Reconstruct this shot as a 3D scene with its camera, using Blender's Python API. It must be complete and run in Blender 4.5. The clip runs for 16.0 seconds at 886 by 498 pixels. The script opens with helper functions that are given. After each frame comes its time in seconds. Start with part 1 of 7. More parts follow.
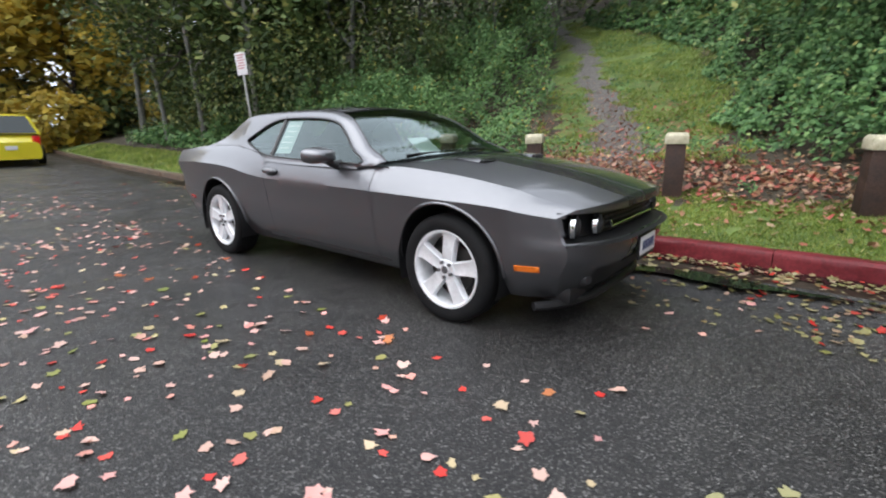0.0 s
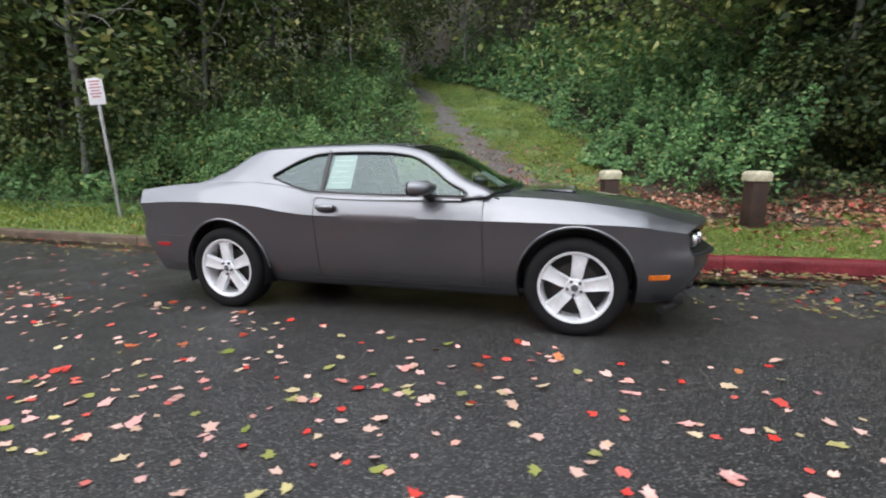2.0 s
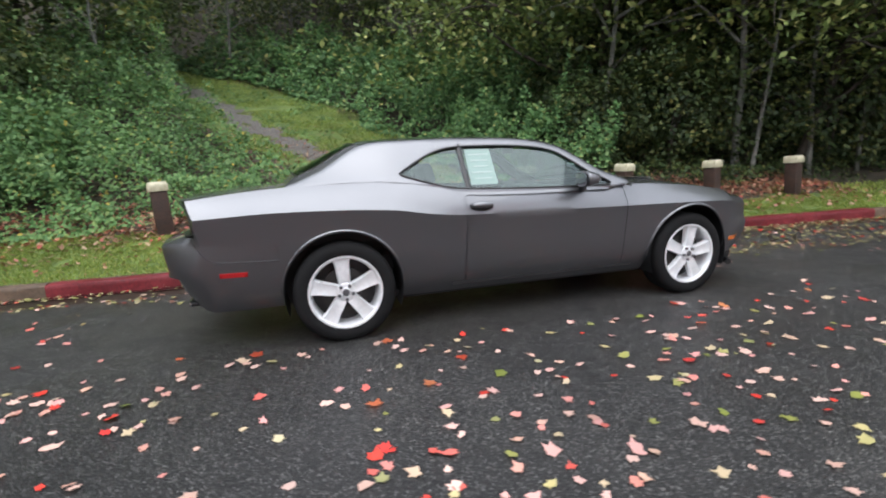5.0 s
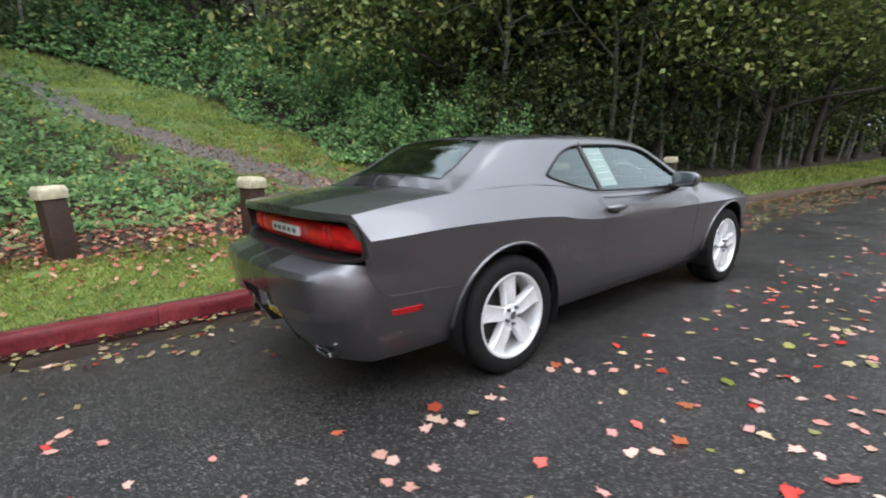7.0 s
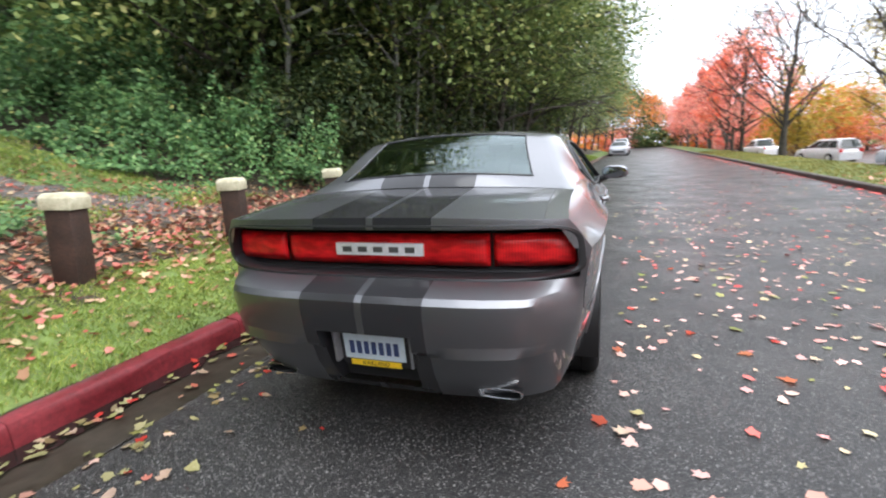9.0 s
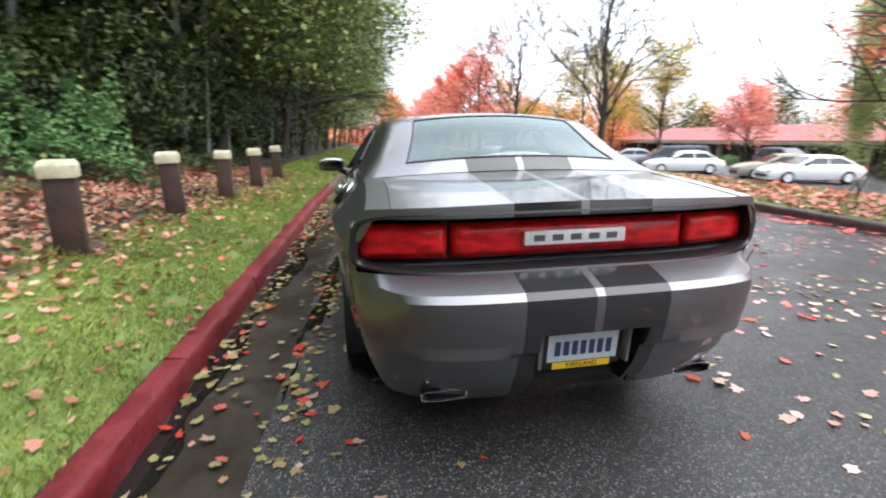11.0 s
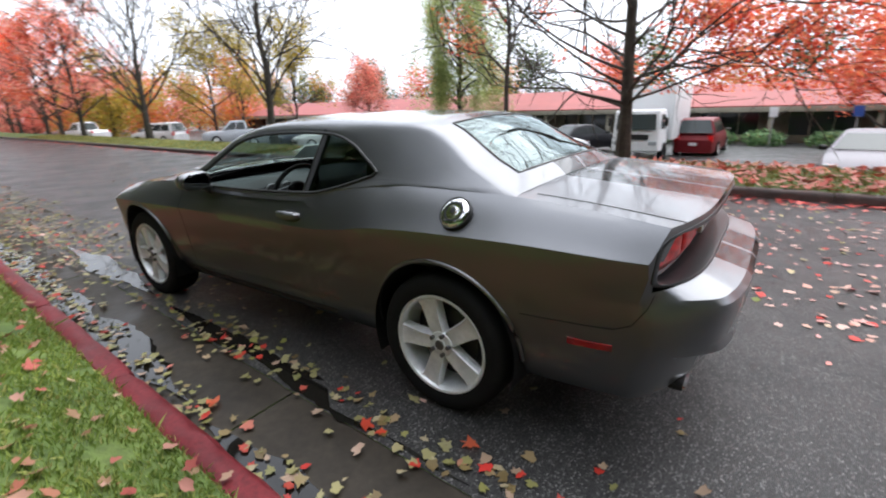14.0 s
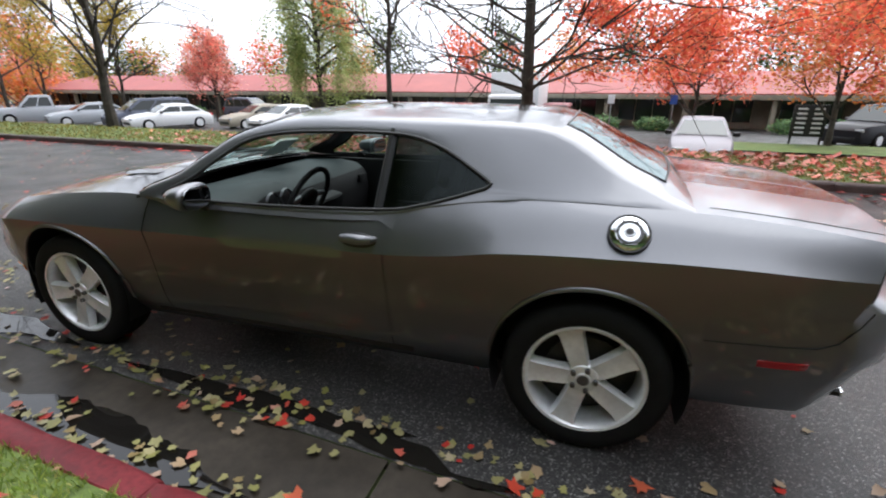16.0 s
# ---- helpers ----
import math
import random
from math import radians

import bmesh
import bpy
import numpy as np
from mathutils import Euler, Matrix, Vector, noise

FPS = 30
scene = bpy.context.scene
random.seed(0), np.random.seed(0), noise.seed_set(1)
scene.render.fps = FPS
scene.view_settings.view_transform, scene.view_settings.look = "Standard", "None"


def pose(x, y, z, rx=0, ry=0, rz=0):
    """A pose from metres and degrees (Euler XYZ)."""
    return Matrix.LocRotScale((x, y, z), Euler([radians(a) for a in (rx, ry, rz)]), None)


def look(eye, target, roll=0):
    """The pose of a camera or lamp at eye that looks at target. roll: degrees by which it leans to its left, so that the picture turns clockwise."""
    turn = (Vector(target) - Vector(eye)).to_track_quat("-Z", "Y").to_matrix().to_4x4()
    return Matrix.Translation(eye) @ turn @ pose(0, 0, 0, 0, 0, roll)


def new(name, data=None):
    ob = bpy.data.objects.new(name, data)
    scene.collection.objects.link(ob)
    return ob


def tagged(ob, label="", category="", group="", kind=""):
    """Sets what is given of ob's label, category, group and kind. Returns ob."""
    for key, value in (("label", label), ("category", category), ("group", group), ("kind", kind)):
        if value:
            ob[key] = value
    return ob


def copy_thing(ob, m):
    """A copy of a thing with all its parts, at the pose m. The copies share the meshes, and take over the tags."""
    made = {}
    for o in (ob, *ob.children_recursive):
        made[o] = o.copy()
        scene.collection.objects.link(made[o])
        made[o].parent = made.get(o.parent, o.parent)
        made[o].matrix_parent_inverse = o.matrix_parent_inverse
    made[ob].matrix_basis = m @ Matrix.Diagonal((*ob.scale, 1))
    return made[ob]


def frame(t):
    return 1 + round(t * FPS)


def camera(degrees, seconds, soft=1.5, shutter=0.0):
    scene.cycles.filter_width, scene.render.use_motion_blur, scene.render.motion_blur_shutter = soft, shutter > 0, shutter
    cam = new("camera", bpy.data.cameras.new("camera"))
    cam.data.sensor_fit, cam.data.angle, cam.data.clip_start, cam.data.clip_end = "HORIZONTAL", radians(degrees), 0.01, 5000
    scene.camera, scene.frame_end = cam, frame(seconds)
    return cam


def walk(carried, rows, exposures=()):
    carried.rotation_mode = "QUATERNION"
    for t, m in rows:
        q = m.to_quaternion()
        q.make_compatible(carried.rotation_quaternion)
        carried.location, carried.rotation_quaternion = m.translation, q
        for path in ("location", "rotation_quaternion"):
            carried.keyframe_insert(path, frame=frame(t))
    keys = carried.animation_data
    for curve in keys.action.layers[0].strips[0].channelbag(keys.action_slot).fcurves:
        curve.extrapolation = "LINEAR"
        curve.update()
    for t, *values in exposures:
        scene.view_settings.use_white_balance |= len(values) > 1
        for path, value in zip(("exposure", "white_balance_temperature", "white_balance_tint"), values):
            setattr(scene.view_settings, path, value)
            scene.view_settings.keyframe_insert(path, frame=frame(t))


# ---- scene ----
cam = camera(86.6, 16.0, soft=2.0, shutter=0.4)
PATH = [
    (0, (4.786, -3.122, 1.225), (3.548, -1.63, 0.732), -0.8),
    (0.5, (4.408, -3.417, 1.194), (3.336, -1.782, 0.771), -0.2),
    (1, (3.988, -3.742, 1.192), (3.107, -2.0, 0.756), -1.5),
    (1.5, (3.499, -3.983, 1.184), (2.706, -2.179, 0.839), -0.2),
    (2, (2.998, -4.23, 1.18), (2.428, -2.342, 0.85), -0.7),
    (2.5, (2.465, -4.366, 1.164), (2.013, -2.445, 0.839), 0.2),
    (3, (1.932, -4.496, 1.141), (1.753, -2.526, 0.845), -0.5),
    (3.5, (1.375, -4.507, 1.137), (1.358, -2.535, 0.803), -0.2),
    (3.7, (1.144, -4.49, 1.132), (1.21, -2.514, 0.83), 1.3),
    (5.8, (-0.996, -3.674, 1.221), (-0.155, -1.893, 0.872), -1.8),
    (6, (-1.164, -3.529, 1.231), (-0.25, -1.78, 0.904), 0.1),
    (6.5, (-1.595, -3.165, 1.263), (-0.426, -1.585, 0.895), -1.5),
    (7, (-1.941, -2.736, 1.275), (-0.732, -1.188, 0.898), -2.1),
    (7.5, (-2.259, -2.306, 1.26), (-0.825, -0.963, 0.888), -0.3),
    (8, (-2.515, -1.845, 1.267), (-0.959, -0.665, 0.837), -1.7),
    (8.5, (-2.69, -1.393, 1.295), (-0.998, -0.396, 0.918), -0.5),
    (8.7, (-2.775, -1.208, 1.301), (-1.005, -0.359, 0.921), -1.6),
    (10.8, (-2.692, 0.676, 1.33), (-0.76, 0.474, 0.855), -0.6),
    (11, (-2.628, 0.844, 1.284), (-0.718, 0.473, 0.822), -0.5),
    (11.5, (-2.479, 1.203, 1.307), (-0.674, 0.506, 0.799), -1.6),
    (12, (-2.248, 1.506, 1.307), (-0.528, 0.589, 0.86), 0.2),
    (12.5, (-2.042, 1.852, 1.39), (-0.538, 0.641, 0.87), -0.7),
    (13, (-1.809, 2.142, 1.46), (-0.404, 0.835, 0.896), -1.8),
    (13.5, (-1.512, 2.35, 1.463), (-0.19, 0.971, 0.871), -0.9),
    (14, (-1.221, 2.542, 1.472), (-0.106, 0.989, 0.884), -1.9),
    (14.5, (-0.925, 2.662, 1.507), (-0.003, 1.007, 0.866), -3.1),
    (15, (-0.604, 2.676, 1.534), (0.256, 0.981, 0.91), -1.6),
    (15.5, (-0.286, 2.693, 1.525), (0.414, 0.924, 0.907), -0.3),
    (16, (0.05, 2.701, 1.56), (0.623, 0.907, 0.888), -0.1),
]
walk(cam, [(t, look(eye, target, roll)) for t, eye, target, roll in PATH],
     exposures=[(0.0, 1.2), (3.5, 1.14), (6.0, 1.24), (7.0, 1.24), (8.5, 1.74), (11.0, 1.68), (12.5, 1.3), (16.0, 1.25)])

# ---------------------------------------------------------------- sky and light
SUN_ELEV, SUN_ROT = radians(62), radians(200)
world = bpy.data.worlds.new("overcast_sky")
scene.world = world
world.use_nodes = True
wn = world.node_tree
wn.nodes.clear()
w_out = wn.nodes.new("ShaderNodeOutputWorld")
w_bg = wn.nodes.new("ShaderNodeBackground")
w_sky = wn.nodes.new("ShaderNodeTexSky")
w_sky.sky_type = "NISHITA"
w_sky.sun_disc = False
w_sky.sun_elevation, w_sky.sun_rotation = SUN_ELEV, SUN_ROT
w_sky.dust_density, w_sky.air_density = 4.0, 1.0
w_hsv = wn.nodes.new("ShaderNodeHueSaturation")
w_hsv.inputs["Saturation"].default_value = 0.12
w_bg.inputs["Strength"].default_value = 0.095
wn.links.new(w_sky.outputs[0], w_hsv.inputs["Color"])
w_mix = wn.nodes.new("ShaderNodeMixRGB")
w_mix.inputs[0].default_value = 0.7
w_mix.inputs[2].default_value = (9.0, 9.7, 11.0, 1.0)
wn.links.new(w_hsv.outputs[0], w_mix.inputs[1])
wn.links.new(w_mix.outputs[0], w_bg.inputs["Color"])
wn.links.new(w_bg.outputs[0], w_out.inputs[0])

sun_data = bpy.data.lights.new("sun", "SUN")
sun_data.energy, sun_data.angle, sun_data.color = 1.2, radians(80), (0.97, 0.98, 1.0)
sun = new("sun", sun_data)
sun.matrix_world = look((-3.2, -9.5, 19), (0, 0, 0))

# ---------------------------------------------------------------- materials
def material(name):
    m = bpy.data.materials.new(name)
    m.use_nodes = True
    nt = m.node_tree
    b = nt.nodes["Principled BSDF"]
    return m, nt, b


def node(nt, kind, **values):
    n = nt.nodes.new("ShaderNode" + kind)
    for k, v in values.items():
        n.inputs[k.replace("_", " ")].default_value = v
    return n


def ramp(nt, fac, stops):
    r = nt.nodes.new("ShaderNodeValToRGB")
    els = r.color_ramp.elements
    while len(els) < len(stops):
        els.new(0.5)
    for e, (p, c) in zip(els, stops):
        e.position = p
        e.color = (*c, 1.0) if len(c) == 3 else c
    nt.links.new(fac, r.inputs[0])
    return r.outputs[0]


def coords(nt):
    return nt.nodes.new("ShaderNodeTexCoord").outputs["Object"]


def noise_tex(nt, scale, detail=4.0, rough=0.6, vec=None):
    n = node(nt, "TexNoise", Scale=scale, Detail=detail, Roughness=rough)
    nt.links.new(vec if vec is not None else coords(nt), n.inputs["Vector"])
    return n.outputs[0]


def bump(nt, b, height, strength=0.3, distance=0.01):
    n = node(nt, "Bump", Strength=strength, Distance=distance)
    nt.links.new(height, n.inputs["Height"])
    nt.links.new(n.outputs[0], b.inputs["Normal"])


def mixc(nt, fac, a, c, mode="MIX"):
    m = nt.nodes.new("ShaderNodeMixRGB")
    m.blend_type = mode
    for sock, v in ((m.inputs[0], fac), (m.inputs[1], a), (m.inputs[2], c)):
        if isinstance(v, (int, float)):
            sock.default_value = v
        elif isinstance(v, tuple):
            sock.default_value = (*v, 1.0)
        else:
            nt.links.new(v, sock)
    return m.outputs[0]


def mathn(nt, op, a, c=0.0):
    m = nt.nodes.new("ShaderNodeMath")
    m.operation = op
    for sock, v in ((m.inputs[0], a), (m.inputs[1], c)):
        if isinstance(v, (int, float)):
            sock.default_value = v
        else:
            nt.links.new(v, sock)
    return m.outputs[0]


def two_tone(name, c1, c2, scale, rough=0.7, metal=0.0, fine=0.0, bump_s=0.2, bump_d=0.004, rough2=None, spec=0.5):
    """A surface whose colour drifts between two tones, with a finer grain and relief."""
    m, nt, b = material(name)
    big = noise_tex(nt, scale, 5.0)
    small = noise_tex(nt, scale * 9, 3.0)
    col = ramp(nt, big, [(0.3, c1), (0.7, c2)])
    grain = ramp(nt, small, [(0.25, (1 - fine,) * 3), (0.75, (1 + fine,) * 3)])
    nt.links.new(mixc(nt, 1.0, col, grain, "MULTIPLY"), b.inputs["Base Color"])
    b.inputs["Metallic"].default_value = metal
    b.inputs["Specular IOR Level"].default_value = spec
    if rough2 is None:
        b.inputs["Roughness"].default_value = rough
    else:
        r = ramp(nt, big, [(0.3, (rough,) * 3), (0.7, (rough2,) * 3)])
        nt.links.new(r, b.inputs["Roughness"])
    bump(nt, b, small, bump_s, bump_d)
    return m


def plain(name, c, rough=0.5, metal=0.0, coat=0.0, spec=0.5):
    m, nt, b = material(name)
    n = noise_tex(nt, 35.0, 3.0)
    nt.links.new(ramp(nt, n, [(0.3, tuple(v * 0.92 for v in c)), (0.7, tuple(min(1, v * 1.06) for v in c))]), b.inputs["Base Color"])
    b.inputs["Roughness"].default_value = rough
    b.inputs["Metallic"].default_value = metal
    b.inputs["Coat Weight"].default_value = coat
    b.inputs["Coat Roughness"].default_value = 0.05
    b.inputs["Specular IOR Level"].default_value = spec
    return m


def car_paint(name, c, stripes=False):
    """Metallic paint under a clear coat, with fine flakes, rain beads and, for the striped car, two charcoal stripes."""
    m, nt, b = material(name)
    vec = coords(nt)
    flake = noise_tex(nt, 900.0, 2.0, 0.8, vec)
    base = ramp(nt, flake, [(0.35, tuple(v * 0.8 for v in c)), (0.65, tuple(v * 1.2 for v in c))])
    b.inputs["Metallic"].default_value = 1.0
    rough = 0.45
    if stripes:
        sep = nt.nodes.new("ShaderNodeSeparateXYZ")
        nt.links.new(vec, sep.inputs[0])
        ay = mathn(nt, "ABSOLUTE", sep.outputs[1])
        on = mathn(nt, "MULTIPLY", mathn(nt, "LESS_THAN", ay, 0.275), mathn(nt, "GREATER_THAN", ay, 0.016))
        base = mixc(nt, on, base, (0.02, 0.02, 0.022))
        nt.links.new(mathn(nt, "MULTIPLY_ADD", on, -1.0), b.inputs["Metallic"])
        b.inputs["Metallic"].links[0].from_node.inputs[2].default_value = 1.0
        nt.links.new(mathn(nt, "MULTIPLY_ADD", on, -0.42), b.inputs["Specular IOR Level"])
        b.inputs["Specular IOR Level"].links[0].from_node.inputs[2].default_value = 0.5
    nt.links.new(base, b.inputs["Base Color"])
    b.inputs["Roughness"].default_value = rough
    b.inputs["Coat Weight"].default_value = 1.0
    b.inputs["Coat Roughness"].default_value = 0.07
    drops = nt.nodes.new("ShaderNodeTexVoronoi")
    drops.inputs["Scale"].default_value = 90.0
    nt.links.new(vec, drops.inputs["Vector"])
    bead = ramp(nt, drops.outputs["Distance"], [(0.0, (1, 1, 1)), (0.22, (0, 0, 0))])
    bn = node(nt, "Bump", Strength=0.16, Distance=0.002)
    nt.links.new(bead, bn.inputs["Height"])
    nt.links.new(bn.outputs[0], b.inputs["Coat Normal"])
    return m


def pane_glass(name, tint, gloss=0.02, mirror=0.08):
    """Thin window glass: clear with a tint, mirroring more at a grazing angle."""
    m = bpy.data.materials.new(name)
    m.use_nodes = True
    nt = m.node_tree
    nt.nodes.clear()
    out = nt.nodes.new("ShaderNodeOutputMaterial")
    tr = nt.nodes.new("ShaderNodeBsdfTransparent")
    tr.inputs[0].default_value = (*tint, 1)
    gl = nt.nodes.new("ShaderNodeBsdfGlossy")
    gl.inputs["Roughness"].default_value = gloss
    gl.inputs[0].default_value = (0.74, 0.86, 0.86, 1)
    lw = nt.nodes.new("ShaderNodeLayerWeight")
    lw.inputs[0].default_value = 0.5
    fr = nt.nodes.new("ShaderNodeMath")
    fr.operation = "MULTIPLY_ADD"
    nt.links.new(mathn(nt, "POWER", lw.outputs["Facing"], 3.0), fr.inputs[0])
    fr.inputs[1].default_value, fr.inputs[2].default_value = 0.92, mirror
    mx = nt.nodes.new("ShaderNodeMixShader")
    nt.links.new(fr.outputs[0], mx.inputs[0])
    nt.links.new(tr.outputs[0], mx.inputs[1])
    nt.links.new(gl.outputs[0], mx.inputs[2])
    nt.links.new(mx.outputs[0], out.inputs[0])
    return m


def leaf_mat(name, stops, rough=0.5, trans=0.25):
    """Leaves: each one its own tint, thin enough to let some light through."""
    m, nt, b = material(name)
    geo = nt.nodes.new("ShaderNodeNewGeometry")
    col = ramp(nt, geo.outputs["Random Per Island"], stops)
    patch = noise_tex(nt, 0.9, 3.0)
    col = mixc(nt, 1.0, col, ramp(nt, patch, [(0.3, (0.6, 0.62, 0.6)), (0.7, (1.25, 1.2, 1.1))]), "MULTIPLY")
    nt.links.new(col, b.inputs["Base Color"])
    b.inputs["Roughness"].default_value = rough
    b.inputs["Specular IOR Level"].default_value = 0.22
    if trans:
        tl = nt.nodes.new("ShaderNodeBsdfTranslucent")
        nt.links.new(col, tl.inputs[0])
        mx = nt.nodes.new("ShaderNodeMixShader")
        mx.inputs[0].default_value = trans
        out = nt.nodes["Material Output"]
        nt.links.new(b.outputs[0], mx.inputs[1])
        nt.links.new(tl.outputs[0], mx.inputs[2])
        nt.links.new(mx.outputs[0], out.inputs[0])
    return m


# wet asphalt: dark binder, pale chips, damp sheen
M_ASPHALT, nt, b = material("wet_asphalt")
_v = coords(nt)
_chips = nt.nodes.new("ShaderNodeTexVoronoi")
_chips.inputs["Scale"].default_value = 140.0
nt.links.new(_v, _chips.inputs["Vector"])
_chip_tone = ramp(nt, _chips.outputs["Color"], [(0.25, (0.017, 0.017, 0.018)), (0.72, (0.038, 0.037, 0.036)), (0.95, (0.19, 0.187, 0.182))])
_patch = ramp(nt, noise_tex(nt, 0.55, 6.0, 0.65, _v), [(0.3, (0.75, 0.75, 0.76)), (0.7, (1.3, 1.28, 1.25))])
nt.links.new(mixc(nt, 1.0, _chip_tone, _patch, "MULTIPLY"), b.inputs["Base Color"])
nt.links.new(ramp(nt, noise_tex(nt, 1.3, 5.0, 0.6, _v), [(0.35, (0.28,) * 3), (0.68, (0.52,) * 3)]), b.inputs["Roughness"])
b.inputs["Specular IOR Level"].default_value = 0.26
bump(nt, b, _chips.outputs["Distance"], 0.4, 0.006)

M_CONCRETE = two_tone("wet_concrete", (0.017, 0.013, 0.009), (0.044, 0.036, 0.027), 1.8, 0.28, fine=0.3, bump_s=0.3, rough2=0.6, spec=0.22)
M_REDKERB = two_tone("red_kerb_paint", (0.080, 0.007, 0.010), (0.17, 0.022, 0.027), 4.0, 0.4, fine=0.35, bump_s=0.5, rough2=0.65, spec=0.25)
M_OLDKERB = two_tone("weathered_bare_kerb", (0.045, 0.030, 0.020), (0.13, 0.085, 0.055), 4.0, 0.6, fine=0.35, bump_s=0.4, rough2=0.8)
M_DARKKERB = two_tone("dark_damp_kerb", (0.03, 0.025, 0.022), (0.09, 0.05, 0.045), 5.0, 0.6, fine=0.3)
M_EARTH = two_tone("leafy_earth", (0.024, 0.019, 0.011), (0.062, 0.047, 0.028), 2.2, 0.95, fine=0.35, bump_s=0.8, bump_d=0.03)
M_GRAVEL = two_tone("damp_gravel", (0.06, 0.055, 0.05), (0.17, 0.155, 0.14), 9.0, 0.8, fine=0.4, bump_s=0.8, bump_d=0.02)
M_TURF = two_tone("turf", (0.053, 0.090, 0.018), (0.135, 0.180, 0.042), 1.6, 0.9, fine=0.4, bump_s=0.8, bump_d=0.02)
M_BARK = two_tone("bark", (0.02, 0.016, 0.012), (0.07, 0.058, 0.045), 4.0, 0.85, fine=0.4, bump_s=0.9, bump_d=0.02)
M_PALEBARK = two_tone("pale_alder_bark", (0.065, 0.065, 0.054), (0.20, 0.20, 0.178), 3.0, 0.8, fine=0.35, bump_s=0.6, bump_d=0.015)
M_TIMBER = two_tone("dark_stained_timber", (0.018, 0.009, 0.006), (0.055, 0.026, 0.017), 6.0, 0.6, fine=0.4, bump_s=0.5, bump_d=0.01, rough2=0.8)
M_CAP = two_tone("weathered_cream_paint", (0.30, 0.27, 0.17), (0.62, 0.58, 0.43), 9.0, 0.7, fine=0.2, bump_s=0.4)
M_PAINT = car_paint("grey_metallic_paint", (0.178, 0.180, 0.192), stripes=True)
M_GREYPANEL = plain("grey_painted_plastic", (0.22, 0.22, 0.23), 0.4, 0.3)
M_BLACK = plain("black_plastic", (0.012, 0.012, 0.013), 0.45)
M_SATIN = plain("satin_black_trim", (0.02, 0.02, 0.022), 0.3)
M_RUBBER = two_tone("tyre_rubber", (0.006, 0.006, 0.007), (0.013, 0.013, 0.013), 12.0, 0.7, fine=0.2, rough2=0.85, spec=0.2)
M_ALLOY = plain("silver_alloy", (0.84, 0.85, 0.87), 0.34, 0.35, 0.3)
M_CHROME = plain("chrome", (0.85, 0.86, 0.87), 0.06, 1.0)
M_MIRROR = plain("dark_mirror", (0.28, 0.29, 0.31), 0.05, 1.0)
M_STEEL = plain("brake_steel", (0.16, 0.16, 0.17), 0.4, 0.8)
M_RUSTDISC = plain("dull_brake_disc", (0.045, 0.042, 0.04), 0.55, 0.5)
def lens_mat(name, dark, bright):
    """Moulded lens plastic: reflector cells behind it show as brighter and darker bands."""
    m, nt, b = material(name)
    vec = coords(nt)
    mp = node(nt, "Mapping", Scale=(0.0, 9.0, 26.0))
    nt.links.new(vec, mp.inputs["Vector"])
    cells = noise_tex(nt, 1.0, 2.0, 0.5, mp.outputs[0])
    rib = nt.nodes.new("ShaderNodeTexWave")
    rib.bands_direction = "Y"
    rib.inputs["Scale"].default_value = 26.0
    nt.links.new(vec, rib.inputs["Vector"])
    col = ramp(nt, cells, [(0.36, dark), (0.62, bright)])
    nt.links.new(mixc(nt, 0.25, col, ramp(nt, rib.outputs[0], [(0.2, dark), (0.8, bright)])), b.inputs["Base Color"])
    b.inputs["Roughness"].default_value = 0.3
    b.inputs["Specular IOR Level"].default_value = 0.25
    b.inputs["Coat Weight"].default_value = 0.25
    b.inputs["Coat Roughness"].default_value = 0.04
    return m


M_REDLENS = lens_mat("red_lens", (0.34, 0.003, 0.006), (0.86, 0.018, 0.022))
M_MARKER = plain("marker_red_lens", (0.42, 0.008, 0.012), 0.2, 0.0, 0.4)
M_AMBER = plain("amber_lens", (0.75, 0.17, 0.01), 0.12, 0.0, 1.0)
M_DARKLENS = plain("smoked_lens", (0.03, 0.03, 0.033), 0.4, 0.0, 0.1)
M_LENS = plain("clear_lens", (0.55, 0.57, 0.6), 0.08, 0.4, 1.0)
M_GLASS = pane_glass("window_glass", (0.42, 0.50, 0.47))
M_DARKGLASS = pane_glass("dark_window_glass", (0.10, 0.12, 0.12), 0.06, 0.02)
M_CABIN = plain("charcoal_trim", (0.014, 0.014, 0.016), 0.6)
M_DASH = plain("slate_dashboard", (0.030, 0.042, 0.044), 0.6, spec=0.4)
M_CLOTH = two_tone("charcoal_seat_cloth", (0.018, 0.018, 0.02), (0.035, 0.035, 0.038), 20.0, 0.9, fine=0.3)
M_PAPER = plain("white_paper", (0.72, 0.80, 0.78), 0.8)
M_PRINT = plain("grey_print", (0.52, 0.60, 0.59), 0.8)
M_GALV = two_tone("galvanised_post", (0.22, 0.22, 0.22), (0.42, 0.42, 0.41), 8.0, 0.5, 0.4, fine=0.15)
M_SIGNWHITE = plain("sign_white", (0.68, 0.67, 0.68), 0.45)
M_SIGNRED = plain("sign_red", (0.46, 0.20, 0.21), 0.5)
M_PLATEBLUE = plain("plate_pale_blue", (0.58, 0.66, 0.72), 0.4)
M_INK = plain("navy_ink", (0.03, 0.05, 0.14), 0.5)
M_YELLOW = plain("yellow_plastic", (0.80, 0.52, 0.02), 0.4)
M_ROOF = two_tone("salmon_metal_roof", (0.27, 0.060, 0.055), (0.38, 0.115, 0.105), 0.5, 0.55, 0.0, fine=0.08, rough2=0.7, spec=0.3)
M_WALLTAN = two_tone("tan_wall", (0.12, 0.10, 0.075), (0.22, 0.19, 0.15), 0.7, 0.85, fine=0.15)
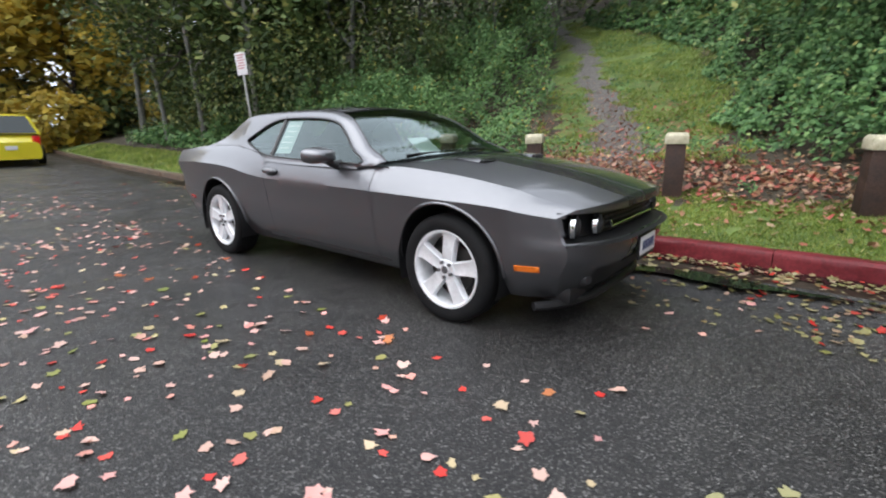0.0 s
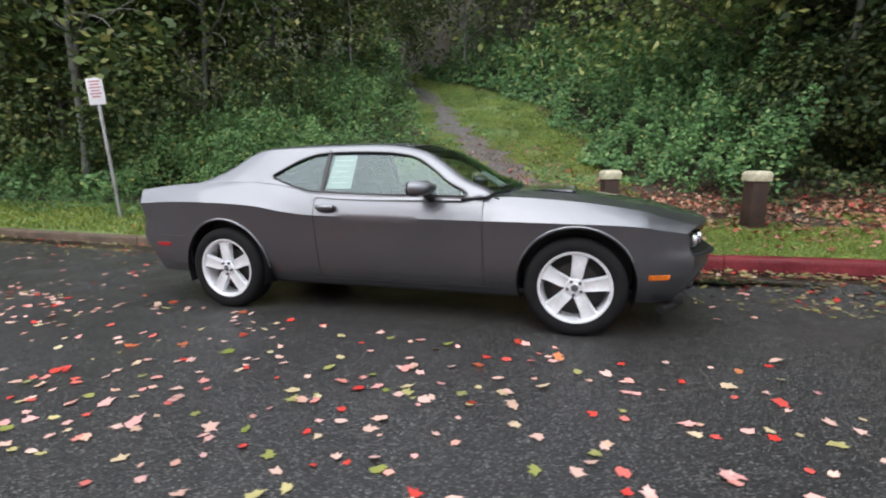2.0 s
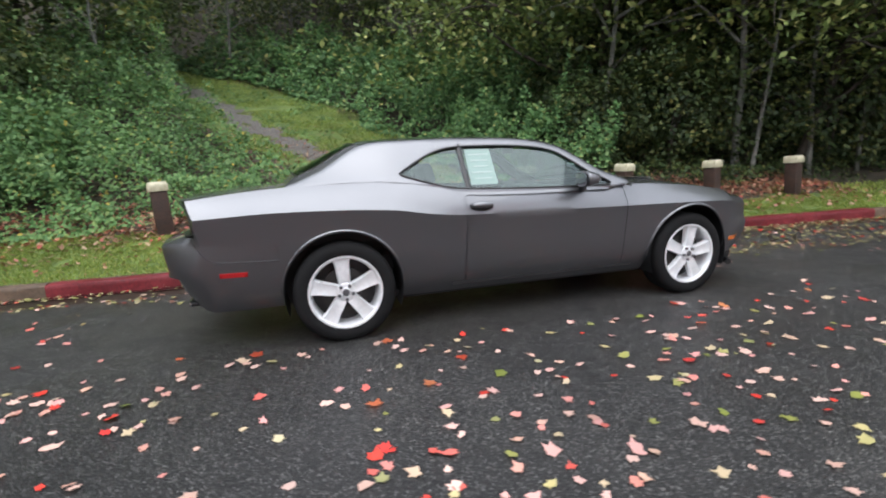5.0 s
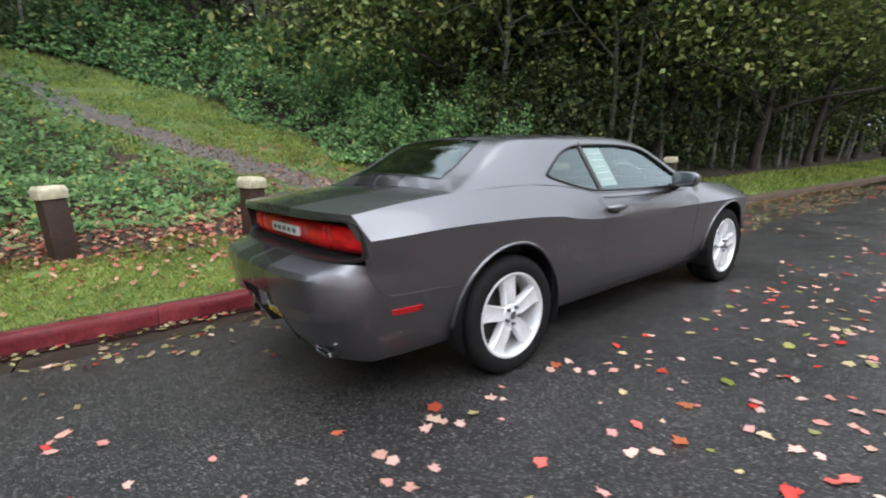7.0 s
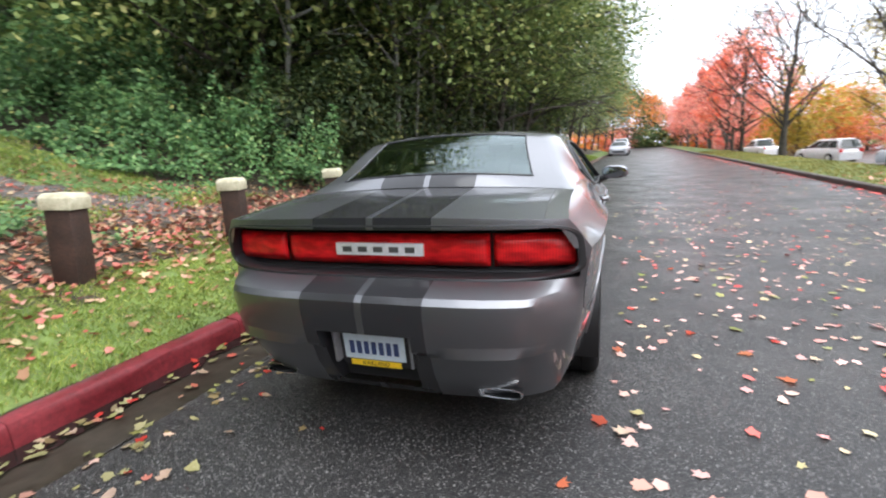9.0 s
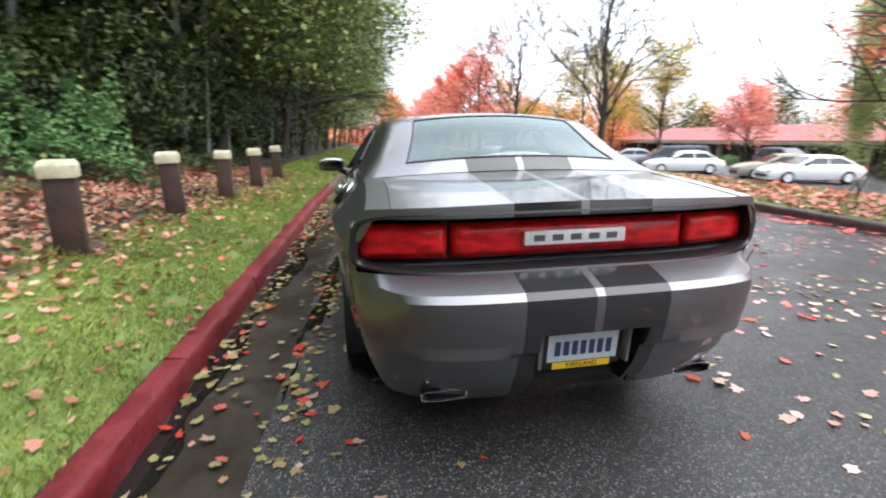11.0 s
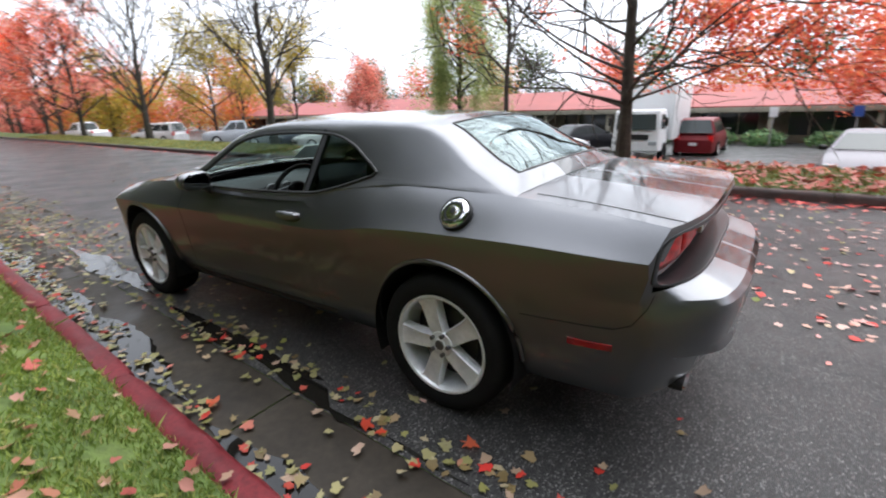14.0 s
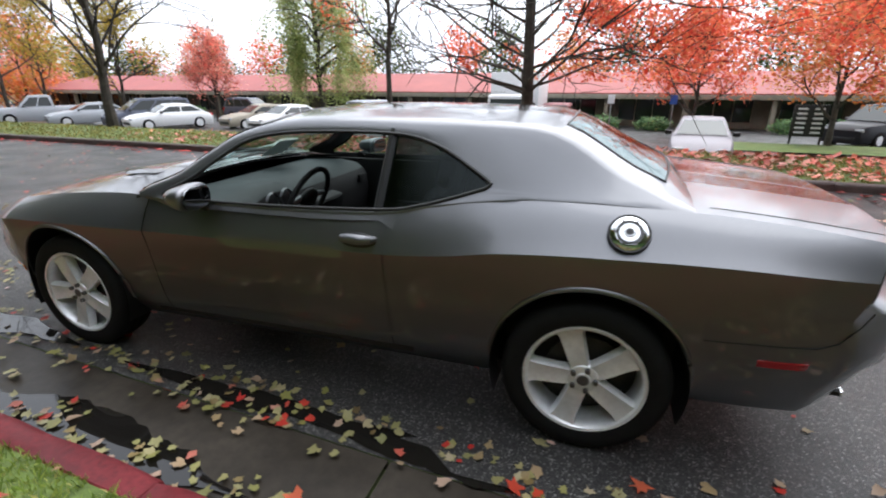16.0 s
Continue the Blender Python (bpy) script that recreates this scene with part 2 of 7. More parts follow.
M_FASCIA = two_tone("fascia_board", (0.22, 0.20, 0.15), (0.34, 0.31, 0.25), 1.0, 0.7, fine=0.1)
M_SHOPGLASS = plain("dark_shop_glass", (0.02, 0.024, 0.024), 0.08)

M_IVY = leaf_mat("ivy_leaves", [(0.0, (0.052, 0.118, 0.049)), (0.45, (0.1, 0.213, 0.079)), (0.8, (0.168, 0.307, 0.122)), (0.97, (0.245, 0.374, 0.154)), (1.0, (0.49, 0.438, 0.154))])
M_BRAMBLE = leaf_mat("bramble_leaves", [(0.0, (0.060, 0.135, 0.050)), (0.5, (0.120, 0.235, 0.085)), (0.94, (0.190, 0.31, 0.12)), (0.985, (0.30, 0.34, 0.10)), (1.0, (0.60, 0.45, 0.09))])
M_WOODLEAF = leaf_mat("woodland_leaves", [(0.0, (0.031, 0.056, 0.021)), (0.5, (0.074, 0.115, 0.039)), (0.85, (0.138, 0.184, 0.063)), (1.0, (0.339, 0.322, 0.114))])
M_OLIVELEAF = leaf_mat("olive_leaves", [(0.0, (0.073, 0.118, 0.041)), (0.5, (0.161, 0.227, 0.076)), (0.85, (0.278, 0.337, 0.118)), (1.0, (0.498, 0.484, 0.205))], trans=0.25)
# woodland leaf tones at just over half strength: shade under the trees, as colour
M_SHADEDLEAF = leaf_mat("shaded_woodland_leaves", [(0.0, (0.017, 0.034, 0.013)), (0.5, (0.042, 0.067, 0.024)), (0.85, (0.078, 0.109, 0.038)), (1.0, (0.182, 0.182, 0.063))])
M_WILLOW = leaf_mat("willow_leaves", [(0.0, (0.27, 0.34, 0.13)), (0.6, (0.44, 0.52, 0.22)), (1.0, (0.58, 0.58, 0.28))], trans=0.6)
M_PINKLEAF = leaf_mat("pale_red_maple_leaves", [(0.0, (0.78, 0.20, 0.17)), (0.5, (0.88, 0.34, 0.29)), (0.85, (0.90, 0.48, 0.40)), (1.0, (0.84, 0.52, 0.38))], trans=0.65)
M_VERGELEAF = leaf_mat("verge_leaves", [(0.0, (0.72, 0.17, 0.15)), (0.35, (0.82, 0.32, 0.27)), (0.6, (0.74, 0.38, 0.32)), (0.8, (0.62, 0.10, 0.08)), (1.0, (0.70, 0.44, 0.25))], rough=0.45, trans=0.1)
M_DRIFTLEAF = leaf_mat("drift_leaves", [(0.0, (0.74, 0.08, 0.08)), (0.5, (0.84, 0.17, 0.16)), (1.0, (0.80, 0.32, 0.28))], rough=0.4, trans=0.1)
M_REDLEAF = leaf_mat("red_maple_leaves", [(0.0, (0.70, 0.075, 0.045)), (0.5, (0.86, 0.18, 0.10)), (0.85, (0.90, 0.30, 0.15)), (1.0, (0.88, 0.40, 0.18))], trans=0.55)
M_ORANGELEAF = leaf_mat("orange_leaves", [(0.0, (0.62, 0.16, 0.05)), (0.5, (0.78, 0.28, 0.09)), (1.0, (0.62, 0.40, 0.12))], trans=0.5)
M_GOLDLEAF = leaf_mat("golden_leaves", [(0.0, (0.312, 0.221, 0.039)), (0.5, (0.546, 0.403, 0.065)), (1.0, (0.390, 0.364, 0.104))], trans=0.4)
M_GRASS = leaf_mat("grass_blades", [(0.0, (0.11, 0.18, 0.032)), (0.5, (0.23, 0.32, 0.068)), (0.85, (0.37, 0.43, 0.12)), (1.0, (0.52, 0.47, 0.20))], trans=0.3)
M_DRYGRASS = leaf_mat("dry_grass_blades", [(0.0, (0.16, 0.17, 0.04)), (0.5, (0.30, 0.27, 0.08)), (1.0, (0.46, 0.38, 0.16))], trans=0.3)
M_FALLEN = leaf_mat("fallen_leaves", [(0.0, (0.72, 0.34, 0.34)), (0.24, (0.76, 0.52, 0.48)), (0.44, (0.66, 0.42, 0.36)), (0.50, (0.62, 0.05, 0.045)), (0.60, (0.70, 0.07, 0.05)), (0.66, (0.70, 0.30, 0.28)), (0.80, (0.62, 0.48, 0.36)), (0.90, (0.55, 0.48, 0.24)), (0.96, (0.20, 0.24, 0.05)), (1.0, (0.60, 0.52, 0.36))], rough=0.35, trans=0.1)
M_LITTER = leaf_mat("litter_leaves", [(0.0, (0.20, 0.10, 0.05)), (0.3, (0.34, 0.20, 0.12)), (0.5, (0.36, 0.07, 0.06)), (0.6, (0.42, 0.12, 0.10)), (0.8, (0.46, 0.25, 0.20)), (1.0, (0.45, 0.36, 0.22))], rough=0.55, trans=0.1)
M_GUTTERLEAF = leaf_mat("gutter_leaves", [(0.0, (0.173, 0.173, 0.065)), (0.2, (0.317, 0.288, 0.158)), (0.4, (0.216, 0.216, 0.072)), (0.55, (0.374, 0.317, 0.216)), (0.61, (0.403, 0.029, 0.025)), (0.7, (0.446, 0.05, 0.036)), (0.74, (0.389, 0.274, 0.223)), (0.9, (0.245, 0.187, 0.086)), (1.0, (0.144, 0.101, 0.05))], rough=0.35, trans=0.1)

# ---------------------------------------------------------------- mesh helpers
def finish(me, mats, smooth=True, angle=None):
    for m in mats if isinstance(mats, (list, tuple)) else [mats]:
        me.materials.append(m)
    if smooth:
        me.polygons.foreach_set("use_smooth", [True] * len(me.polygons))
        if angle is not None:
            me.set_sharp_from_angle(angle=radians(angle))
    me.update()


def raw(name, verts, faces, mat, parent=None, label="", smooth=True, angle=30):
    """One mesh object from vertices and faces."""
    me = bpy.data.meshes.new(name)
    me.from_pydata([tuple(v) for v in verts], [], [tuple(f) for f in faces])
    finish(me, mat, smooth, angle)
    ob = new(name, me)
    ob.parent = parent
    if label:
        tagged(ob, label)
    return ob


def part(name, bm, mat, parent=None, label="", smooth=True, angle=30):
    """Links a bmesh as one mesh object under a thing or a part."""
    me = bpy.data.meshes.new(name)
    bm.normal_update()
    bm.to_mesh(me)
    bm.free()
    finish(me, mat, smooth, angle)
    ob = new(name, me)
    ob.parent = parent
    if label:
        tagged(ob, label)
    return ob


def thing(name, label, category, m=None, group="", kind=""):
    ob = tagged(new(name), label, category, group, kind)
    if m is not None:
        ob.matrix_basis = m
    return ob


def add_box(bm, size, centre, bevel=0.0, rot=None, taper=None, seg=2):
    """A bevelled box; taper scales its top in x and y."""
    g = bmesh.ops.create_cube(bm, size=1.0)
    vs = g["verts"]
    for v in vs:
        k = taper if taper and v.co.z > 0 else (1, 1)
        v.co = Vector((v.co.x * size[0] * k[0], v.co.y * size[1] * k[1], v.co.z * size[2]))
    if bevel:
        es = list({e for v in vs for e in v.link_edges})
        r = bmesh.ops.bevel(bm, geom=es, offset=bevel, segments=seg, affect="EDGES", profile=0.6)
        vs = list({v for f in r["faces"] for v in f.verts} | {v for v in vs if v.is_valid})
    m = Matrix.Translation(centre) @ (rot.to_4x4() if rot else Matrix())
    bmesh.ops.transform(bm, matrix=m, verts=vs)
    return vs


def add_cyl(bm, r1, r2, depth, m, seg=20, caps=True):
    g = bmesh.ops.create_cone(bm, cap_ends=caps, segments=seg, radius1=r1, radius2=r2, depth=depth, matrix=m)
    return g["verts"]


def lathe(bm, prof, seg=40, closed=False):
    """Turns a profile of (radius, y) round the y axis."""
    rings = []
    for k in range(seg):
        a = 2 * math.pi * k / seg
        rings.append([bm.verts.new((r * math.cos(a), y, r * math.sin(a))) for r, y in prof])
    n = len(prof)
    for k in range(seg):
        p, q = rings[k], rings[(k + 1) % seg]
        for j in range(n if closed else n - 1):
            bm.faces.new((p[j], p[(j + 1) % n], q[(j + 1) % n], q[j]))


def tube(bm, pts, radii, seg=8, cap=True):
    """A tapered tube along a line of points."""
    pts = [Vector(p) for p in pts]
    if isinstance(radii, (int, float)):
        radii = [radii] * len(pts)
    rings = []
    ref = Vector((0.31, 0.17, 0.93))
    for i, p in enumerate(pts):
        d = (pts[min(i + 1, len(pts) - 1)] - pts[max(i - 1, 0)]).normalized()
        u = d.cross(ref)
        if u.length < 1e-3:
            u = d.cross(Vector((1, 0, 0)))
        u.normalize()
        w = d.cross(u)
        rings.append([bm.verts.new(p + radii[i] * (math.cos(2 * math.pi * k / seg) * u + math.sin(2 * math.pi * k / seg) * w)) for k in range(seg)])
    for a, c in zip(rings, rings[1:]):
        for k in range(seg):
            bm.faces.new((a[k], a[(k + 1) % seg], c[(k + 1) % seg], c[k]))
    if cap:
        bm.faces.new(rings[0][::-1])
        bm.faces.new(rings[-1])


def curve(knots):
    """A smooth curve through knots (x, value), flat past its ends."""
    xs = np.array([k[0] for k in knots], float)
    ys = np.array([k[1] for k in knots], float)
    h = np.diff(xs)
    d = np.diff(ys) / h
    m = np.zeros(len(xs))
    m[0], m[-1] = d[0], d[-1]
    for i in range(1, len(xs) - 1):
        m[i] = 0 if d[i - 1] * d[i] <= 0 else 2 * d[i - 1] * d[i] / (d[i - 1] + d[i])

    def at(x):
        x = min(max(x, xs[0]), xs[-1])
        i = min(int(np.searchsorted(xs, x, "right")) - 1, len(h) - 1)
        t = (x - xs[i]) / h[i]
        return float((2 * t**3 - 3 * t**2 + 1) * ys[i] + (t**3 - 2 * t**2 + t) * h[i] * m[i]
                     + (-2 * t**3 + 3 * t**2) * ys[i + 1] + (t**3 - t**2) * h[i] * m[i + 1])
    return at


def grid_faces(rows, cols, keep=None, base=0, flip=False):
    out = []
    for i in range(rows - 1):
        for j in range(cols - 1):
            if keep is None or keep(i, j):
                a = base + i * cols + j
                f = (a, a + cols, a + cols + 1, a + 1)
                out.append(f[::-1] if flip else f)
    return out


# ---------------------------------------------------------------- the parked coupe
# x forward from the rear axle, y to the car's left, z up from the road
AXLE_F, WHEEL_R, ARCH_R, ARCH_Z = 2.952, 0.357, 0.412, 0.372

c_yc = curve([(-1.0, 0.885), (-0.75, 0.918), (-0.4, 0.938), (0.0, 0.946), (0.4, 0.940), (0.9, 0.922), (1.6, 0.918), (2.3, 0.925), (2.9, 0.942), (3.3, 0.925), (3.6, 0.88), (3.8, 0.80)])
c_zc = curve([(-1.0, 0.918), (-0.4, 0.937), (0.0, 0.929), (0.37, 0.905), (0.63, 0.862), (0.9, 0.836), (1.6, 0.825), (2.28, 0.817), (3.14, 0.805), (3.6, 0.772), (3.8, 0.745)])
c_yd = curve([(-1.0, 0.800), (-0.75, 0.786), (-0.5, 0.780), (-0.3, 0.783), (0.0, 0.785), (0.3, 0.79), (0.55, 0.815), (0.9, 0.852), (1.5, 0.86), (2.2, 0.85), (2.45, 0.80), (2.9, 0.795), (3.4, 0.775), (3.8, 0.70)])
c_zd = curve([(-1.0, 1.036), (-0.6, 1.075), (-0.2, 1.098), (0.2, 1.104), (0.45, 1.092), (0.7, 1.045), (0.93, 1.005), (1.5, 0.985), (2.2, 0.975), (2.45, 0.982), (2.9, 0.955), (3.4, 0.885), (3.8, 0.79)])
c_ze = curve([(-1.0, 1.055), (-0.6, 1.098), (-0.2, 1.128), (0.2, 1.13), (2.2, 1.02), (2.40, 1.03), (2.67, 1.035), (3.1, 0.985), (3.49, 0.918), (3.8, 0.83)])
c_bot = curve([(-1.0, 0.272), (-0.6, 0.28), (-0.4, 0.285), (0.5, 0.25), (1.5, 0.245), (2.5, 0.245), (3.3, 0.245), (3.55, 0.24), (3.8, 0.25)])
# rear and nose outlines on the centre line: height, x
c_rear = curve([(0.20, -0.92), (0.30, -1.035), (0.42, -1.108), (0.497, -1.135), (0.505, -1.138), (0.53, -1.172), (0.54, -1.176), (0.60, -1.19), (0.70, -1.203), (0.738, -1.20), (0.762, -1.178), (0.80, -1.05), (0.83, -1.035), (0.92, -1.038), (1.0, -1.045), (1.06, -1.04)])
REAR_ROWS = [0.315, 0.42, 0.503, 0.534, 0.60, 0.70, 0.738, 0.762, 0.80, 0.86, 0.918]
NOSE_ROWS = [0.315, 0.37, 0.42, 0.47, 0.51, 0.55, 0.585, 0.605, 0.65, 0.70, 0.745]
c_nose = curve([(0.20, 3.67), (0.30, 3.765), (0.42, 3.85), (0.52, 3.905), (0.585, 3.91), (0.62, 3.88), (0.72, 3.875), (0.80, 3.87), (0.84, 3.84)])


c_corner = curve([(0.20, -0.92), (0.30, -1.03), (0.45, -1.105), (0.60, -1.16), (0.66, -1.158), (0.71, -1.115), (0.76, -1.065), (0.82, -1.047), (0.86, -1.046), (0.95, -1.045), (1.06, -1.045)])


def rear_x(y, z):
    t = max(0.0, (0.918 - z) / 0.6)
    q = min(abs(y) / (0.90 - 0.075 * t - 0.024 * t * t), 0.99)
    k = min(1.0, max(0.0, (z - 0.66) / 0.20))
    k = k * k * (3 - 2 * k)
    w = min(1.0, max(0.0, (q - 0.74) / 0.22))
    w = w * w * (3 - 2 * w)
    return c_rear(z) * (1 - w) + c_corner(z) * w + (1 - k) * 0.33 * (1 - math.sqrt(1 - q**4)) + k * 0.15 * q**4


def nose_x(y, z):
    return c_nose(z) - 0.36 * min(abs(y) / 0.92, 1.0) ** 3.6


def low_edge(x):
    """The body's lower edge, raised over the wheels."""
    z = c_bot(x)
    for xw in (0.0, AXLE_F):
        if abs(x - xw) <= ARCH_R:
            z = max(z, ARCH_Z + math.sqrt(max(ARCH_R**2 - (x - xw) ** 2, 0.0)))
    return z


SIDE_ROWS, SHOULDER_ROWS, TOP_ROWS = 11, 7, 9


def section(x, low=None):
    """Half a cross-section from the lower edge over the crease and shoulder to the middle of the top."""
    zl = low_edge(x) if low is None else low
    yc, zc, yd, zd, ze = c_yc(x), c_zc(x), c_yd(x), c_zd(x), c_ze(x)

    def side_y(z):
        t = max(0.0, (zc - z) / 0.6)
        tuck = 0.060 * max(0.0, (0.42 - z) / 0.17) ** 2
        return yc - 0.004 * math.sin(min(1.0, t * 2.2) * math.pi) - 0.075 * t - 0.024 * t * t - tuck

    pts = [(side_y(zl) - 0.035, zl + 0.004), (side_y(zl), zl)]
    z2 = max(0.315, zl + 0.012)
    rear_t, nose_t = min(1.0, max(0.0, (-0.45 - x) / 0.45)), min(1.0, max(0.0, (x - 3.4) / 0.35))
    for k in range(SIDE_ROWS):
        z = z2 + (zc - z2) * k / (SIDE_ROWS - 1)
        z = z + (REAR_ROWS[k] - z) * rear_t + (NOSE_ROWS[k] - z) * nose_t if 0 < k < SIDE_ROWS - 1 else z
        pts.append((side_y(z), z))
    for k in range(1, SHOULDER_ROWS + 1):
        t = k / SHOULDER_ROWS
        bulge = (0.05 + 0.09 * min(1.0, max(0.0, (0.75 - x) / 0.5)) * (t - 0.75)) * math.sin(math.pi * t)
        nx, nz = (zd - zc), (yc - yd)
        pts.append((yc + (yd - yc) * t + bulge * nx * 0.55, zc + (zd - zc) * t + bulge * nz * 0.55))
    for k in range(1, TOP_ROWS + 1):
        t = k / TOP_ROWS
        y = yd * (1 - t)
        pts.append((y, zd + (ze - zd) * (1 - (y / yd) ** 2)))
    return pts


CREASE_ROW = 2 + SIDE_ROWS - 1
BELT_ROW = CREASE_ROW + SHOULDER_ROWS
LID_ROW = BELT_ROW + 1
DOOR = (0.905, 2.292)


def stations():
    xs = set(np.round(np.concatenate([np.linspace(-1.0, -0.45, 13), np.linspace(-0.41, 0.41, 31), np.linspace(0.47, 0.9025, 8), np.linspace(0.9075, 2.289, 22),
                                      np.linspace(2.295, 2.5, 5), np.linspace(AXLE_F - 0.41, AXLE_F + 0.41, 31), np.linspace(3.42, 3.8, 10)]), 4).tolist())
    out = [(x, None) for x in sorted(xs)]
    for xw in (0.0, AXLE_F):
        for sgn in (-1, 1):
            e = xw + sgn * (ARCH_R + 0.0005)
            out += [(e, c_bot(e)), (e - sgn * 0.001, ARCH_Z - 0.0)]
    return sorted(out, key=lambda s: s[0])


def build_body(car):
    sts = stations()
    secs = []
    for x, low in sts:
        row = []
        for y, z in section(x, low):
            xx = x
            if x < -0.45:
                t = (-0.45 - x) / 0.55
                xx = -0.45 + t * (rear_x(y, z) + 0.45)
            elif x > 3.4:
                t = (x - 3.4) / 0.4
                xx = 3.4 + t * (nose_x(y, z) - 3.4)
            row.append((xx, y, z))
        secs.append(row)
    n, cols = len(secs), len(secs[0])
    xs = [s[0] for s in sts]

    def mid(i):
        return 0.5 * (xs[i] + xs[i + 1])

    def in_door(i, j):
        return DOOR[0] + 0.002 < mid(i) < DOOR[1] - 0.002 and 2 <= j < BELT_ROW

    def in_gap(i, j):
        m = mid(i)
        return 2 <= j < BELT_ROW and (abs(m - 0.905) < 0.002 or abs(m - 2.292) < 0.002)

    def open_top(i, j):
        return j >= BELT_ROW and -0.33 < mid(i) < 2.40

    def in_lid(i, j):
        return j >= LID_ROW and mid(i) < -0.33

    def in_hood(i, j):
        return j >= BELT_ROW and mid(i) > 2.40

    both = [v for s in secs for v in s] + [(x, -y, z) for s in secs for x, y, z in s]
    off = n * cols

    def pick(test, sides=(1, -1)):
        f = []
        for s in sides:
            f += grid_faces(n, cols, test, 0 if s > 0 else off, flip=s < 0)
        return f

    def compact(faces):
        used = sorted({i for f in faces for i in f})
        index = {u: k for k, u in enumerate(used)}
        return [both[u] for u in used], [tuple(index[i] for i in f) for f in faces]

    def weld(ob):
        bm = bmesh.new()
        bm.from_mesh(ob.data)
        bmesh.ops.remove_doubles(bm, verts=bm.verts, dist=0.0004)
        bmesh.ops.recalc_face_normals(bm, faces=bm.faces)
        bm.normal_update()
        if sum(f.normal.dot(f.calc_center_median() - Vector((1.4, 0, 0.45))) for f in bm.faces) < 0:
            bmesh.ops.reverse_faces(bm, faces=bm.faces)
        bm.to_mesh(ob.data)
        bm.free()
        ob.data.polygons.foreach_set("use_smooth", [True] * len(ob.data.polygons))
        ob.data.set_sharp_from_angle(angle=radians(26))
        return ob

    shell = pick(lambda i, j: not (in_door(i, j) or in_gap(i, j) or open_top(i, j) or in_lid(i, j) or in_hood(i, j)))
    verts, faces = compact(shell)
    # tail and nose skins, row by row across the car
    for end in (0, n - 1):
        half = [p for p in secs[end]][1 : BELT_ROW + 1 + TOP_ROWS]
        ys = [-1, -0.985, -0.97, -0.955, -0.93, -0.9, -0.87, -0.84, -0.81, -0.78, -0.74, -0.7, -0.6, -0.5, -0.4, -0.255, -0.17, -0.08, 0.0]
        ys = ys + [-v for v in ys[-2::-1]]
        base, m = len(verts), len(ys)
        for x, y, z in half:
            for q in ys:
                yy = y * q
                verts.append((rear_x(yy, z) if end == 0 else nose_x(yy, z), yy, z))

        def hole(i, j):
            za, zb = half[i][2], half[i + 1][2]
            zm, ym = 0.5 * (za + zb), abs(0.5 * (half[i][1] * ys[j] + half[i][1] * ys[j + 1]))
            if end == 0:
                return 0.80 < zm < 1.012 and ym < min(0.845, half[i + 1][1] - 0.04) or 0.315 < zm < 0.595 and ym < 0.20
            return 0.60 < zm < 0.765 and ym < 0.765
        faces += grid_faces(len(half), m, lambda i, j: not hole(i, j), base, flip=end != 0)
    weld(raw("body", verts, faces, M_PAINT, car, "charcoal-striped grey metallic body"))

    def panel(name, test, sides, inset, label=""):
        v, f = compact(pick(test, sides))
        ob = weld(raw(name, v, f, M_PAINT, car, label))
        md = ob.modifiers.new("thickness", "SOLIDIFY")
        md.thickness, md.offset, md.use_rim = inset, -1.0, False
        return ob

    panel("hood", in_hood, (1, -1), 0.015, "hood with twin charcoal stripes and scoops")
    panel("boot_lid", in_lid, (1, -1), 0.015, "boot lid with twin charcoal stripes")
    doors = {s: panel("door", in_door, (s,), 0.02) for s in (1, -1)}
    # dark liners behind the seams and round the cabin
    for s in (1, -1):
        v, f = [], []
        zs = np.linspace(0.30, 0.98, 6)
        xl = np.linspace(0.80, 2.40, 9)
        for x in xl:
            for z in zs:
                v.append((x, s * (c_yc(x) - 0.10 - 0.05 * max(0, z - 0.84)), z))
        raw("door_liner", v, grid_faces(len(xl), len(zs)), M_BLACK, car, "dark inner panel")
    bm = bmesh.new()
    add_box(bm, (3.3, 1.5, 0.05), (1.45, 0, 0.27), 0.01)
    add_box(bm, (0.4, 1.1, 0.12), (-0.66, 0, 0.35), 0.03)
    add_box(bm, (0.5, 1.3, 0.10), (3.45, 0, 0.26), 0.03)
    part("underbody", bm, M_BLACK, car)
    # shut line of the boot lid
    for s in (1, -1):
        pts = []
        for k in range(12):
            x = -0.34 - 0.66 * k / 11
            p = section(x)[LID_ROW]
            t = max(0, (-0.45 - x) / 0.55)
            xx = x if x > -0.45 else -0.45 + t * (rear_x(*p) + 0.45)
            pts.append((xx, s * p[0], p[1] + 0.0005))
        bm = bmesh.new()
        tube(bm, pts[1:], 0.0022, 6)
        part("shut_line", bm, M_BLACK, car, "dark shut line")
    # arch lips and wheel wells
    for xw in (0.0, AXLE_F):
        for s in (1, -1):
            bm = bmesh.new()
            pts = []
            for k in range(33):
                a = math.pi * (k / 32)
                x = xw + (ARCH_R + 0.004) * math.cos(a)
                z = ARCH_Z + (ARCH_R + 0.004) * math.sin(a)
                pts.append((x, s * (section(x, z)[1][0] + 0.001), z))
            tube(bm, pts, 0.011, 8)
            part("arch_lip", bm, M_PAINT, car)
            bm = bmesh.new()
            inner = []
            for k in range(25):
                a = math.pi * (-0.12 + 1.24 * k / 24)
                x, z = xw + (ARCH_R - 0.004) * math.cos(a), ARCH_Z + (ARCH_R - 0.004) * math.sin(a)
                inner.append([bm.verts.new((x, s * (c_yc(x) - 0.03), z)), bm.verts.new((x, s * 0.52, z))])
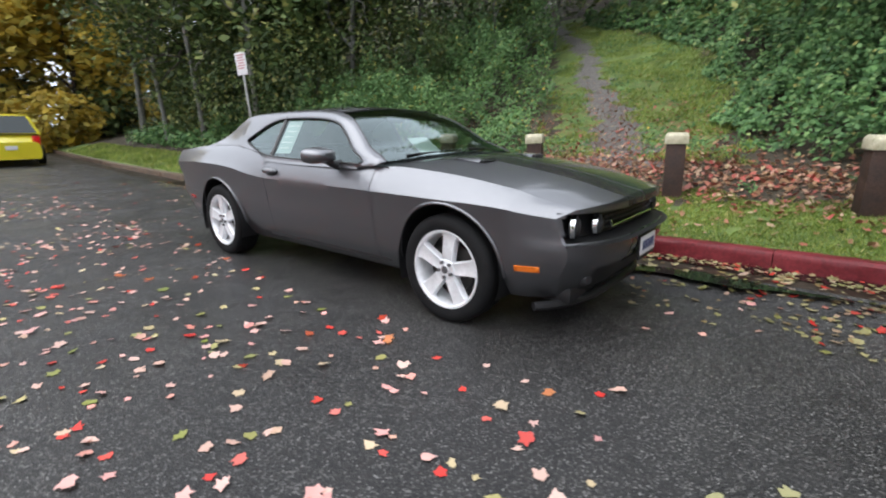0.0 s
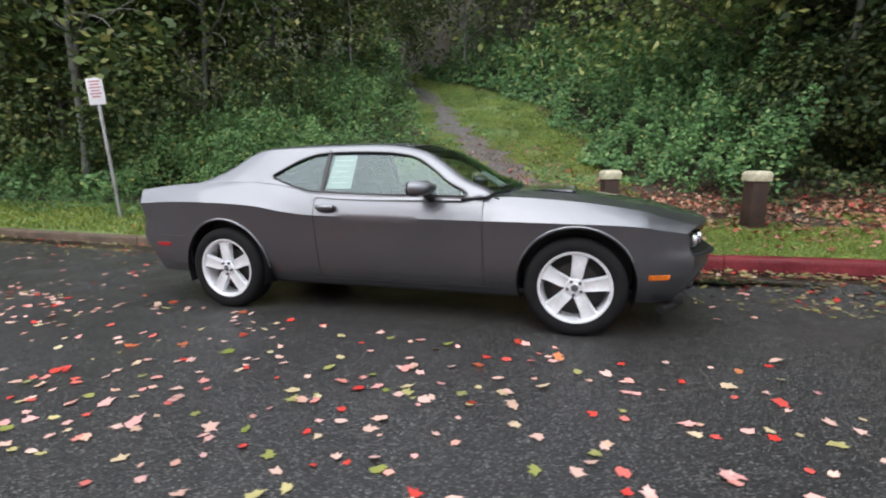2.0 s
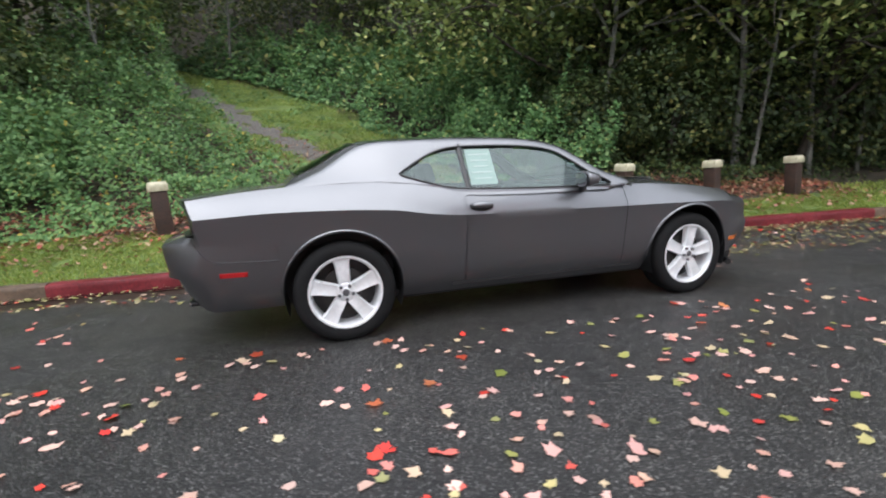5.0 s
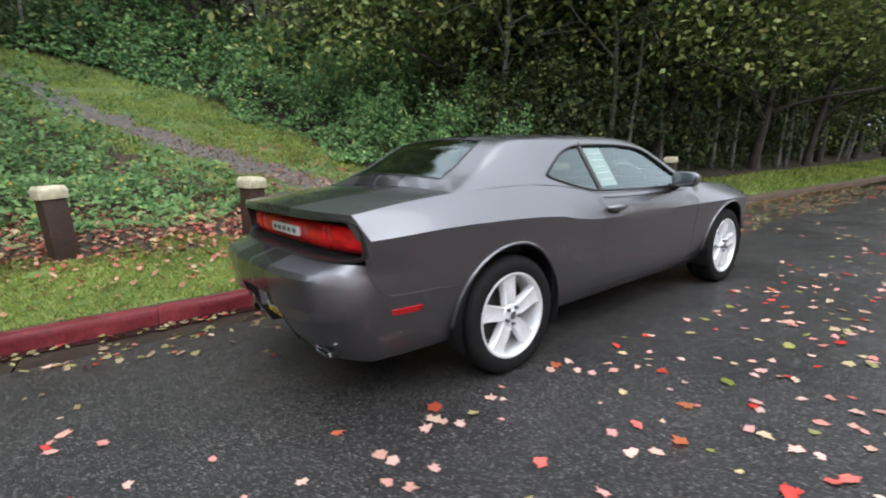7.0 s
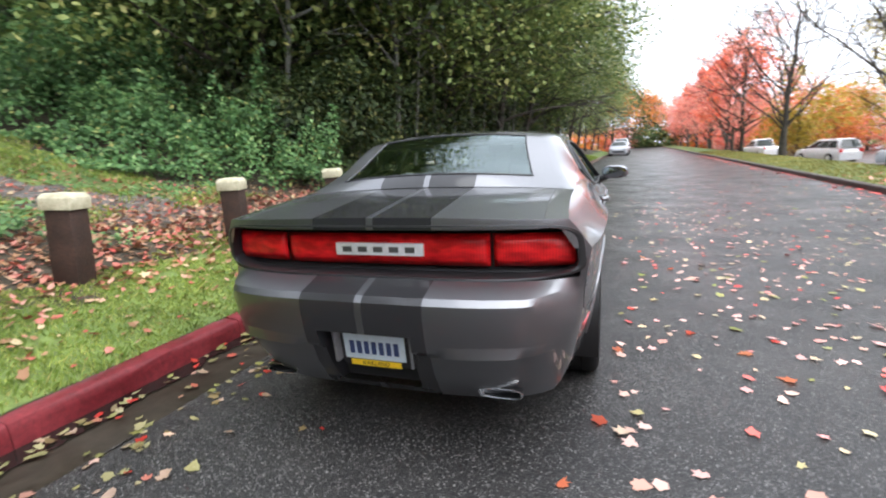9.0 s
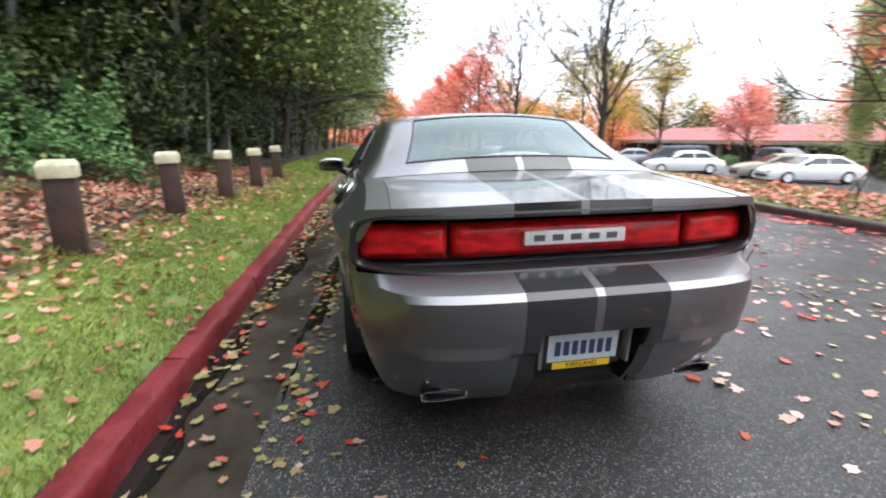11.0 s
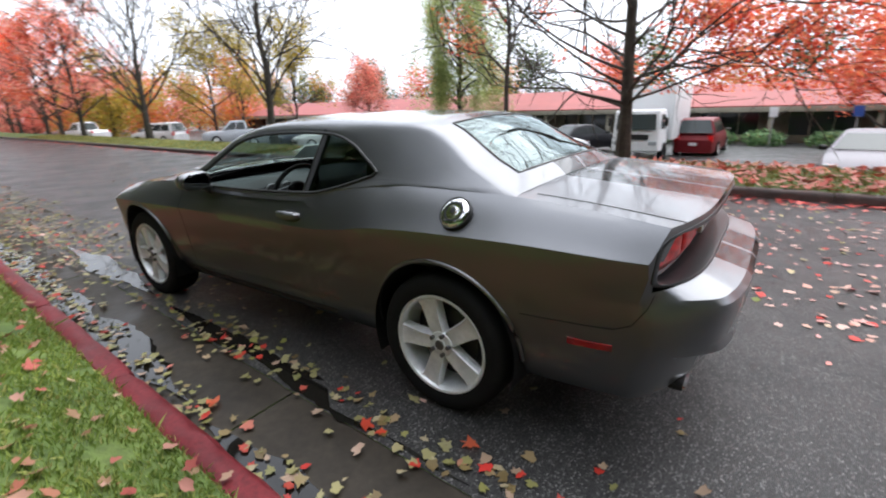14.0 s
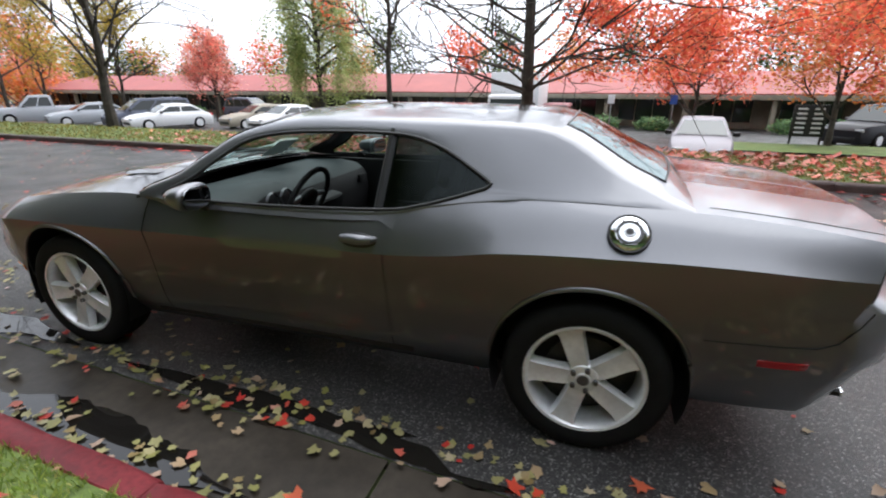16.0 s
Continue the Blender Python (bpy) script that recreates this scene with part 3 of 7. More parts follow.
            for p, q in zip(inner, inner[1:]):
                bm.faces.new((p[0], p[1], q[1], q[0]))
            bm.faces.new([p[1] for p in inner])
            part("wheel_well", bm, M_BLACK, car, "black wheel-arch liner")
    return doors


def side_y(x, z):
    """Half the cabin's width; it flares out smoothly into the rear shoulder."""
    y = 0.862 - 0.62 * (z - 1.0) - 0.10 * min(1.0, max(0.0, (0.4 - x) / 0.85))
    zd = c_zd(x)
    gap = max(0.0, c_yd(x) - (y + 0.62 * (z - zd)))
    g = min(1.0, max(0.0, 1 - (z - zd) / 0.17)) ** 2 * min(1.0, max(0.0, (0.60 - x) / 0.35))
    return y + gap * g


GH_IN = [(2.15, 0.992), (2.0, 1.10), (1.856, 1.205), (1.70, 1.288), (1.42, 1.328), (0.93, 1.333), (0.72, 1.292), (0.57, 1.220), (0.452, 1.150), (0.475, 1.132), (0.60, 1.092), (0.76, 1.048), (0.93, 1.022), (1.5, 1.0)]
GH_OUT = [(2.34, 0.985), (2.13, 1.105), (1.965, 1.215), (1.78, 1.318), (1.46, 1.384), (0.93, 1.396), (0.50, 1.388), (0.19, 1.358), (-0.10, 1.190), (-0.34, 1.091), (0.15, 1.102), (0.62, 1.062), (0.93, 1.003), (1.5, 0.984)]


def dense(loop, n=4):
    """A closed loop made smooth by Catmull-Rom steps."""
    out = []
    m = len(loop)
    for i in range(m):
        p0, p1, p2, p3 = (np.array(loop[(i + k - 1) % m]) for k in range(4))
        if i in (8, 9, m - 1):
            for t in np.arange(n) / n:
                out.append(tuple(p1 + (p2 - p1) * t))
            continue
        for t in np.arange(n) / n:
            out.append(tuple(0.5 * (2 * p1 + (p2 - p0) * t + (2 * p0 - 5 * p1 + 4 * p2 - p3) * t**2 + (3 * p1 - p0 - 3 * p2 + p3) * t**3)))
    return out


ROOF_IN = 0.055


def build_greenhouse(car):
    inn, out = dense(GH_IN), dense(GH_OUT)
    m = len(inn)
    n_rail = 9 * 4 + 1
    slope = Vector((0, 0.527, -0.85))
    for s in (1, -1):
        cols = []
        for i, ((xi, zi), (xo, zo)) in enumerate(zip(inn, out)):
            low = i >= n_rail and xo < 0.93
            top = i < n_rail
            p_in = Vector((xi, side_y(xi, zi), zi))
            p_out = Vector((xo, side_y(xo, zo), zo))
            stop = p_out.lerp(p_in, min(0.4, 0.045 / (p_in - p_out).length)) if top else p_out
            stop.y = side_y(stop.x, stop.z)
            col = []
            for t in (0.0, 0.16, 0.33, 0.5, 0.66, 0.83, 1.0):
                q = p_in.lerp(stop, t)
                q.y = side_y(q.x, q.z) + 0.004 * math.sin(math.pi * t)
                col.append(q)
            if i == n_rail - 1:
                col += [p_out.copy() for k in range(4)]
            elif top:
                end = p_out + Vector((0, -ROOF_IN, 0.007))
                for t in (0.25, 0.5, 0.75, 1.0):
                    col.append(stop * (1 - t) ** 2 + p_out * 2 * t * (1 - t) + end * t * t)
            elif low:
                belt = Vector((xo, c_yd(xo), c_zd(xo)))
                down = (Vector((xo, c_yc(xo), c_zc(xo))) - belt).normalized()
                end = belt + down * 0.10 + Vector((0, 0.002, 0.002))
                for t in (0.25, 0.5, 0.75, 1.0):
                    col.append(stop * (1 - t) ** 2 + belt * 2 * t * (1 - t) + end * t * t)
            else:
                for k in range(4):
                    col.append(p_out + Vector((0, 0.004, -0.006)) * (k + 1))
            cols.append(col)
        n = len(cols[0])
        v = [(q.x, s * q.y, q.z) for col in cols for q in col]
        f = []
        for i in range(m):
            for k in range(n - 1):
                a, c = i * n + k, ((i + 1) % m) * n + k
                q = (a, c, c + 1, a + 1)
                f.append(q if s < 0 else q[::-1])
        # the sail's foot closes against the shelf before the boot lid
        foot = cols[n_rail - 1][-1] + Vector((0, -ROOF_IN, 0.007))
        v.append((foot.x, s * foot.y, foot.z))
        q = ((n_rail - 2) * n + n - 1, (n_rail - 1) * n + n - 1, len(v) - 1)
        f.append(q if s < 0 else q[::-1])
        raw("cabin_side", v, f, M_PAINT, car, angle=75)
        # black seal round the side glass
        bm = bmesh.new()
        loop = [(x, s * (side_y(x, z) + 0.002), z) for x, z in inn]
        tube(bm, loop + loop[:1], 0.0085, 8, cap=False)
        part("window_seal", bm, M_BLACK, car, "black window seal")
        # quarter glass, pillar and door glass
        quarter = [(x, z) for x, z in inn if x <= 0.93]
        doorw = [(x, z) for x, z in inn if x >= 0.93]

        def pane(name, poly, mat, lab):
            cx, cz = sum(p[0] for p in poly) / len(poly), sum(p[1] for p in poly) / len(poly)
            vv = [(cx, s * (side_y(cx, cz) - 0.012), cz)] + [(x, s * (side_y(x, z) - 0.012), z) for x, z in poly]
            k = len(poly)
            ff = [(0, 1 + i, 1 + (i + 1) % k) for i in range(k)]
            ob = raw(name, vv, ff, mat, car, lab)
            if ob.data.polygons[0].normal.y * s < 0:
                ob.data.flip_normals()
            ob.visible_shadow = False
            return ob
        pane("quarter_window", quarter, M_GLASS if s < 0 else M_DARKGLASS, "tinted quarter glass")
        if s < 0:
            pane("door_window", doorw, M_GLASS, "closed passenger door glass")
        bm = bmesh.new()
        pts = [(0.945 + 0.02 * (1.33 - z), s * (side_y(0.93, z) - 0.02), z) for z in np.linspace(1.0, 1.345, 6)]
        tube(bm, pts, [0.024] * 6, 8)
        part("door_pillar", bm, M_SATIN, car, "black door pillar")

    # roof, windscreen and back glass across the car
    rail = out[:n_rail]
    i_f = next(i for i, p in enumerate(rail) if p[0] <= 1.66)
    i_r = next(i for i, p in enumerate(rail) if p[0] <= 0.195)

    def strip(edge, bulge, crown, cols=19):
        v = []
        for i, (x, z) in enumerate(edge):
            t = i / (len(edge) - 1)
            for j in range(cols):
                q = -1 + 2 * j / (cols - 1)
                k = 1 - q * q
                v.append((x + bulge(t) * k, (side_y(x, z) - ROOF_IN) * q, z + 0.007 + crown(t) * k))
        return v, grid_faces(len(edge), cols, flip=True)

    def seal(name, v, rows, cols=19):
        ring = v[:cols] + [v[i * cols + cols - 1] for i in range(1, rows - 1)] + v[-cols:][::-1] + [v[i * cols] for i in range(rows - 2, 0, -1)]
        bm = bmesh.new()
        tube(bm, [(x, y, z + 0.001) for x, y, z in ring + ring[:1]], 0.0055, 6, cap=False)
        part(name, bm, M_SATIN, car, "black glass seal")

    v, f = strip(rail[i_f : i_r + 1], lambda t: 0.035 - 0.075 * t, lambda t: 0.040)
    raw("roof", v, f, M_PAINT, car, "grey roof with charcoal stripes", angle=60)
    edge = rail[: i_f + 1]
    v, f = strip(edge, lambda t: 0.12 - 0.085 * t, lambda t: 0.035 + 0.005 * t)
    raw("windscreen", v, f, M_GLASS, car, "windscreen with rain beads", angle=60).visible_shadow = False
    seal("windscreen_seal", v, len(edge))
    # back glass between painted sails, with the painted shelf before the boot lid
    edge = rail[i_r:]
    rows = len(edge)
    v, f = strip(edge, lambda t: -0.04 - 0.10 * math.sin(math.pi * t) * t + 0.015 * t, lambda t: 0.040 - 0.015 * t + 0.018 * math.sin(math.pi * t), 25)
    last = round((rows - 1) * 0.80)
    side = 2
    glass = [q for q in f if all(i // 25 <= last and side <= i % 25 < 25 - side for i in q)]
    sails = [q for q in f if q not in glass]

    def keep_used(faces):
        used = sorted({i for q in faces for i in q})
        at = {u: k for k, u in enumerate(used)}
        return [v[u] for u in used], [tuple(at[i] for i in q) for q in faces]

    raw("rear_deck", *keep_used(sails), M_PAINT, car, "grey sail panels round the back window", angle=60)
    vg, fg = keep_used(glass)
    raw("rear_window", vg, fg, M_GLASS, car, "rain-wet back window", angle=60).visible_shadow = False
    seal("rear_window_seal", vg, last + 1, 25 - 2 * side)


def skin(xx, z, s):
    """The point of the body's flank at a length and height, round the corners too."""
    lo, hi = -1.0, 3.8

    def at(p):
        yc, zc = c_yc(p), c_zc(p)
        t = max(0.0, (zc - z) / 0.6)
        y = yc - 0.004 * math.sin(min(1.0, t * 2.2) * math.pi) - 0.075 * t - 0.024 * t * t
        x = p
        if p < -0.45:
            x = -0.45 + (-0.45 - p) / 0.55 * (rear_x(y, z) + 0.45)
        elif p > 3.4:
            x = 3.4 + (p - 3.4) / 0.4 * (nose_x(y, z) - 3.4)
        return x, y
    for _ in range(40):
        mid_p = 0.5 * (lo + hi)
        if at(mid_p)[0] < xx:
            lo = mid_p
        else:
            hi = mid_p
    return Vector((xx, s * at(lo)[1], z))


def skin_patch(name, x0, x1, z0, z1, s, off, mat, car, label):
    """A lens set flush into the flank."""
    v = []
    for i in range(9):
        for k in range(4):
            e = off if 0 < i < 8 and 0 < k < 3 else -0.006
            v.append(skin(x0 + (x1 - x0) * i / 8, z0 + (z1 - z0) * (0, 0.1, 0.9, 1)[k], s) + Vector((0, s * e, 0)))
    raw(name, v, grid_faces(9, 4, flip=s > 0), mat, car, label, angle=50)


def build_wheel():
    """One five-spoke alloy wheel with its tyre; its outer face looks along +y."""
    bm = bmesh.new()
    lathe(bm, [(0.256, 0.098), (0.260, 0.106), (0.256, 0.112), (0.244, 0.110), (0.236, 0.098), (0.230, 0.06), (0.222, -0.09)], 56)
    w = part("wheel", bm, M_ALLOY, None, "five-spoke silver alloy wheel")
    bm = bmesh.new()
    R = WHEEL_R
    prof = [(0.252, 0.095), (0.262, 0.112), (0.290, 0.120), (0.322, 0.117), (0.342, 0.106), (R - 0.003, 0.088), (R, 0.06), (R, 0.03), (R - 0.006, 0.027), (R, 0.022), (R, -0.022), (R - 0.006, -0.027), (R, -0.03),
            (R, -0.06), (R - 0.004, -0.088), (0.342, -0.106), (0.30, -0.118), (0.262, -0.112), (0.25, -0.095)]
    lathe(bm, prof, 56)
    part("tyre", bm, M_RUBBER, w, "black road tyre")
    for k in range(5):
        a = math.radians(90 + 72 * k)
        bm = bmesh.new()
        rows = []
        for r, hw, y, dep in ((0.040, 0.034, 0.088, 0.05), (0.070, 0.042, 0.098, 0.05), (0.12, 0.046, 0.101, 0.05), (0.17, 0.049, 0.100, 0.05), (0.21, 0.055, 0.099, 0.045), (0.230, 0.064, 0.103, 0.04), (0.244, 0.080, 0.107, 0.02)):
            row = []
            for q, dy in ((-1.0, -dep), (-1.0, -0.016), (-0.84, -0.001), (-0.42, -0.006), (0.42, -0.006), (0.84, -0.001), (1.0, -0.016), (1.0, -dep)):
                u, t = r, q * hw
                row.append(bm.verts.new((u * math.cos(a) - t * math.sin(a), y + dy, u * math.sin(a) + t * math.cos(a))))
            rows.append(row)
        for p, q in zip(rows, rows[1:]):
            for j in range(7):
                bm.faces.new((p[j], q[j], q[j + 1], p[j + 1]))
        bmesh.ops.recalc_face_normals(bm, faces=bm.faces)
        part("spoke", bm, M_ALLOY, w)
    bm = bmesh.new()
    lathe(bm, [(0.0, 0.108), (0.030, 0.107), (0.034, 0.100), (0.040, 0.100), (0.062, 0.096), (0.07, 0.085), (0.07, 0.04)], 32)
    part("hub", bm, M_ALLOY, w, "silver hub")
    bm = bmesh.new()
    lathe(bm, [(0.0, 0.111), (0.022, 0.110), (0.027, 0.106), (0.030, 0.098)], 24)
    part("centre_cap", bm, M_STEEL, w, "dark centre cap")
    for k in range(5):
        a = math.radians(54 + 72 * k)
        bm = bmesh.new()
        add_cyl(bm, 0.0125, 0.0115, 0.02, pose(0.051 * math.cos(a), 0.105, 0.051 * math.sin(a), -90), 6)
        part("wheel_nut", bm, M_STEEL, w, "dark wheel nut")
    bm = bmesh.new()
    lathe(bm, [(0.05, 0.02), (0.165, 0.02), (0.165, 0.0), (0.05, 0.0)], 40, closed=True)
    part("brake_disc", bm, M_RUSTDISC, w, "dull steel brake disc")
    bm = bmesh.new()
    lathe(bm, [(0.0, -0.03), (0.235, -0.03), (0.235, -0.06), (0.0, -0.06)], 32)
    part("wheel_back", bm, M_BLACK, w, "dark inner wheel face")
    return w


def bars(parent, rows, mat, name="printed_line"):
    """Unreadable print as plain raised bars: each (centre, half right, half up) vectors."""
    for c, r, u in rows:
        c, r, u = Vector(c), Vector(r), Vector(u)
        n = r.cross(u).normalized() * 0.0015
        v = [c + n - r - u, c + n + r - u, c + n + r + u, c + n - r + u, c - r - u, c + r - u, c + r + u, c - r + u]
        raw(name, v, [(0, 1, 2, 3), (0, 4, 5, 1), (1, 5, 6, 2), (2, 6, 7, 3), (3, 7, 4, 0)], mat, parent, smooth=False)


def lamp_block(name, y0, y1, z0, z1, x, depth, mat, car, label, cells=1):
    """A lens bar across the tail, with rounded edges and shallow cells."""
    bm = bmesh.new()
    ny, nz = 8 * cells + 1, 5
    rows = []
    for i in range(ny):
        y = y0 + (y1 - y0) * i / (ny - 1)
        row = []
        for k in range(nz):
            z = z0 + (z1 - z0) * k / (nz - 1)
            edge = min(k, nz - 1 - k) > 0 and min(i, ny - 1 - i) > 0
            cell = 0.006 * abs(math.sin(math.pi * cells * i / (ny - 1)))
            row.append(bm.verts.new((x + 0.035 + 0.075 * (abs(y) / 0.83) ** 4 - (depth + cell if edge else depth * 0.45), y, z)))
        rows.append(row)
    for p, q in zip(rows, rows[1:]):
        for k in range(nz - 1):
            bm.faces.new((p[k], q[k], q[k + 1], p[k + 1]))
    bmesh.ops.recalc_face_normals(bm, faces=bm.faces)
    ob = part(name, bm, mat, car, label, angle=50)
    md = ob.modifiers.new("thickness", "SOLIDIFY")
    md.thickness = 0.03
    return ob


def build_tail(car):
    # dark recess behind the lamps
    v, ys = [], np.linspace(-0.85, 0.85, 21)
    prof = [(None, 0.799), (-0.965, 0.808), (-0.945, 0.83), (-0.945, 0.98), (-0.96, 1.0), (None, 1.011)]
    for y in ys:
        for x, z in prof:
            yy = y * min(1.0, (0.860 - 0.53 * max(0.0, z - 0.918)) / 0.85)
            v.append((rear_x(yy, z) + 0.004 if x is None else max(x + 0.035 + 0.075 * (abs(yy) / 0.83) ** 4, rear_x(yy, z) + 0.01), yy, z))
    raw("tail_recess", v, grid_faces(len(ys), len(prof)), M_SATIN, car, "satin black tail recess", angle=40)
    for s in (1, -1):
        v = [(rear_x(0.845, z) + 0.003 if k == 0 else -0.80, s * (0.842 + 0.004 * k - 0.53 * max(0.0, z - 0.93)), z) for k in (0, 1) for z in (0.795, 0.86, 0.93, 1.0)]
        raw("recess_cheek", v, [(0, 1, 5, 4), (1, 2, 6, 5), (2, 3, 7, 6)], M_SATIN, car, smooth=False)
    for s in (1, -1):
        y = sorted((s * 0.502, s * 0.832))
        lamp_block("tail_lamp", y[0], y[1], 0.838, 0.974, -0.965, 0.028, M_REDLENS, car, "red tail lamp", 2)
    lamp_block("centre_lamp", -0.488, 0.488, 0.836, 0.974, -0.965, 0.028, M_REDLENS, car, "long red centre lamp across the tail", 4)
    # smooth black surround whose rounded corners close the recess
    loops = []
    for grow, dx in ((1.0, 0.002), (1.0, -0.004), (0.982, -0.006), (0.965, 0.004), (0.955, 0.070)):
        ring = []
        for q in range(72):
            a = 2 * math.pi * (q + 0.5) / 72
            c, n = math.cos(a), math.sin(a)
            z = 0.912 + 0.112 * (grow if grow == 1.0 else grow - 0.05) * math.copysign(abs(n) ** 0.30, n)
            y = (0.866 - 0.42 * max(0.0, z - 0.93)) * grow * math.copysign(abs(c) ** 0.30, c)
            ring.append((rear_x(y, z) + dx, y, z))
        loops.append(ring)
    sv = [p for ring in loops for p in ring]
    sf = [(k * 72 + q, k * 72 + (q + 1) % 72, (k + 1) * 72 + (q + 1) % 72, (k + 1) * 72 + q) for k in range(len(loops) - 1) for q in range(72)]
    raw("lamp_surround", sv, sf, M_SATIN, car, "satin black lamp surround", angle=50)
    bm = bmesh.new()
    add_box(bm, (0.02, 0.42, 0.056), (-0.972, 0, 0.908), 0.006)
    badge = part("tail_badge", bm, M_ALLOY, car, "brushed metal nameplate")
    for k in range(5):
        c = (-0.9835, 0.15 - 0.075 * k, 0.908)
        bars(badge, [(c, (0, -0.022, 0), (0, 0, 0.012))], M_STEEL, "raised_bar")
    # number plate in its niche
    v = []
    for y, z in ((-0.222, 0.30), (-0.222, 0.598), (0.222, 0.598), (0.222, 0.30)):
        v += [(rear_x(y, max(z, 0.315)) + 0.003, y, z), (-0.965 if z < 0.5 else -1.055, y * 0.94, z if z < 0.5 else 0.585)]
    raw("plate_niche", v, [(0, 1, 3, 2), (2, 3, 5, 4), (4, 5, 7, 6), (1, 7, 5, 3)], M_SATIN, car, "black plate niche", smooth=False)
    for s in (1, -1):
        bm = bmesh.new()
        add_box(bm, (0.05, 0.016, 0.150), (-1.088, s * 0.176, 0.500), 0.004, Matrix.Rotation(radians(-7), 3, "Y") @ Matrix.Rotation(s * radians(-14), 3, "Z"))
        part("niche_wall", bm, M_GREYPANEL, car, "grey niche wall beside the plate")
    tilt = Matrix.Rotation(radians(-7), 3, "Y")
    bm = bmesh.new()
    add_box(bm, (0.012, 0.325, 0.170), (-1.188, 0, 0.530), 0.004, tilt)
    fr = part("plate_frame", bm, M_BLACK, car, "black plate frame with yellow dealer strip")
    bm = bmesh.new()
    add_box(bm, (0.006, 0.29, 0.125), (-1.196, 0, 0.537), 0.002, tilt)
    part("number_plate", bm, M_PLATEBLUE, fr, "pale blue number plate")
    fr.matrix_basis = pose(0.108, 0, -0.035)
    rows = [((-1.2, 0.105 - 0.035 * k, 0.532), (0, -0.011, 0), (-0.003, 0, 0.030)) for k in range(7)]
    bars(fr, rows, M_INK, "plate_bar")
    bars(fr, [((-1.203, 0, 0.588), (0, -0.09, 0), (-0.001, 0, 0.006))], M_SIGNRED, "plate_bar")
    bars(fr, [((-1.1885, 0.0, 0.457), (0, -0.12, 0), (-0.0015, 0, 0.014)), ((-1.2025, 0.0, 0.606), (0, -0.11, 0), (-0.001, 0, 0.006))], M_YELLOW, "yellow_strip")
    txt = bpy.data.curves.new("dealer_word", "FONT")
    txt.body, txt.size, txt.align_x, txt.align_y, txt.extrude = "KIRKLAND", 0.027, "CENTER", "CENTER", 0.0006
    word = new("dealer_word", txt)
    word.parent = fr
    word.matrix_basis = pose(-1.191, 0, 0.457, 90, 0, -90)
    txt.materials.append(M_BLACK)
    for s in (1, -1):
        # bumper steps, exhaust tips, rear markers
        v = []
        ys = np.linspace(0.275, 0.775, 13)
        for i, y in enumerate(ys):
            e = 0.024 * min(1.0, i / 1.5, (12 - i) / 4)
            for z, k in ((0.566, 0.0), (0.556, 0.1), (0.518, 1.0), (0.510, 0.8), (0.500, -0.3)):
                zz = z + 0.03 * (y - 0.3)
                v.append((rear_x(y, zz) + 0.002 - e * k, s * y, zz))
        raw("bumper_step", v, grid_faces(13, 5, flip=s < 0), M_PAINT, car, angle=50)

        def oval(bm, x, k, n=24):
            ring = [2 * math.pi * q / n for q in range(n)]
            return [bm.verts.new((x, s * 0.535 + 0.092 * k * math.copysign(abs(math.cos(a)) ** 0.55, math.cos(a)), 0.322 + 0.021 * k * math.copysign(abs(math.sin(a)) ** 0.55, math.sin(a)))) for a in ring]

        def join(bm, loops):
            for p, q in zip(loops, loops[1:]):
                for k in range(24):
                    bm.faces.new((p[k], p[(k + 1) % 24], q[(k + 1) % 24], q[k]))
        bm = bmesh.new()
        join(bm, [oval(bm, -1.030, 1.0), oval(bm, -1.040, 0.98), oval(bm, -1.040, 0.93), oval(bm, -1.025, 0.91)])
        tip = part("exhaust_tip", bm, M_CHROME, car, "chrome oval exhaust tip")
        bm = bmesh.new()
        join(bm, [oval(bm, -1.031, 0.99), oval(bm, -0.90, 0.95)])
        part("exhaust_pipe", bm, M_BLACK, tip, "sooty exhaust pipe")
        bm = bmesh.new()
        lp = [oval(bm, -1.028, 0.915), oval(bm, -0.90, 0.85)]
        join(bm, lp)
        bm.faces.new(lp[1])
        part("exhaust_bore", bm, M_BLACK, tip, "black bore")
        skin_patch("side_marker", -0.81, -0.605, 0.524, 0.562, s, 0.004, M_MARKER, car, "red rear side marker")
        bm = bmesh.new()
        tube(bm, [skin(x, 0.622 - 0.03 * (x + 0.43), s) for x in np.linspace(-0.42, -0.80, 9)], 0.003, 6)
        part("bumper_seam", bm, M_SATIN, car, "dark bumper seam")
        bm = bmesh.new()
        tube(bm, [skin(x, z, s) for x, z in ((-0.80, 0.634), (-0.86, 0.66), (-0.91, 0.74), (-0.93, 0.80))], 0.002, 6)
        part("bumper_seam", bm, M_SATIN, car, "dark bumper seam")


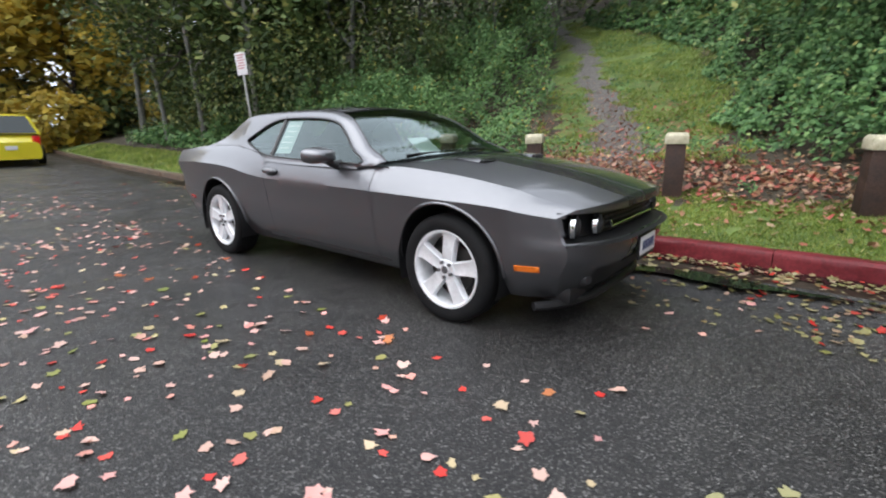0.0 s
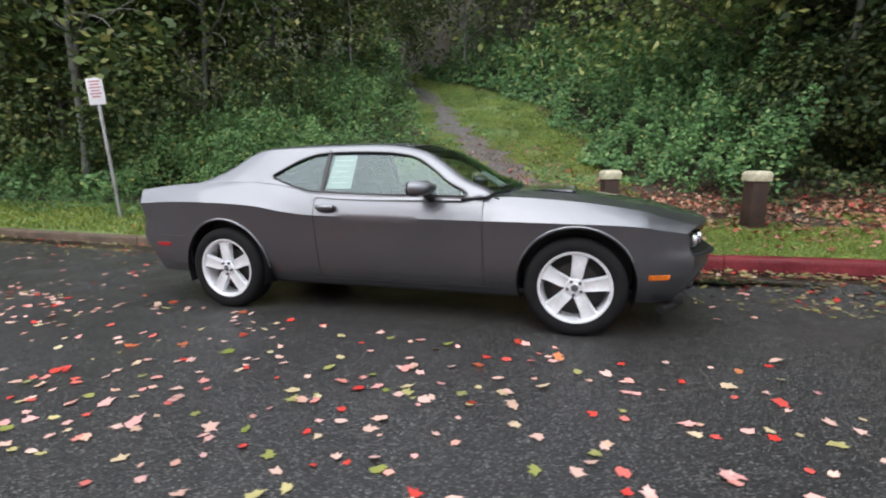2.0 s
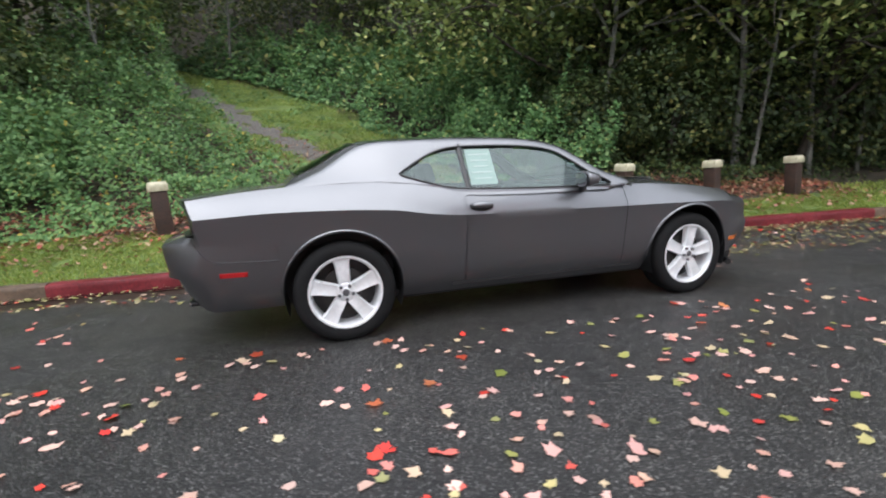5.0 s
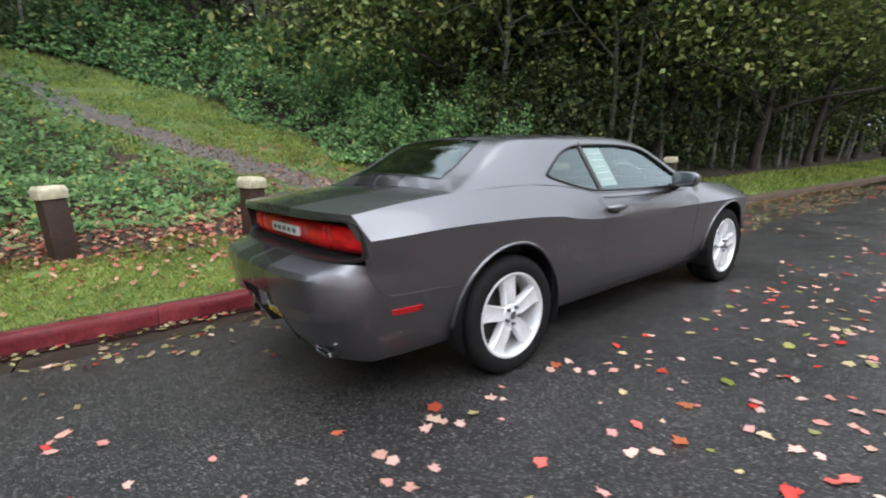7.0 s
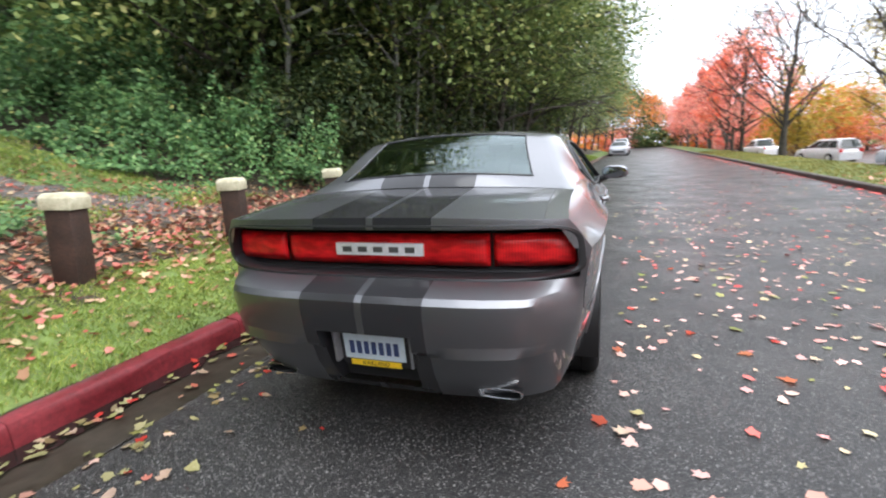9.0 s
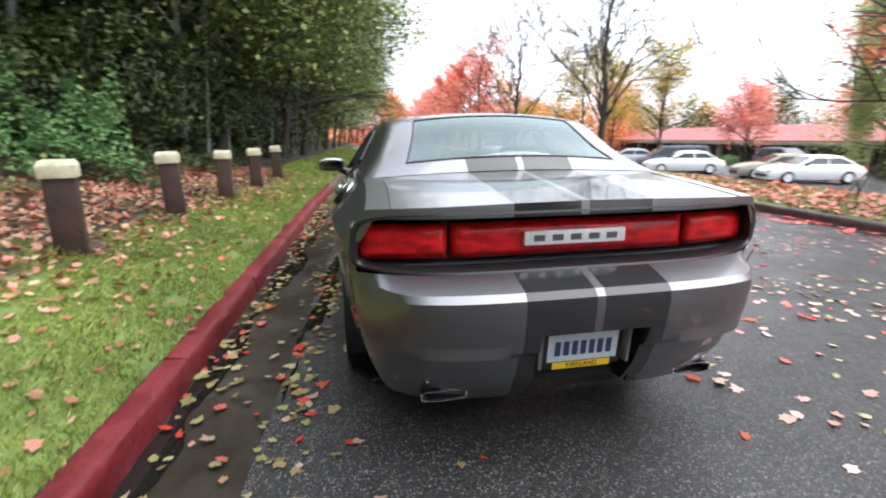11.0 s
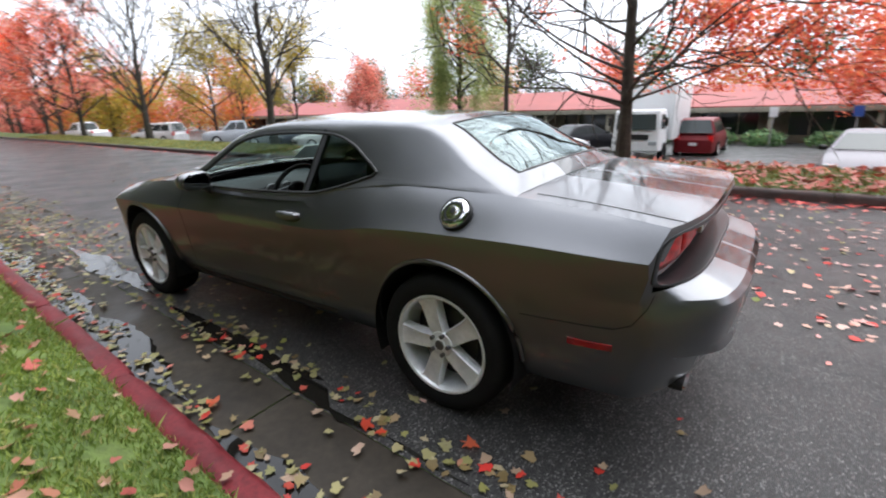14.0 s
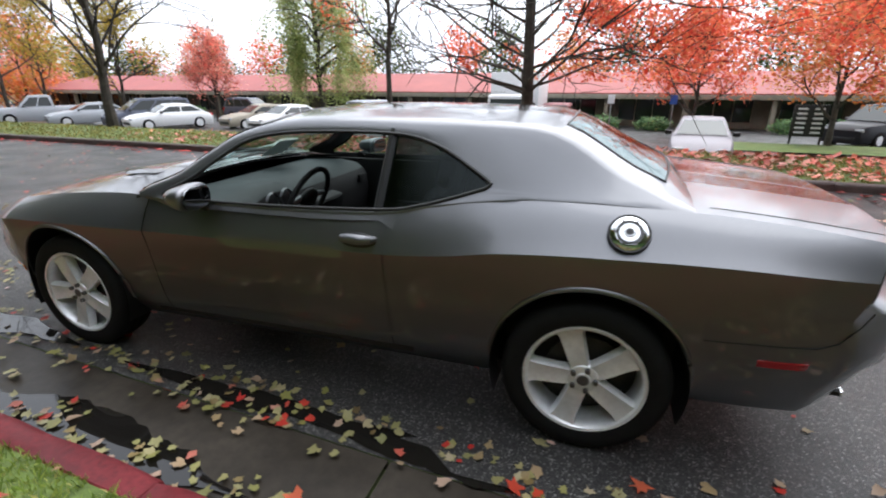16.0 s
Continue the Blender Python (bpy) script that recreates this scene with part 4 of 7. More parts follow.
def build_nose(car):
    v, ys = [], np.linspace(-0.78, 0.78, 21)
    prof = [(0.05, 0.592), (-0.03, 0.605), (-0.085, 0.62), (-0.09, 0.745), (-0.04, 0.765), (0.0, 0.775)]
    for y in ys:
        for dx, z in prof:
            v.append((nose_x(y, min(max(z, 0.6), 0.76)) + dx - 0.012, y, z))
    raw("grille_recess", v, grid_faces(len(ys), len(prof)), M_BLACK, car, "black grille recess", angle=40)
    for z in (0.655, 0.685, 0.715):
        bm = bmesh.new()
        tube(bm, [(nose_x(y, z) - 0.075, y, z) for y in np.linspace(-0.42, 0.42, 9)], 0.007, 6)
        part("grille_bar", bm, M_SATIN, car, "dark grille bar")
    bm = bmesh.new()
    tube(bm, [(nose_x(y, 0.69) - 0.05, y, z) for y, z in ((-0.40, 0.70), (-0.38, 0.66), (0.38, 0.66), (0.40, 0.70))], 0.008, 8)
    part("grille_trim", bm, M_CHROME, car, "chrome grille trim")
    for s in (1, -1):
        for y, r in ((0.66, 0.062), (0.50, 0.055)):
            yaw = math.degrees(math.atan2(nose_x(y + 0.05, 0.68) - nose_x(y - 0.05, 0.68), 0.1))
            m = pose(nose_x(y, 0.68) - 0.055, s * y, 0.685, 0, 0, s * yaw * 0.5) @ pose(0, 0, 0, 0, 0, -90)
            bm = bmesh.new()
            lathe(bm, [(0.0, 0.028), (r * 0.55, 0.022), (r * 0.9, 0.008), (r, 0.0), (r, -0.03)], 28)
            bmesh.ops.transform(bm, matrix=m, verts=bm.verts)
            lamp = part("headlamp", bm, M_DARKLENS, car, "round headlamp behind clear lens")
            bm = bmesh.new()
            lathe(bm, [(r, -0.02), (r + 0.007, 0.004), (r + 0.012, -0.02)], 28)
            bmesh.ops.transform(bm, matrix=m, verts=bm.verts)
            part("headlamp_ring", bm, M_CHROME, lamp, "chrome ring")
        skin_patch("side_marker", 3.42, 3.585, 0.421, 0.464, s, 0.004, M_AMBER, car, "amber front side marker")
        bm = bmesh.new()
        lathe(bm, [(0.0, 0.02), (0.03, 0.016), (0.045, 0.0), (0.05, -0.02)], 20)
        bmesh.ops.transform(bm, matrix=pose(nose_x(0.55, 0.36) - 0.005, s * 0.55, 0.36, 0, 0, -90 + s * 15), verts=bm.verts)
        part("fog_lamp", bm, M_DARKLENS, car, "small fog lamp")
    bm = bmesh.new()
    tube(bm, [(nose_x(y, 0.24) + 0.02, y, 0.205) for y in np.linspace(-0.78, 0.78, 17)], 0.028, 8)
    part("chin_spoiler", bm, M_BLACK, car, "black chin spoiler")
    v = []
    ys = np.linspace(-0.55, 0.55, 9)
    for y in ys:
        for z in (0.28, 0.36, 0.43):
            v.append((nose_x(y, z) + 0.006, y, z))
    raw("lower_grille", v, grid_faces(9, 3), M_BLACK, car, "black lower grille")
    bm = bmesh.new()
    add_box(bm, (0.012, 0.31, 0.16), (nose_x(0, 0.5) + 0.012, 0, 0.49), 0.004)
    fr = part("plate_frame", bm, M_BLACK, car, "black front plate frame")
    bm = bmesh.new()
    add_box(bm, (0.006, 0.29, 0.12), (nose_x(0, 0.5) + 0.019, 0, 0.498), 0.002)
    part("number_plate", bm, M_SIGNWHITE, fr, "pale number plate")
    bars(fr, [((nose_x(0, 0.5) + 0.0225, -0.1 + 0.033 * k, 0.498), (0, 0.011, 0), (0, 0, 0.03)) for k in range(7)], M_INK, "plate_bar")
    # hood scoops, wipers, cowl
    for s in (1, -1):
        bm = bmesh.new()
        v0 = []
        for x, h in ((2.66, 0.0), (2.74, 0.006), (2.86, 0.016), (2.905, 0.017)):
            sec_z = c_zd(x) + (c_ze(x) - c_zd(x)) * (1 - (0.36 / c_yd(x)) ** 2)
            v0.append([bm.verts.new((x, s * (0.36 + q), sec_z + h * k)) for q, k in ((-0.10, 0.0), (-0.075, 1.0), (0.075, 1.0), (0.10, 0.0))])
        for p, q in zip(v0, v0[1:]):
            for k in range(3):
                bm.faces.new((p[k], p[k + 1], q[k + 1], q[k]))
        bmesh.ops.recalc_face_normals(bm, faces=bm.faces)
        sc = part("hood_scoop", bm, M_PAINT, car, "raised hood scoop")
        bm = bmesh.new()
        zz = c_zd(2.9) + (c_ze(2.9) - c_zd(2.9)) * (1 - (0.36 / c_yd(2.9)) ** 2)
        add_box(bm, (0.05, 0.145, 0.014), (2.905, s * 0.36, zz + 0.006), 0.004, Matrix.Rotation(radians(5), 3, "Y"))
        part("scoop_mouth", bm, M_BLACK, sc, "dark scoop mouth")
    for y0, y1 in ((0.62, 0.02), (0.0, -0.62)):
        bm = bmesh.new()
        pts = []
        for k in range(8):
            t = k / 7
            y = y0 + (y1 - y0) * t
            q = y / 0.80
            pts.append((2.335 + 0.118 * (1 - q * q) - 0.05 * (1 - t), y, 0.995 + 0.036 * (1 - q * q) + 0.028 + 0.01 * t))
        tube(bm, pts, 0.008, 6)
        part("wiper", bm, M_BLACK, car, "black wiper blade")
    bm = bmesh.new()
    v = []
    ys = np.linspace(-0.8, 0.8, 17)
    for y in ys:
        q = 1 - (y / 0.82) ** 2
        for x, z in ((2.30, 0.975), (2.40, 0.968), (2.455, 0.978)):
            v.append((x + 0.11 * q - (0.06 if x > 2.44 else 0), y, z + 0.032 * q))
    raw("cowl", v, grid_faces(17, 3), M_BLACK, car, "black cowl panel")
    bm.free()


def build_sides(car, doors):
    for s in (1, -1):
        # door handle: a pull bar over a dished cup
        bm = bmesh.new()
        vs = bmesh.ops.create_uvsphere(bm, u_segments=24, v_segments=12, radius=1.0)["verts"]
        bmesh.ops.transform(bm, matrix=Matrix.Translation((1.025, s * 0.905, 0.882)) @ Matrix.Diagonal((0.092, 0.013, 0.042, 1)), verts=vs)
        part("handle_dish", bm, M_SATIN, doors[s], "dark handle dish")
        bm = bmesh.new()
        tube(bm, [(0.940, s * 0.905, 0.900), (0.955, s * 0.930, 0.901), (0.99, s * 0.940, 0.902), (1.04, s * 0.941, 0.902), (1.09, s * 0.931, 0.900), (1.108, s * 0.905, 0.898)], [0.013, 0.019, 0.023, 0.024, 0.021, 0.013], 12)
        part("door_handle", bm, M_PAINT, doors[s], "grey pull handle")
        bm = bmesh.new()
        add_cyl(bm, 0.010, 0.010, 0.006, pose(1.083, s * 0.951, 0.902, 90), 16)
        part("key_lock", bm, M_STEEL, doors[s], "round key lock")
        # mirror: a deep rounded shell, flat at the back where the glass sits
        bm = bmesh.new()
        vs = bmesh.ops.create_uvsphere(bm, u_segments=32, v_segments=20, radius=1.0)["verts"]
        for v in vs:
            p = Vector((v.co.x, math.copysign(abs(v.co.y) ** 0.72, v.co.y), math.copysign(abs(v.co.z) ** 0.70, v.co.z)))
            if p.x < 0:
                p.x = -0.30 * math.sqrt(min(1.0, -p.x))
            p.z *= 1 - 0.22 * max(0.0, p.x) - 0.10 * (p.y * s + 1) * 0.5
            p.x -= 0.22 * (p.y * s)
            v.co = p
        bmesh.ops.transform(bm, matrix=Matrix.Translation((1.835, s * 1.005, 1.052)) @ Matrix.Rotation(s * radians(-6), 4, "Z") @ Matrix.Diagonal((0.125, 0.112, 0.064, 1)), verts=vs)
        mir = part("wing_mirror", bm, M_PAINT, doors[s], "grey wing mirror with dark foot")
        bm = bmesh.new()
        tube(bm, [(1.90, s * 0.850, 0.975), (1.89, s * 0.890, 0.985), (1.868, s * 0.945, 1.012), (1.86, s * 0.99, 1.03)], [0.040, 0.032, 0.026, 0.03], 12)
        part("mirror_foot", bm, M_SATIN, mir, "black mirror foot")
        bm = bmesh.new()
        vs = bmesh.ops.create_uvsphere(bm, u_segments=24, v_segments=8, radius=1.0)["verts"]
        for v in vs:
            v.co = Vector((v.co.x, math.copysign(abs(v.co.y) ** 0.72, v.co.y), math.copysign(abs(v.co.z) ** 0.70, v.co.z)))
        bmesh.ops.transform(bm, matrix=Matrix.Translation((1.795, s * 1.005, 1.050)) @ Matrix.Rotation(s * radians(8), 4, "Z") @ Matrix.Diagonal((0.006, 0.100, 0.054, 1)), verts=vs)
        part("mirror_glass", bm, M_MIRROR, mir, "mirror glass")
        # sill strip
        bm = bmesh.new()
        tube(bm, [(x, s * (section(x, 0.25)[1][0] - 0.030), 0.250) for x in np.linspace(0.44, 2.52, 12)], 0.022, 8)
        part("sill", bm, M_BLACK, car, "dark sill")
    # chrome fuel cap on the left rear wing
    cap_at = pose(-0.105, 0.889, 1.020) @ pose(0, 0, 0, 38, 0, 0) @ Matrix.Scale(0.79, 4)
    bm = bmesh.new()
    lathe(bm, [(0.0, 0.030), (0.022, 0.030), (0.026, 0.022), (0.040, 0.020), (0.058, 0.022), (0.074, 0.018), (0.086, 0.008), (0.088, 0.0), (0.088, -0.03)], 36)
    bmesh.ops.transform(bm, matrix=cap_at, verts=bm.verts)
    cap = part("fuel_cap", bm, M_CHROME, car, "round chrome fuel filler cap")
    for k in range(6):
        bm = bmesh.new()
        a = 2 * math.pi * k / 6
        add_cyl(bm, 0.006, 0.006, 0.012, cap_at @ pose(0.066 * math.cos(a), 0.022, 0.066 * math.sin(a), -90), 8)
        part("cap_screw", bm, M_STEEL, cap)
    bm = bmesh.new()
    m = cap_at
    lathe(bm, [(0.047, 0.0222), (0.054, 0.0235), (0.061, 0.0215)], 30)
    bmesh.ops.transform(bm, matrix=m, verts=bm.verts)
    part("cap_groove", bm, M_SATIN, cap, "dark cap groove")
    bm = bmesh.new()
    lathe(bm, [(0.087, -0.02), (0.088, 0.006), (0.096, 0.008), (0.100, -0.004), (0.100, -0.02)], 36)
    bmesh.ops.transform(bm, matrix=m, verts=bm.verts)
    part("cap_surround", bm, M_BLACK, cap, "dark cap surround")
    bm = bmesh.new()
    lathe(bm, [(0.0, 0.0315), (0.014, 0.0312), (0.02, 0.0295)], 20)
    bmesh.ops.transform(bm, matrix=m, verts=bm.verts)
    part("cap_centre", bm, M_BLACK, cap, "black centre boss")


def build_cabin(car):
    for nm, mat, prof, lab in (("dashboard", M_CABIN, ((1.82, 0.55, 0), (1.79, 0.76, 0), (1.80, 0.85, 0.4), (1.83, 0.895, 0.8)), "black dashboard fascia"),
                               ("dash_top", M_DASH, ((1.832, 0.893, 0.8), (1.88, 0.930, 1.0), (2.02, 0.958, 0.5), (2.36, 0.950, 0.0)), "slate grey dashboard top")):
        bm = bmesh.new()
        rows = []
        for y in np.linspace(-0.74, 0.74, 25):
            hump = 0.045 * math.exp(-(((y - 0.40) / 0.17) ** 4)) + 0.012
            rows.append([bm.verts.new((x, y, z + hump * k)) for x, z, k in prof])
        for p, q in zip(rows, rows[1:]):
            for k in range(3):
                bm.faces.new((p[k], p[k + 1], q[k + 1], q[k]))
        bmesh.ops.recalc_face_normals(bm, faces=bm.faces)
        part(nm, bm, mat, car, lab, angle=60)
    bm = bmesh.new()
    add_box(bm, (0.10, 0.30, 0.34), (1.76, 0.0, 0.68), 0.03, Matrix.Rotation(radians(-12), 3, "Y"), seg=3)
    part("centre_stack", bm, M_CABIN, car, "black centre stack")
    for gy in (0.33, 0.46):
        bm = bmesh.new()
        lathe(bm, [(0.045, -0.01), (0.052, 0.004), (0.058, -0.01)], 24)
        bmesh.ops.transform(bm, matrix=pose(1.80, gy, 0.90, 0, 0, 90), verts=bm.verts)
        part("gauge_ring", bm, M_STEEL, car, "grey gauge ring")
    for y in (0.12, -0.62, 0.64):
        bm = bmesh.new()
        add_box(bm, (0.02, 0.16 if y == 0.12 else 0.09, 0.06), (1.785, y, 0.85), 0.012)
        part("air_vent", bm, M_CABIN, car, "dark air vent")
    bm = bmesh.new()
    add_box(bm, (0.02, 0.22, 0.14), (1.77, 0.0, 0.74), 0.01)
    part("radio", bm, M_STEEL, car, "grey radio panel")
    # steering wheel
    m = pose(1.60, 0.40, 0.925, 0, -24, 0)
    bm = bmesh.new()
    ring = [(0.0, 0.185 * math.cos(a), 0.185 * math.sin(a)) for a in [2 * math.pi * k / 32 for k in range(33)]]
    tube(bm, ring, 0.016, 8, cap=False)
    bmesh.ops.transform(bm, matrix=m, verts=bm.verts)
    sw = part("steering_wheel", bm, M_CABIN, car, "black steering wheel")
    for a in (0, 180, 235, 305):
        bm = bmesh.new()
        tube(bm, [(0.02, 0.05 * math.cos(radians(a)), 0.05 * math.sin(radians(a))), (0.0, 0.18 * math.cos(radians(a)), 0.18 * math.sin(radians(a)))], [0.02, 0.013], 6)
        bmesh.ops.transform(bm, matrix=m, verts=bm.verts)
        part("wheel_spoke", bm, M_STEEL, sw, "grey wheel spoke")
    bm = bmesh.new()
    vs = bmesh.ops.create_uvsphere(bm, u_segments=16, v_segments=10, radius=1)["verts"]
    bmesh.ops.transform(bm, matrix=m @ Matrix.Diagonal((0.035, 0.075, 0.065, 1)), verts=vs)
    part("wheel_boss", bm, M_CABIN, sw)
    for s in (1, -1):
        y = s * 0.38
        bm = bmesh.new()
        add_box(bm, (0.52, 0.50, 0.16), (1.18, y, 0.46), 0.06, seg=3)
        part("seat_cushion", bm, M_CLOTH, car, "charcoal seat cushion")
        bm = bmesh.new()
        add_box(bm, (0.14, 0.50, 0.62), (0.86, y, 0.76), 0.06, Matrix.Rotation(radians(-18), 3, "Y"), taper=(0.8, 0.86), seg=3)
        part("seat_back", bm, M_CLOTH, car, "charcoal seat back")
        bm = bmesh.new()
        add_box(bm, (0.10, 0.27, 0.17), (0.74, y, 1.135), 0.045, Matrix.Rotation(radians(-14), 3, "Y"), seg=3)
        part("headrest", bm, M_CLOTH, car, "charcoal headrest")
        bm = bmesh.new()
        add_box(bm, (1.25, 0.05, 0.46), (1.58, s * 0.815, 0.74), 0.02, seg=2)
        part("door_card", bm, M_CABIN, car, "black door trim")
        bm = bmesh.new()
        add_box(bm, (1.25, 0.03, 0.36), (0.28, s * 0.73, 0.86), 0.01)
        part("rear_side_trim", bm, M_CABIN, car, "black rear side trim")
    bm = bmesh.new()
    add_box(bm, (0.45, 1.24, 0.14), (0.38, 0, 0.50), 0.05, seg=3)
    add_box(bm, (0.14, 1.24, 0.56), (0.08, 0, 0.76), 0.05, Matrix.Rotation(radians(-22), 3, "Y"), seg=3)
    part("rear_seat", bm, M_CLOTH, car, "charcoal rear bench seat")
    bm = bmesh.new()
    add_box(bm, (0.52, 1.38, 0.03), (-0.2, 0, 1.055), 0.01)
    part("parcel_shelf", bm, M_CABIN, car, "black parcel shelf")
    bm = bmesh.new()
    add_box(bm, (0.5, 0.20, 0.22), (1.35, 0, 0.45), 0.05, seg=2)
    part("centre_console", bm, M_CABIN, car, "black centre console")
    bm = bmesh.new()
    add_box(bm, (0.03, 0.22, 0.06), (1.66, 0, 1.315), 0.015)
    part("rear_view_mirror", bm, M_CABIN, car, "black rear-view mirror")
    v = []
    rail = [(0.17, 1.325), (0.5, 1.350), (0.93, 1.358), (1.46, 1.345), (1.64, 1.312)]
    for x, z in rail:
        for j in range(9):
            q = -1 + j / 4
            v.append((x, (side_y(x, z) - 0.03) * q, z + 0.035 * (1 - q * q)))
    raw("headlining", v, grid_faces(5, 9), M_CABIN, car, "dark headlining")
    # price sheets in the passenger window and windscreen
    v = [(x, -(side_y(x, z) - 0.02), z) for x, z in ((0.985, 1.045), (1.20, 1.045), (1.195, 1.312), (0.99, 1.312))]
    sh = raw("price_sheet", v, [(0, 1, 2, 3)], M_PAPER, car, "pale printed price sheet", smooth=False)
    sh.modifiers.new("thickness", "SOLIDIFY").thickness = 0.002
    rows = []
    for k in range(5):
        z = 1.27 - 0.045 * k
        yy = -(side_y(1.09, z) - 0.013)
        rows.append(((1.09, yy, z), (0.08 - 0.012 * (k % 3), 0, 0), (0, 0.0015, 0.0025)))
    bars(sh, rows, M_PRINT)
    pts = []
    for t, q in ((0.08, 0.50), (0.08, 0.24), (0.36, 0.24), (0.36, 0.50)):
        x, z = 2.335 - 0.675 * t + 0.02 * math.sin(math.pi * t), 0.99 + 0.362 * t + 0.028 * math.sin(math.pi * t)
        k = 1 - q * q
        pts.append((x + (0.12 - 0.085 * t) * k - 0.02, -q * (side_y(x, z) - 0.03), z + 0.035 * k - 0.012))
    sh = raw("windscreen_sheet", pts, [(0, 1, 2, 3)], M_PAPER, car, "white paper behind the windscreen", smooth=False)
    sh.modifiers.new("thickness", "SOLIDIFY").thickness = 0.002


coupe = thing("coupe", "charcoal-striped grey two-door coupe, wet, parked beside the red kerb", "car", pose(0, 0, 0))
coupe_doors = build_body(coupe)
build_greenhouse(coupe)
wheel = build_wheel()
wheel.parent = coupe
wheel.matrix_basis = pose(0, 0.792, WHEEL_R - 0.003, 0, 18, 0)
for wx, wy, rz, spin in ((AXLE_F, 0.792, 0, 25), (0.0, -0.792, 180, 4), (AXLE_F, -0.792, 180, -8)):
    copy_thing(wheel, pose(wx, wy, WHEEL_R - 0.003, 0, 0, rz) @ pose(0, 0, 0, 0, spin, 0))
build_tail(coupe)
build_nose(coupe)
build_sides(coupe, coupe_doors)
build_cabin(coupe)

# ---------------------------------------------------------------- ground and road
# road frame: s along the road, d from the near kerb's face towards the wood
ROAD = pose(0, 1.76, 0, 0, 0, -3.15)
rng = np.random.default_rng(7)


def road_rise(s):
    return 0.0006 * max(0.0, -s - 2.0) ** 2 if s > -30 else 0.4704


def kerb_lift(s):
    """How far the kerb and gutter lie above the level on which the car stands."""
    return float(np.interp(s, [-3.0, -1.0, 0.5, 2.0, 3.7, 5.0, 6.5, 12.0, 20.0], [-0.03, -0.025, -0.01, 0.02, 0.055, 0.08, 0.09, 0.07, 0.0]))


def road_z(s, d):
    """The road's surface, rising or dipping a little towards the gutter."""
    return road_rise(s) + kerb_lift(s) * min(1.0, max(0.0, (d + 0.85) / 0.35))


def gutter_z(s, d):
    """The shallow concrete pan between road and kerb."""
    return road_z(s, d) - float(np.interp(d, [-0.5, -0.12, 0.0], [0.004, 0.024, 0.020]))


c_bank = curve([(0.14, 0.135), (0.7, 0.29), (1.35, 0.425), (2.0, 0.535), (3.0, 0.70), (4.0, 0.90), (5.0, 1.13), (6.3, 1.52), (8.0, 2.07), (10.0, 2.80), (12.0, 3.62), (14.0, 4.53), (18.0, 6.62), (21.4, 8.67)])


def bank_z(s, d):
    """The hillside behind the kerb."""
    z = c_bank(d) + 0.64 * max(0.0, d - 21.4)
    z += 0.05 * noise.noise(Vector((s * 0.6, d * 0.6, 0.3))) * min(1, d / 2)
    return z + road_rise(s) + kerb_lift(s) * max(0.0, 1 - d / 1.4)


PATH_D = [1.5, 3.0, 4.0, 4.8, 6.3, 7.6, 8.9, 10.0, 11.8, 13.3, 15.2, 18.0, 26.0]
PATH_S = [2.2, 1.8, 1.4, 1.1, 0.35, -0.5, -1.4, -2.1, -3.0, -4.2, -6.0, -8.8, -12.0]


def path_s(d):
    return np.interp(d, PATH_D, PATH_S)


def grid_object(name, ss, ds, fz, mat, label, cat, kind="structure", mats=None, pick=None):
    v = [(s, d, fz(s, d)) for s in ss for d in ds]
    f = grid_faces(len(ss), len(ds), flip=False)
    ob = raw(name, v, [q[::-1] for q in f] if False else f, mat, None, "", True, None)
    ob.matrix_basis = ROAD
    tagged(ob, label, cat, kind=kind)
    if mats:
        for m in mats:
            ob.data.materials.append(m)
        idx = [pick(p.center.x, p.center.y) for p in ob.data.polygons]
        ob.data.polygons.foreach_set("material_index", idx)
    return ob


def flip_up(ob):
    bm = bmesh.new()
    bm.from_mesh(ob.data)
    bmesh.ops.recalc_face_normals(bm, faces=bm.faces)
    if sum(f.normal.z for f in bm.faces) < 0:
        bmesh.ops.reverse_faces(bm, faces=bm.faces)
    bm.to_mesh(ob.data)
    bm.free()


ROAD_W = 7.55
ss = np.concatenate([np.linspace(-70, -12, 14), np.linspace(-10, 16, 40), np.linspace(20, 160, 20)])
flip_up(grid_object("road", ss, [-ROAD_W, -6, -4, -2, -1.2, -0.85, -0.67, -0.5], road_z, M_ASPHALT, "dark wet asphalt road with fallen leaves", "road"))
ss_b = np.concatenate([np.linspace(-60, -12, 12), np.linspace(-10, 14, 73), np.linspace(16, 60, 23)])
ds_b = np.concatenate([[0.14], np.linspace(0.3, 3.0, 14), np.linspace(3.3, 18, 46), np.linspace(20, 60, 14)])


def right_edge(s, d):
    """How far the open grass reaches from the trail to the ivy."""
    return np.interp(d, [3.0, 5.0, 7.6, 10.0, 11.5, 13.0, 14.3, 16.0], [1.5, 1.9, 2.8, 3.4, 3.4, 3.0, 2.3, 1.6])


def bank_kind(s, d):
    if d < 1.15 + 0.45 * noise.noise(Vector((s, d, 4.0))):
        return 1
    w = s - path_s(d)
    if d > 2.6 and abs(w + 0.25 * noise.noise(Vector((s * 2, d * 2, 1)))) < np.interp(d, [2.6, 5.0, 9.0, 16.0], [0.75, 0.55, 0.42, 0.30]):
        return 2
    if 3.6 < d < 17 and -1.3 <= w < right_edge(s, d):
        return 1
    return 0


flip_up(grid_object("hillside", ss_b, ds_b, bank_z, M_EARTH, "leaf-strewn wooded hillside with grass verge and gravel trail", "ground", mats=[M_TURF, M_GRAVEL], pick=bank_kind))


def lot_z(s, d):
    return -0.88 - 0.03 * max(0.0, -d - ROAD_W - 4.9)


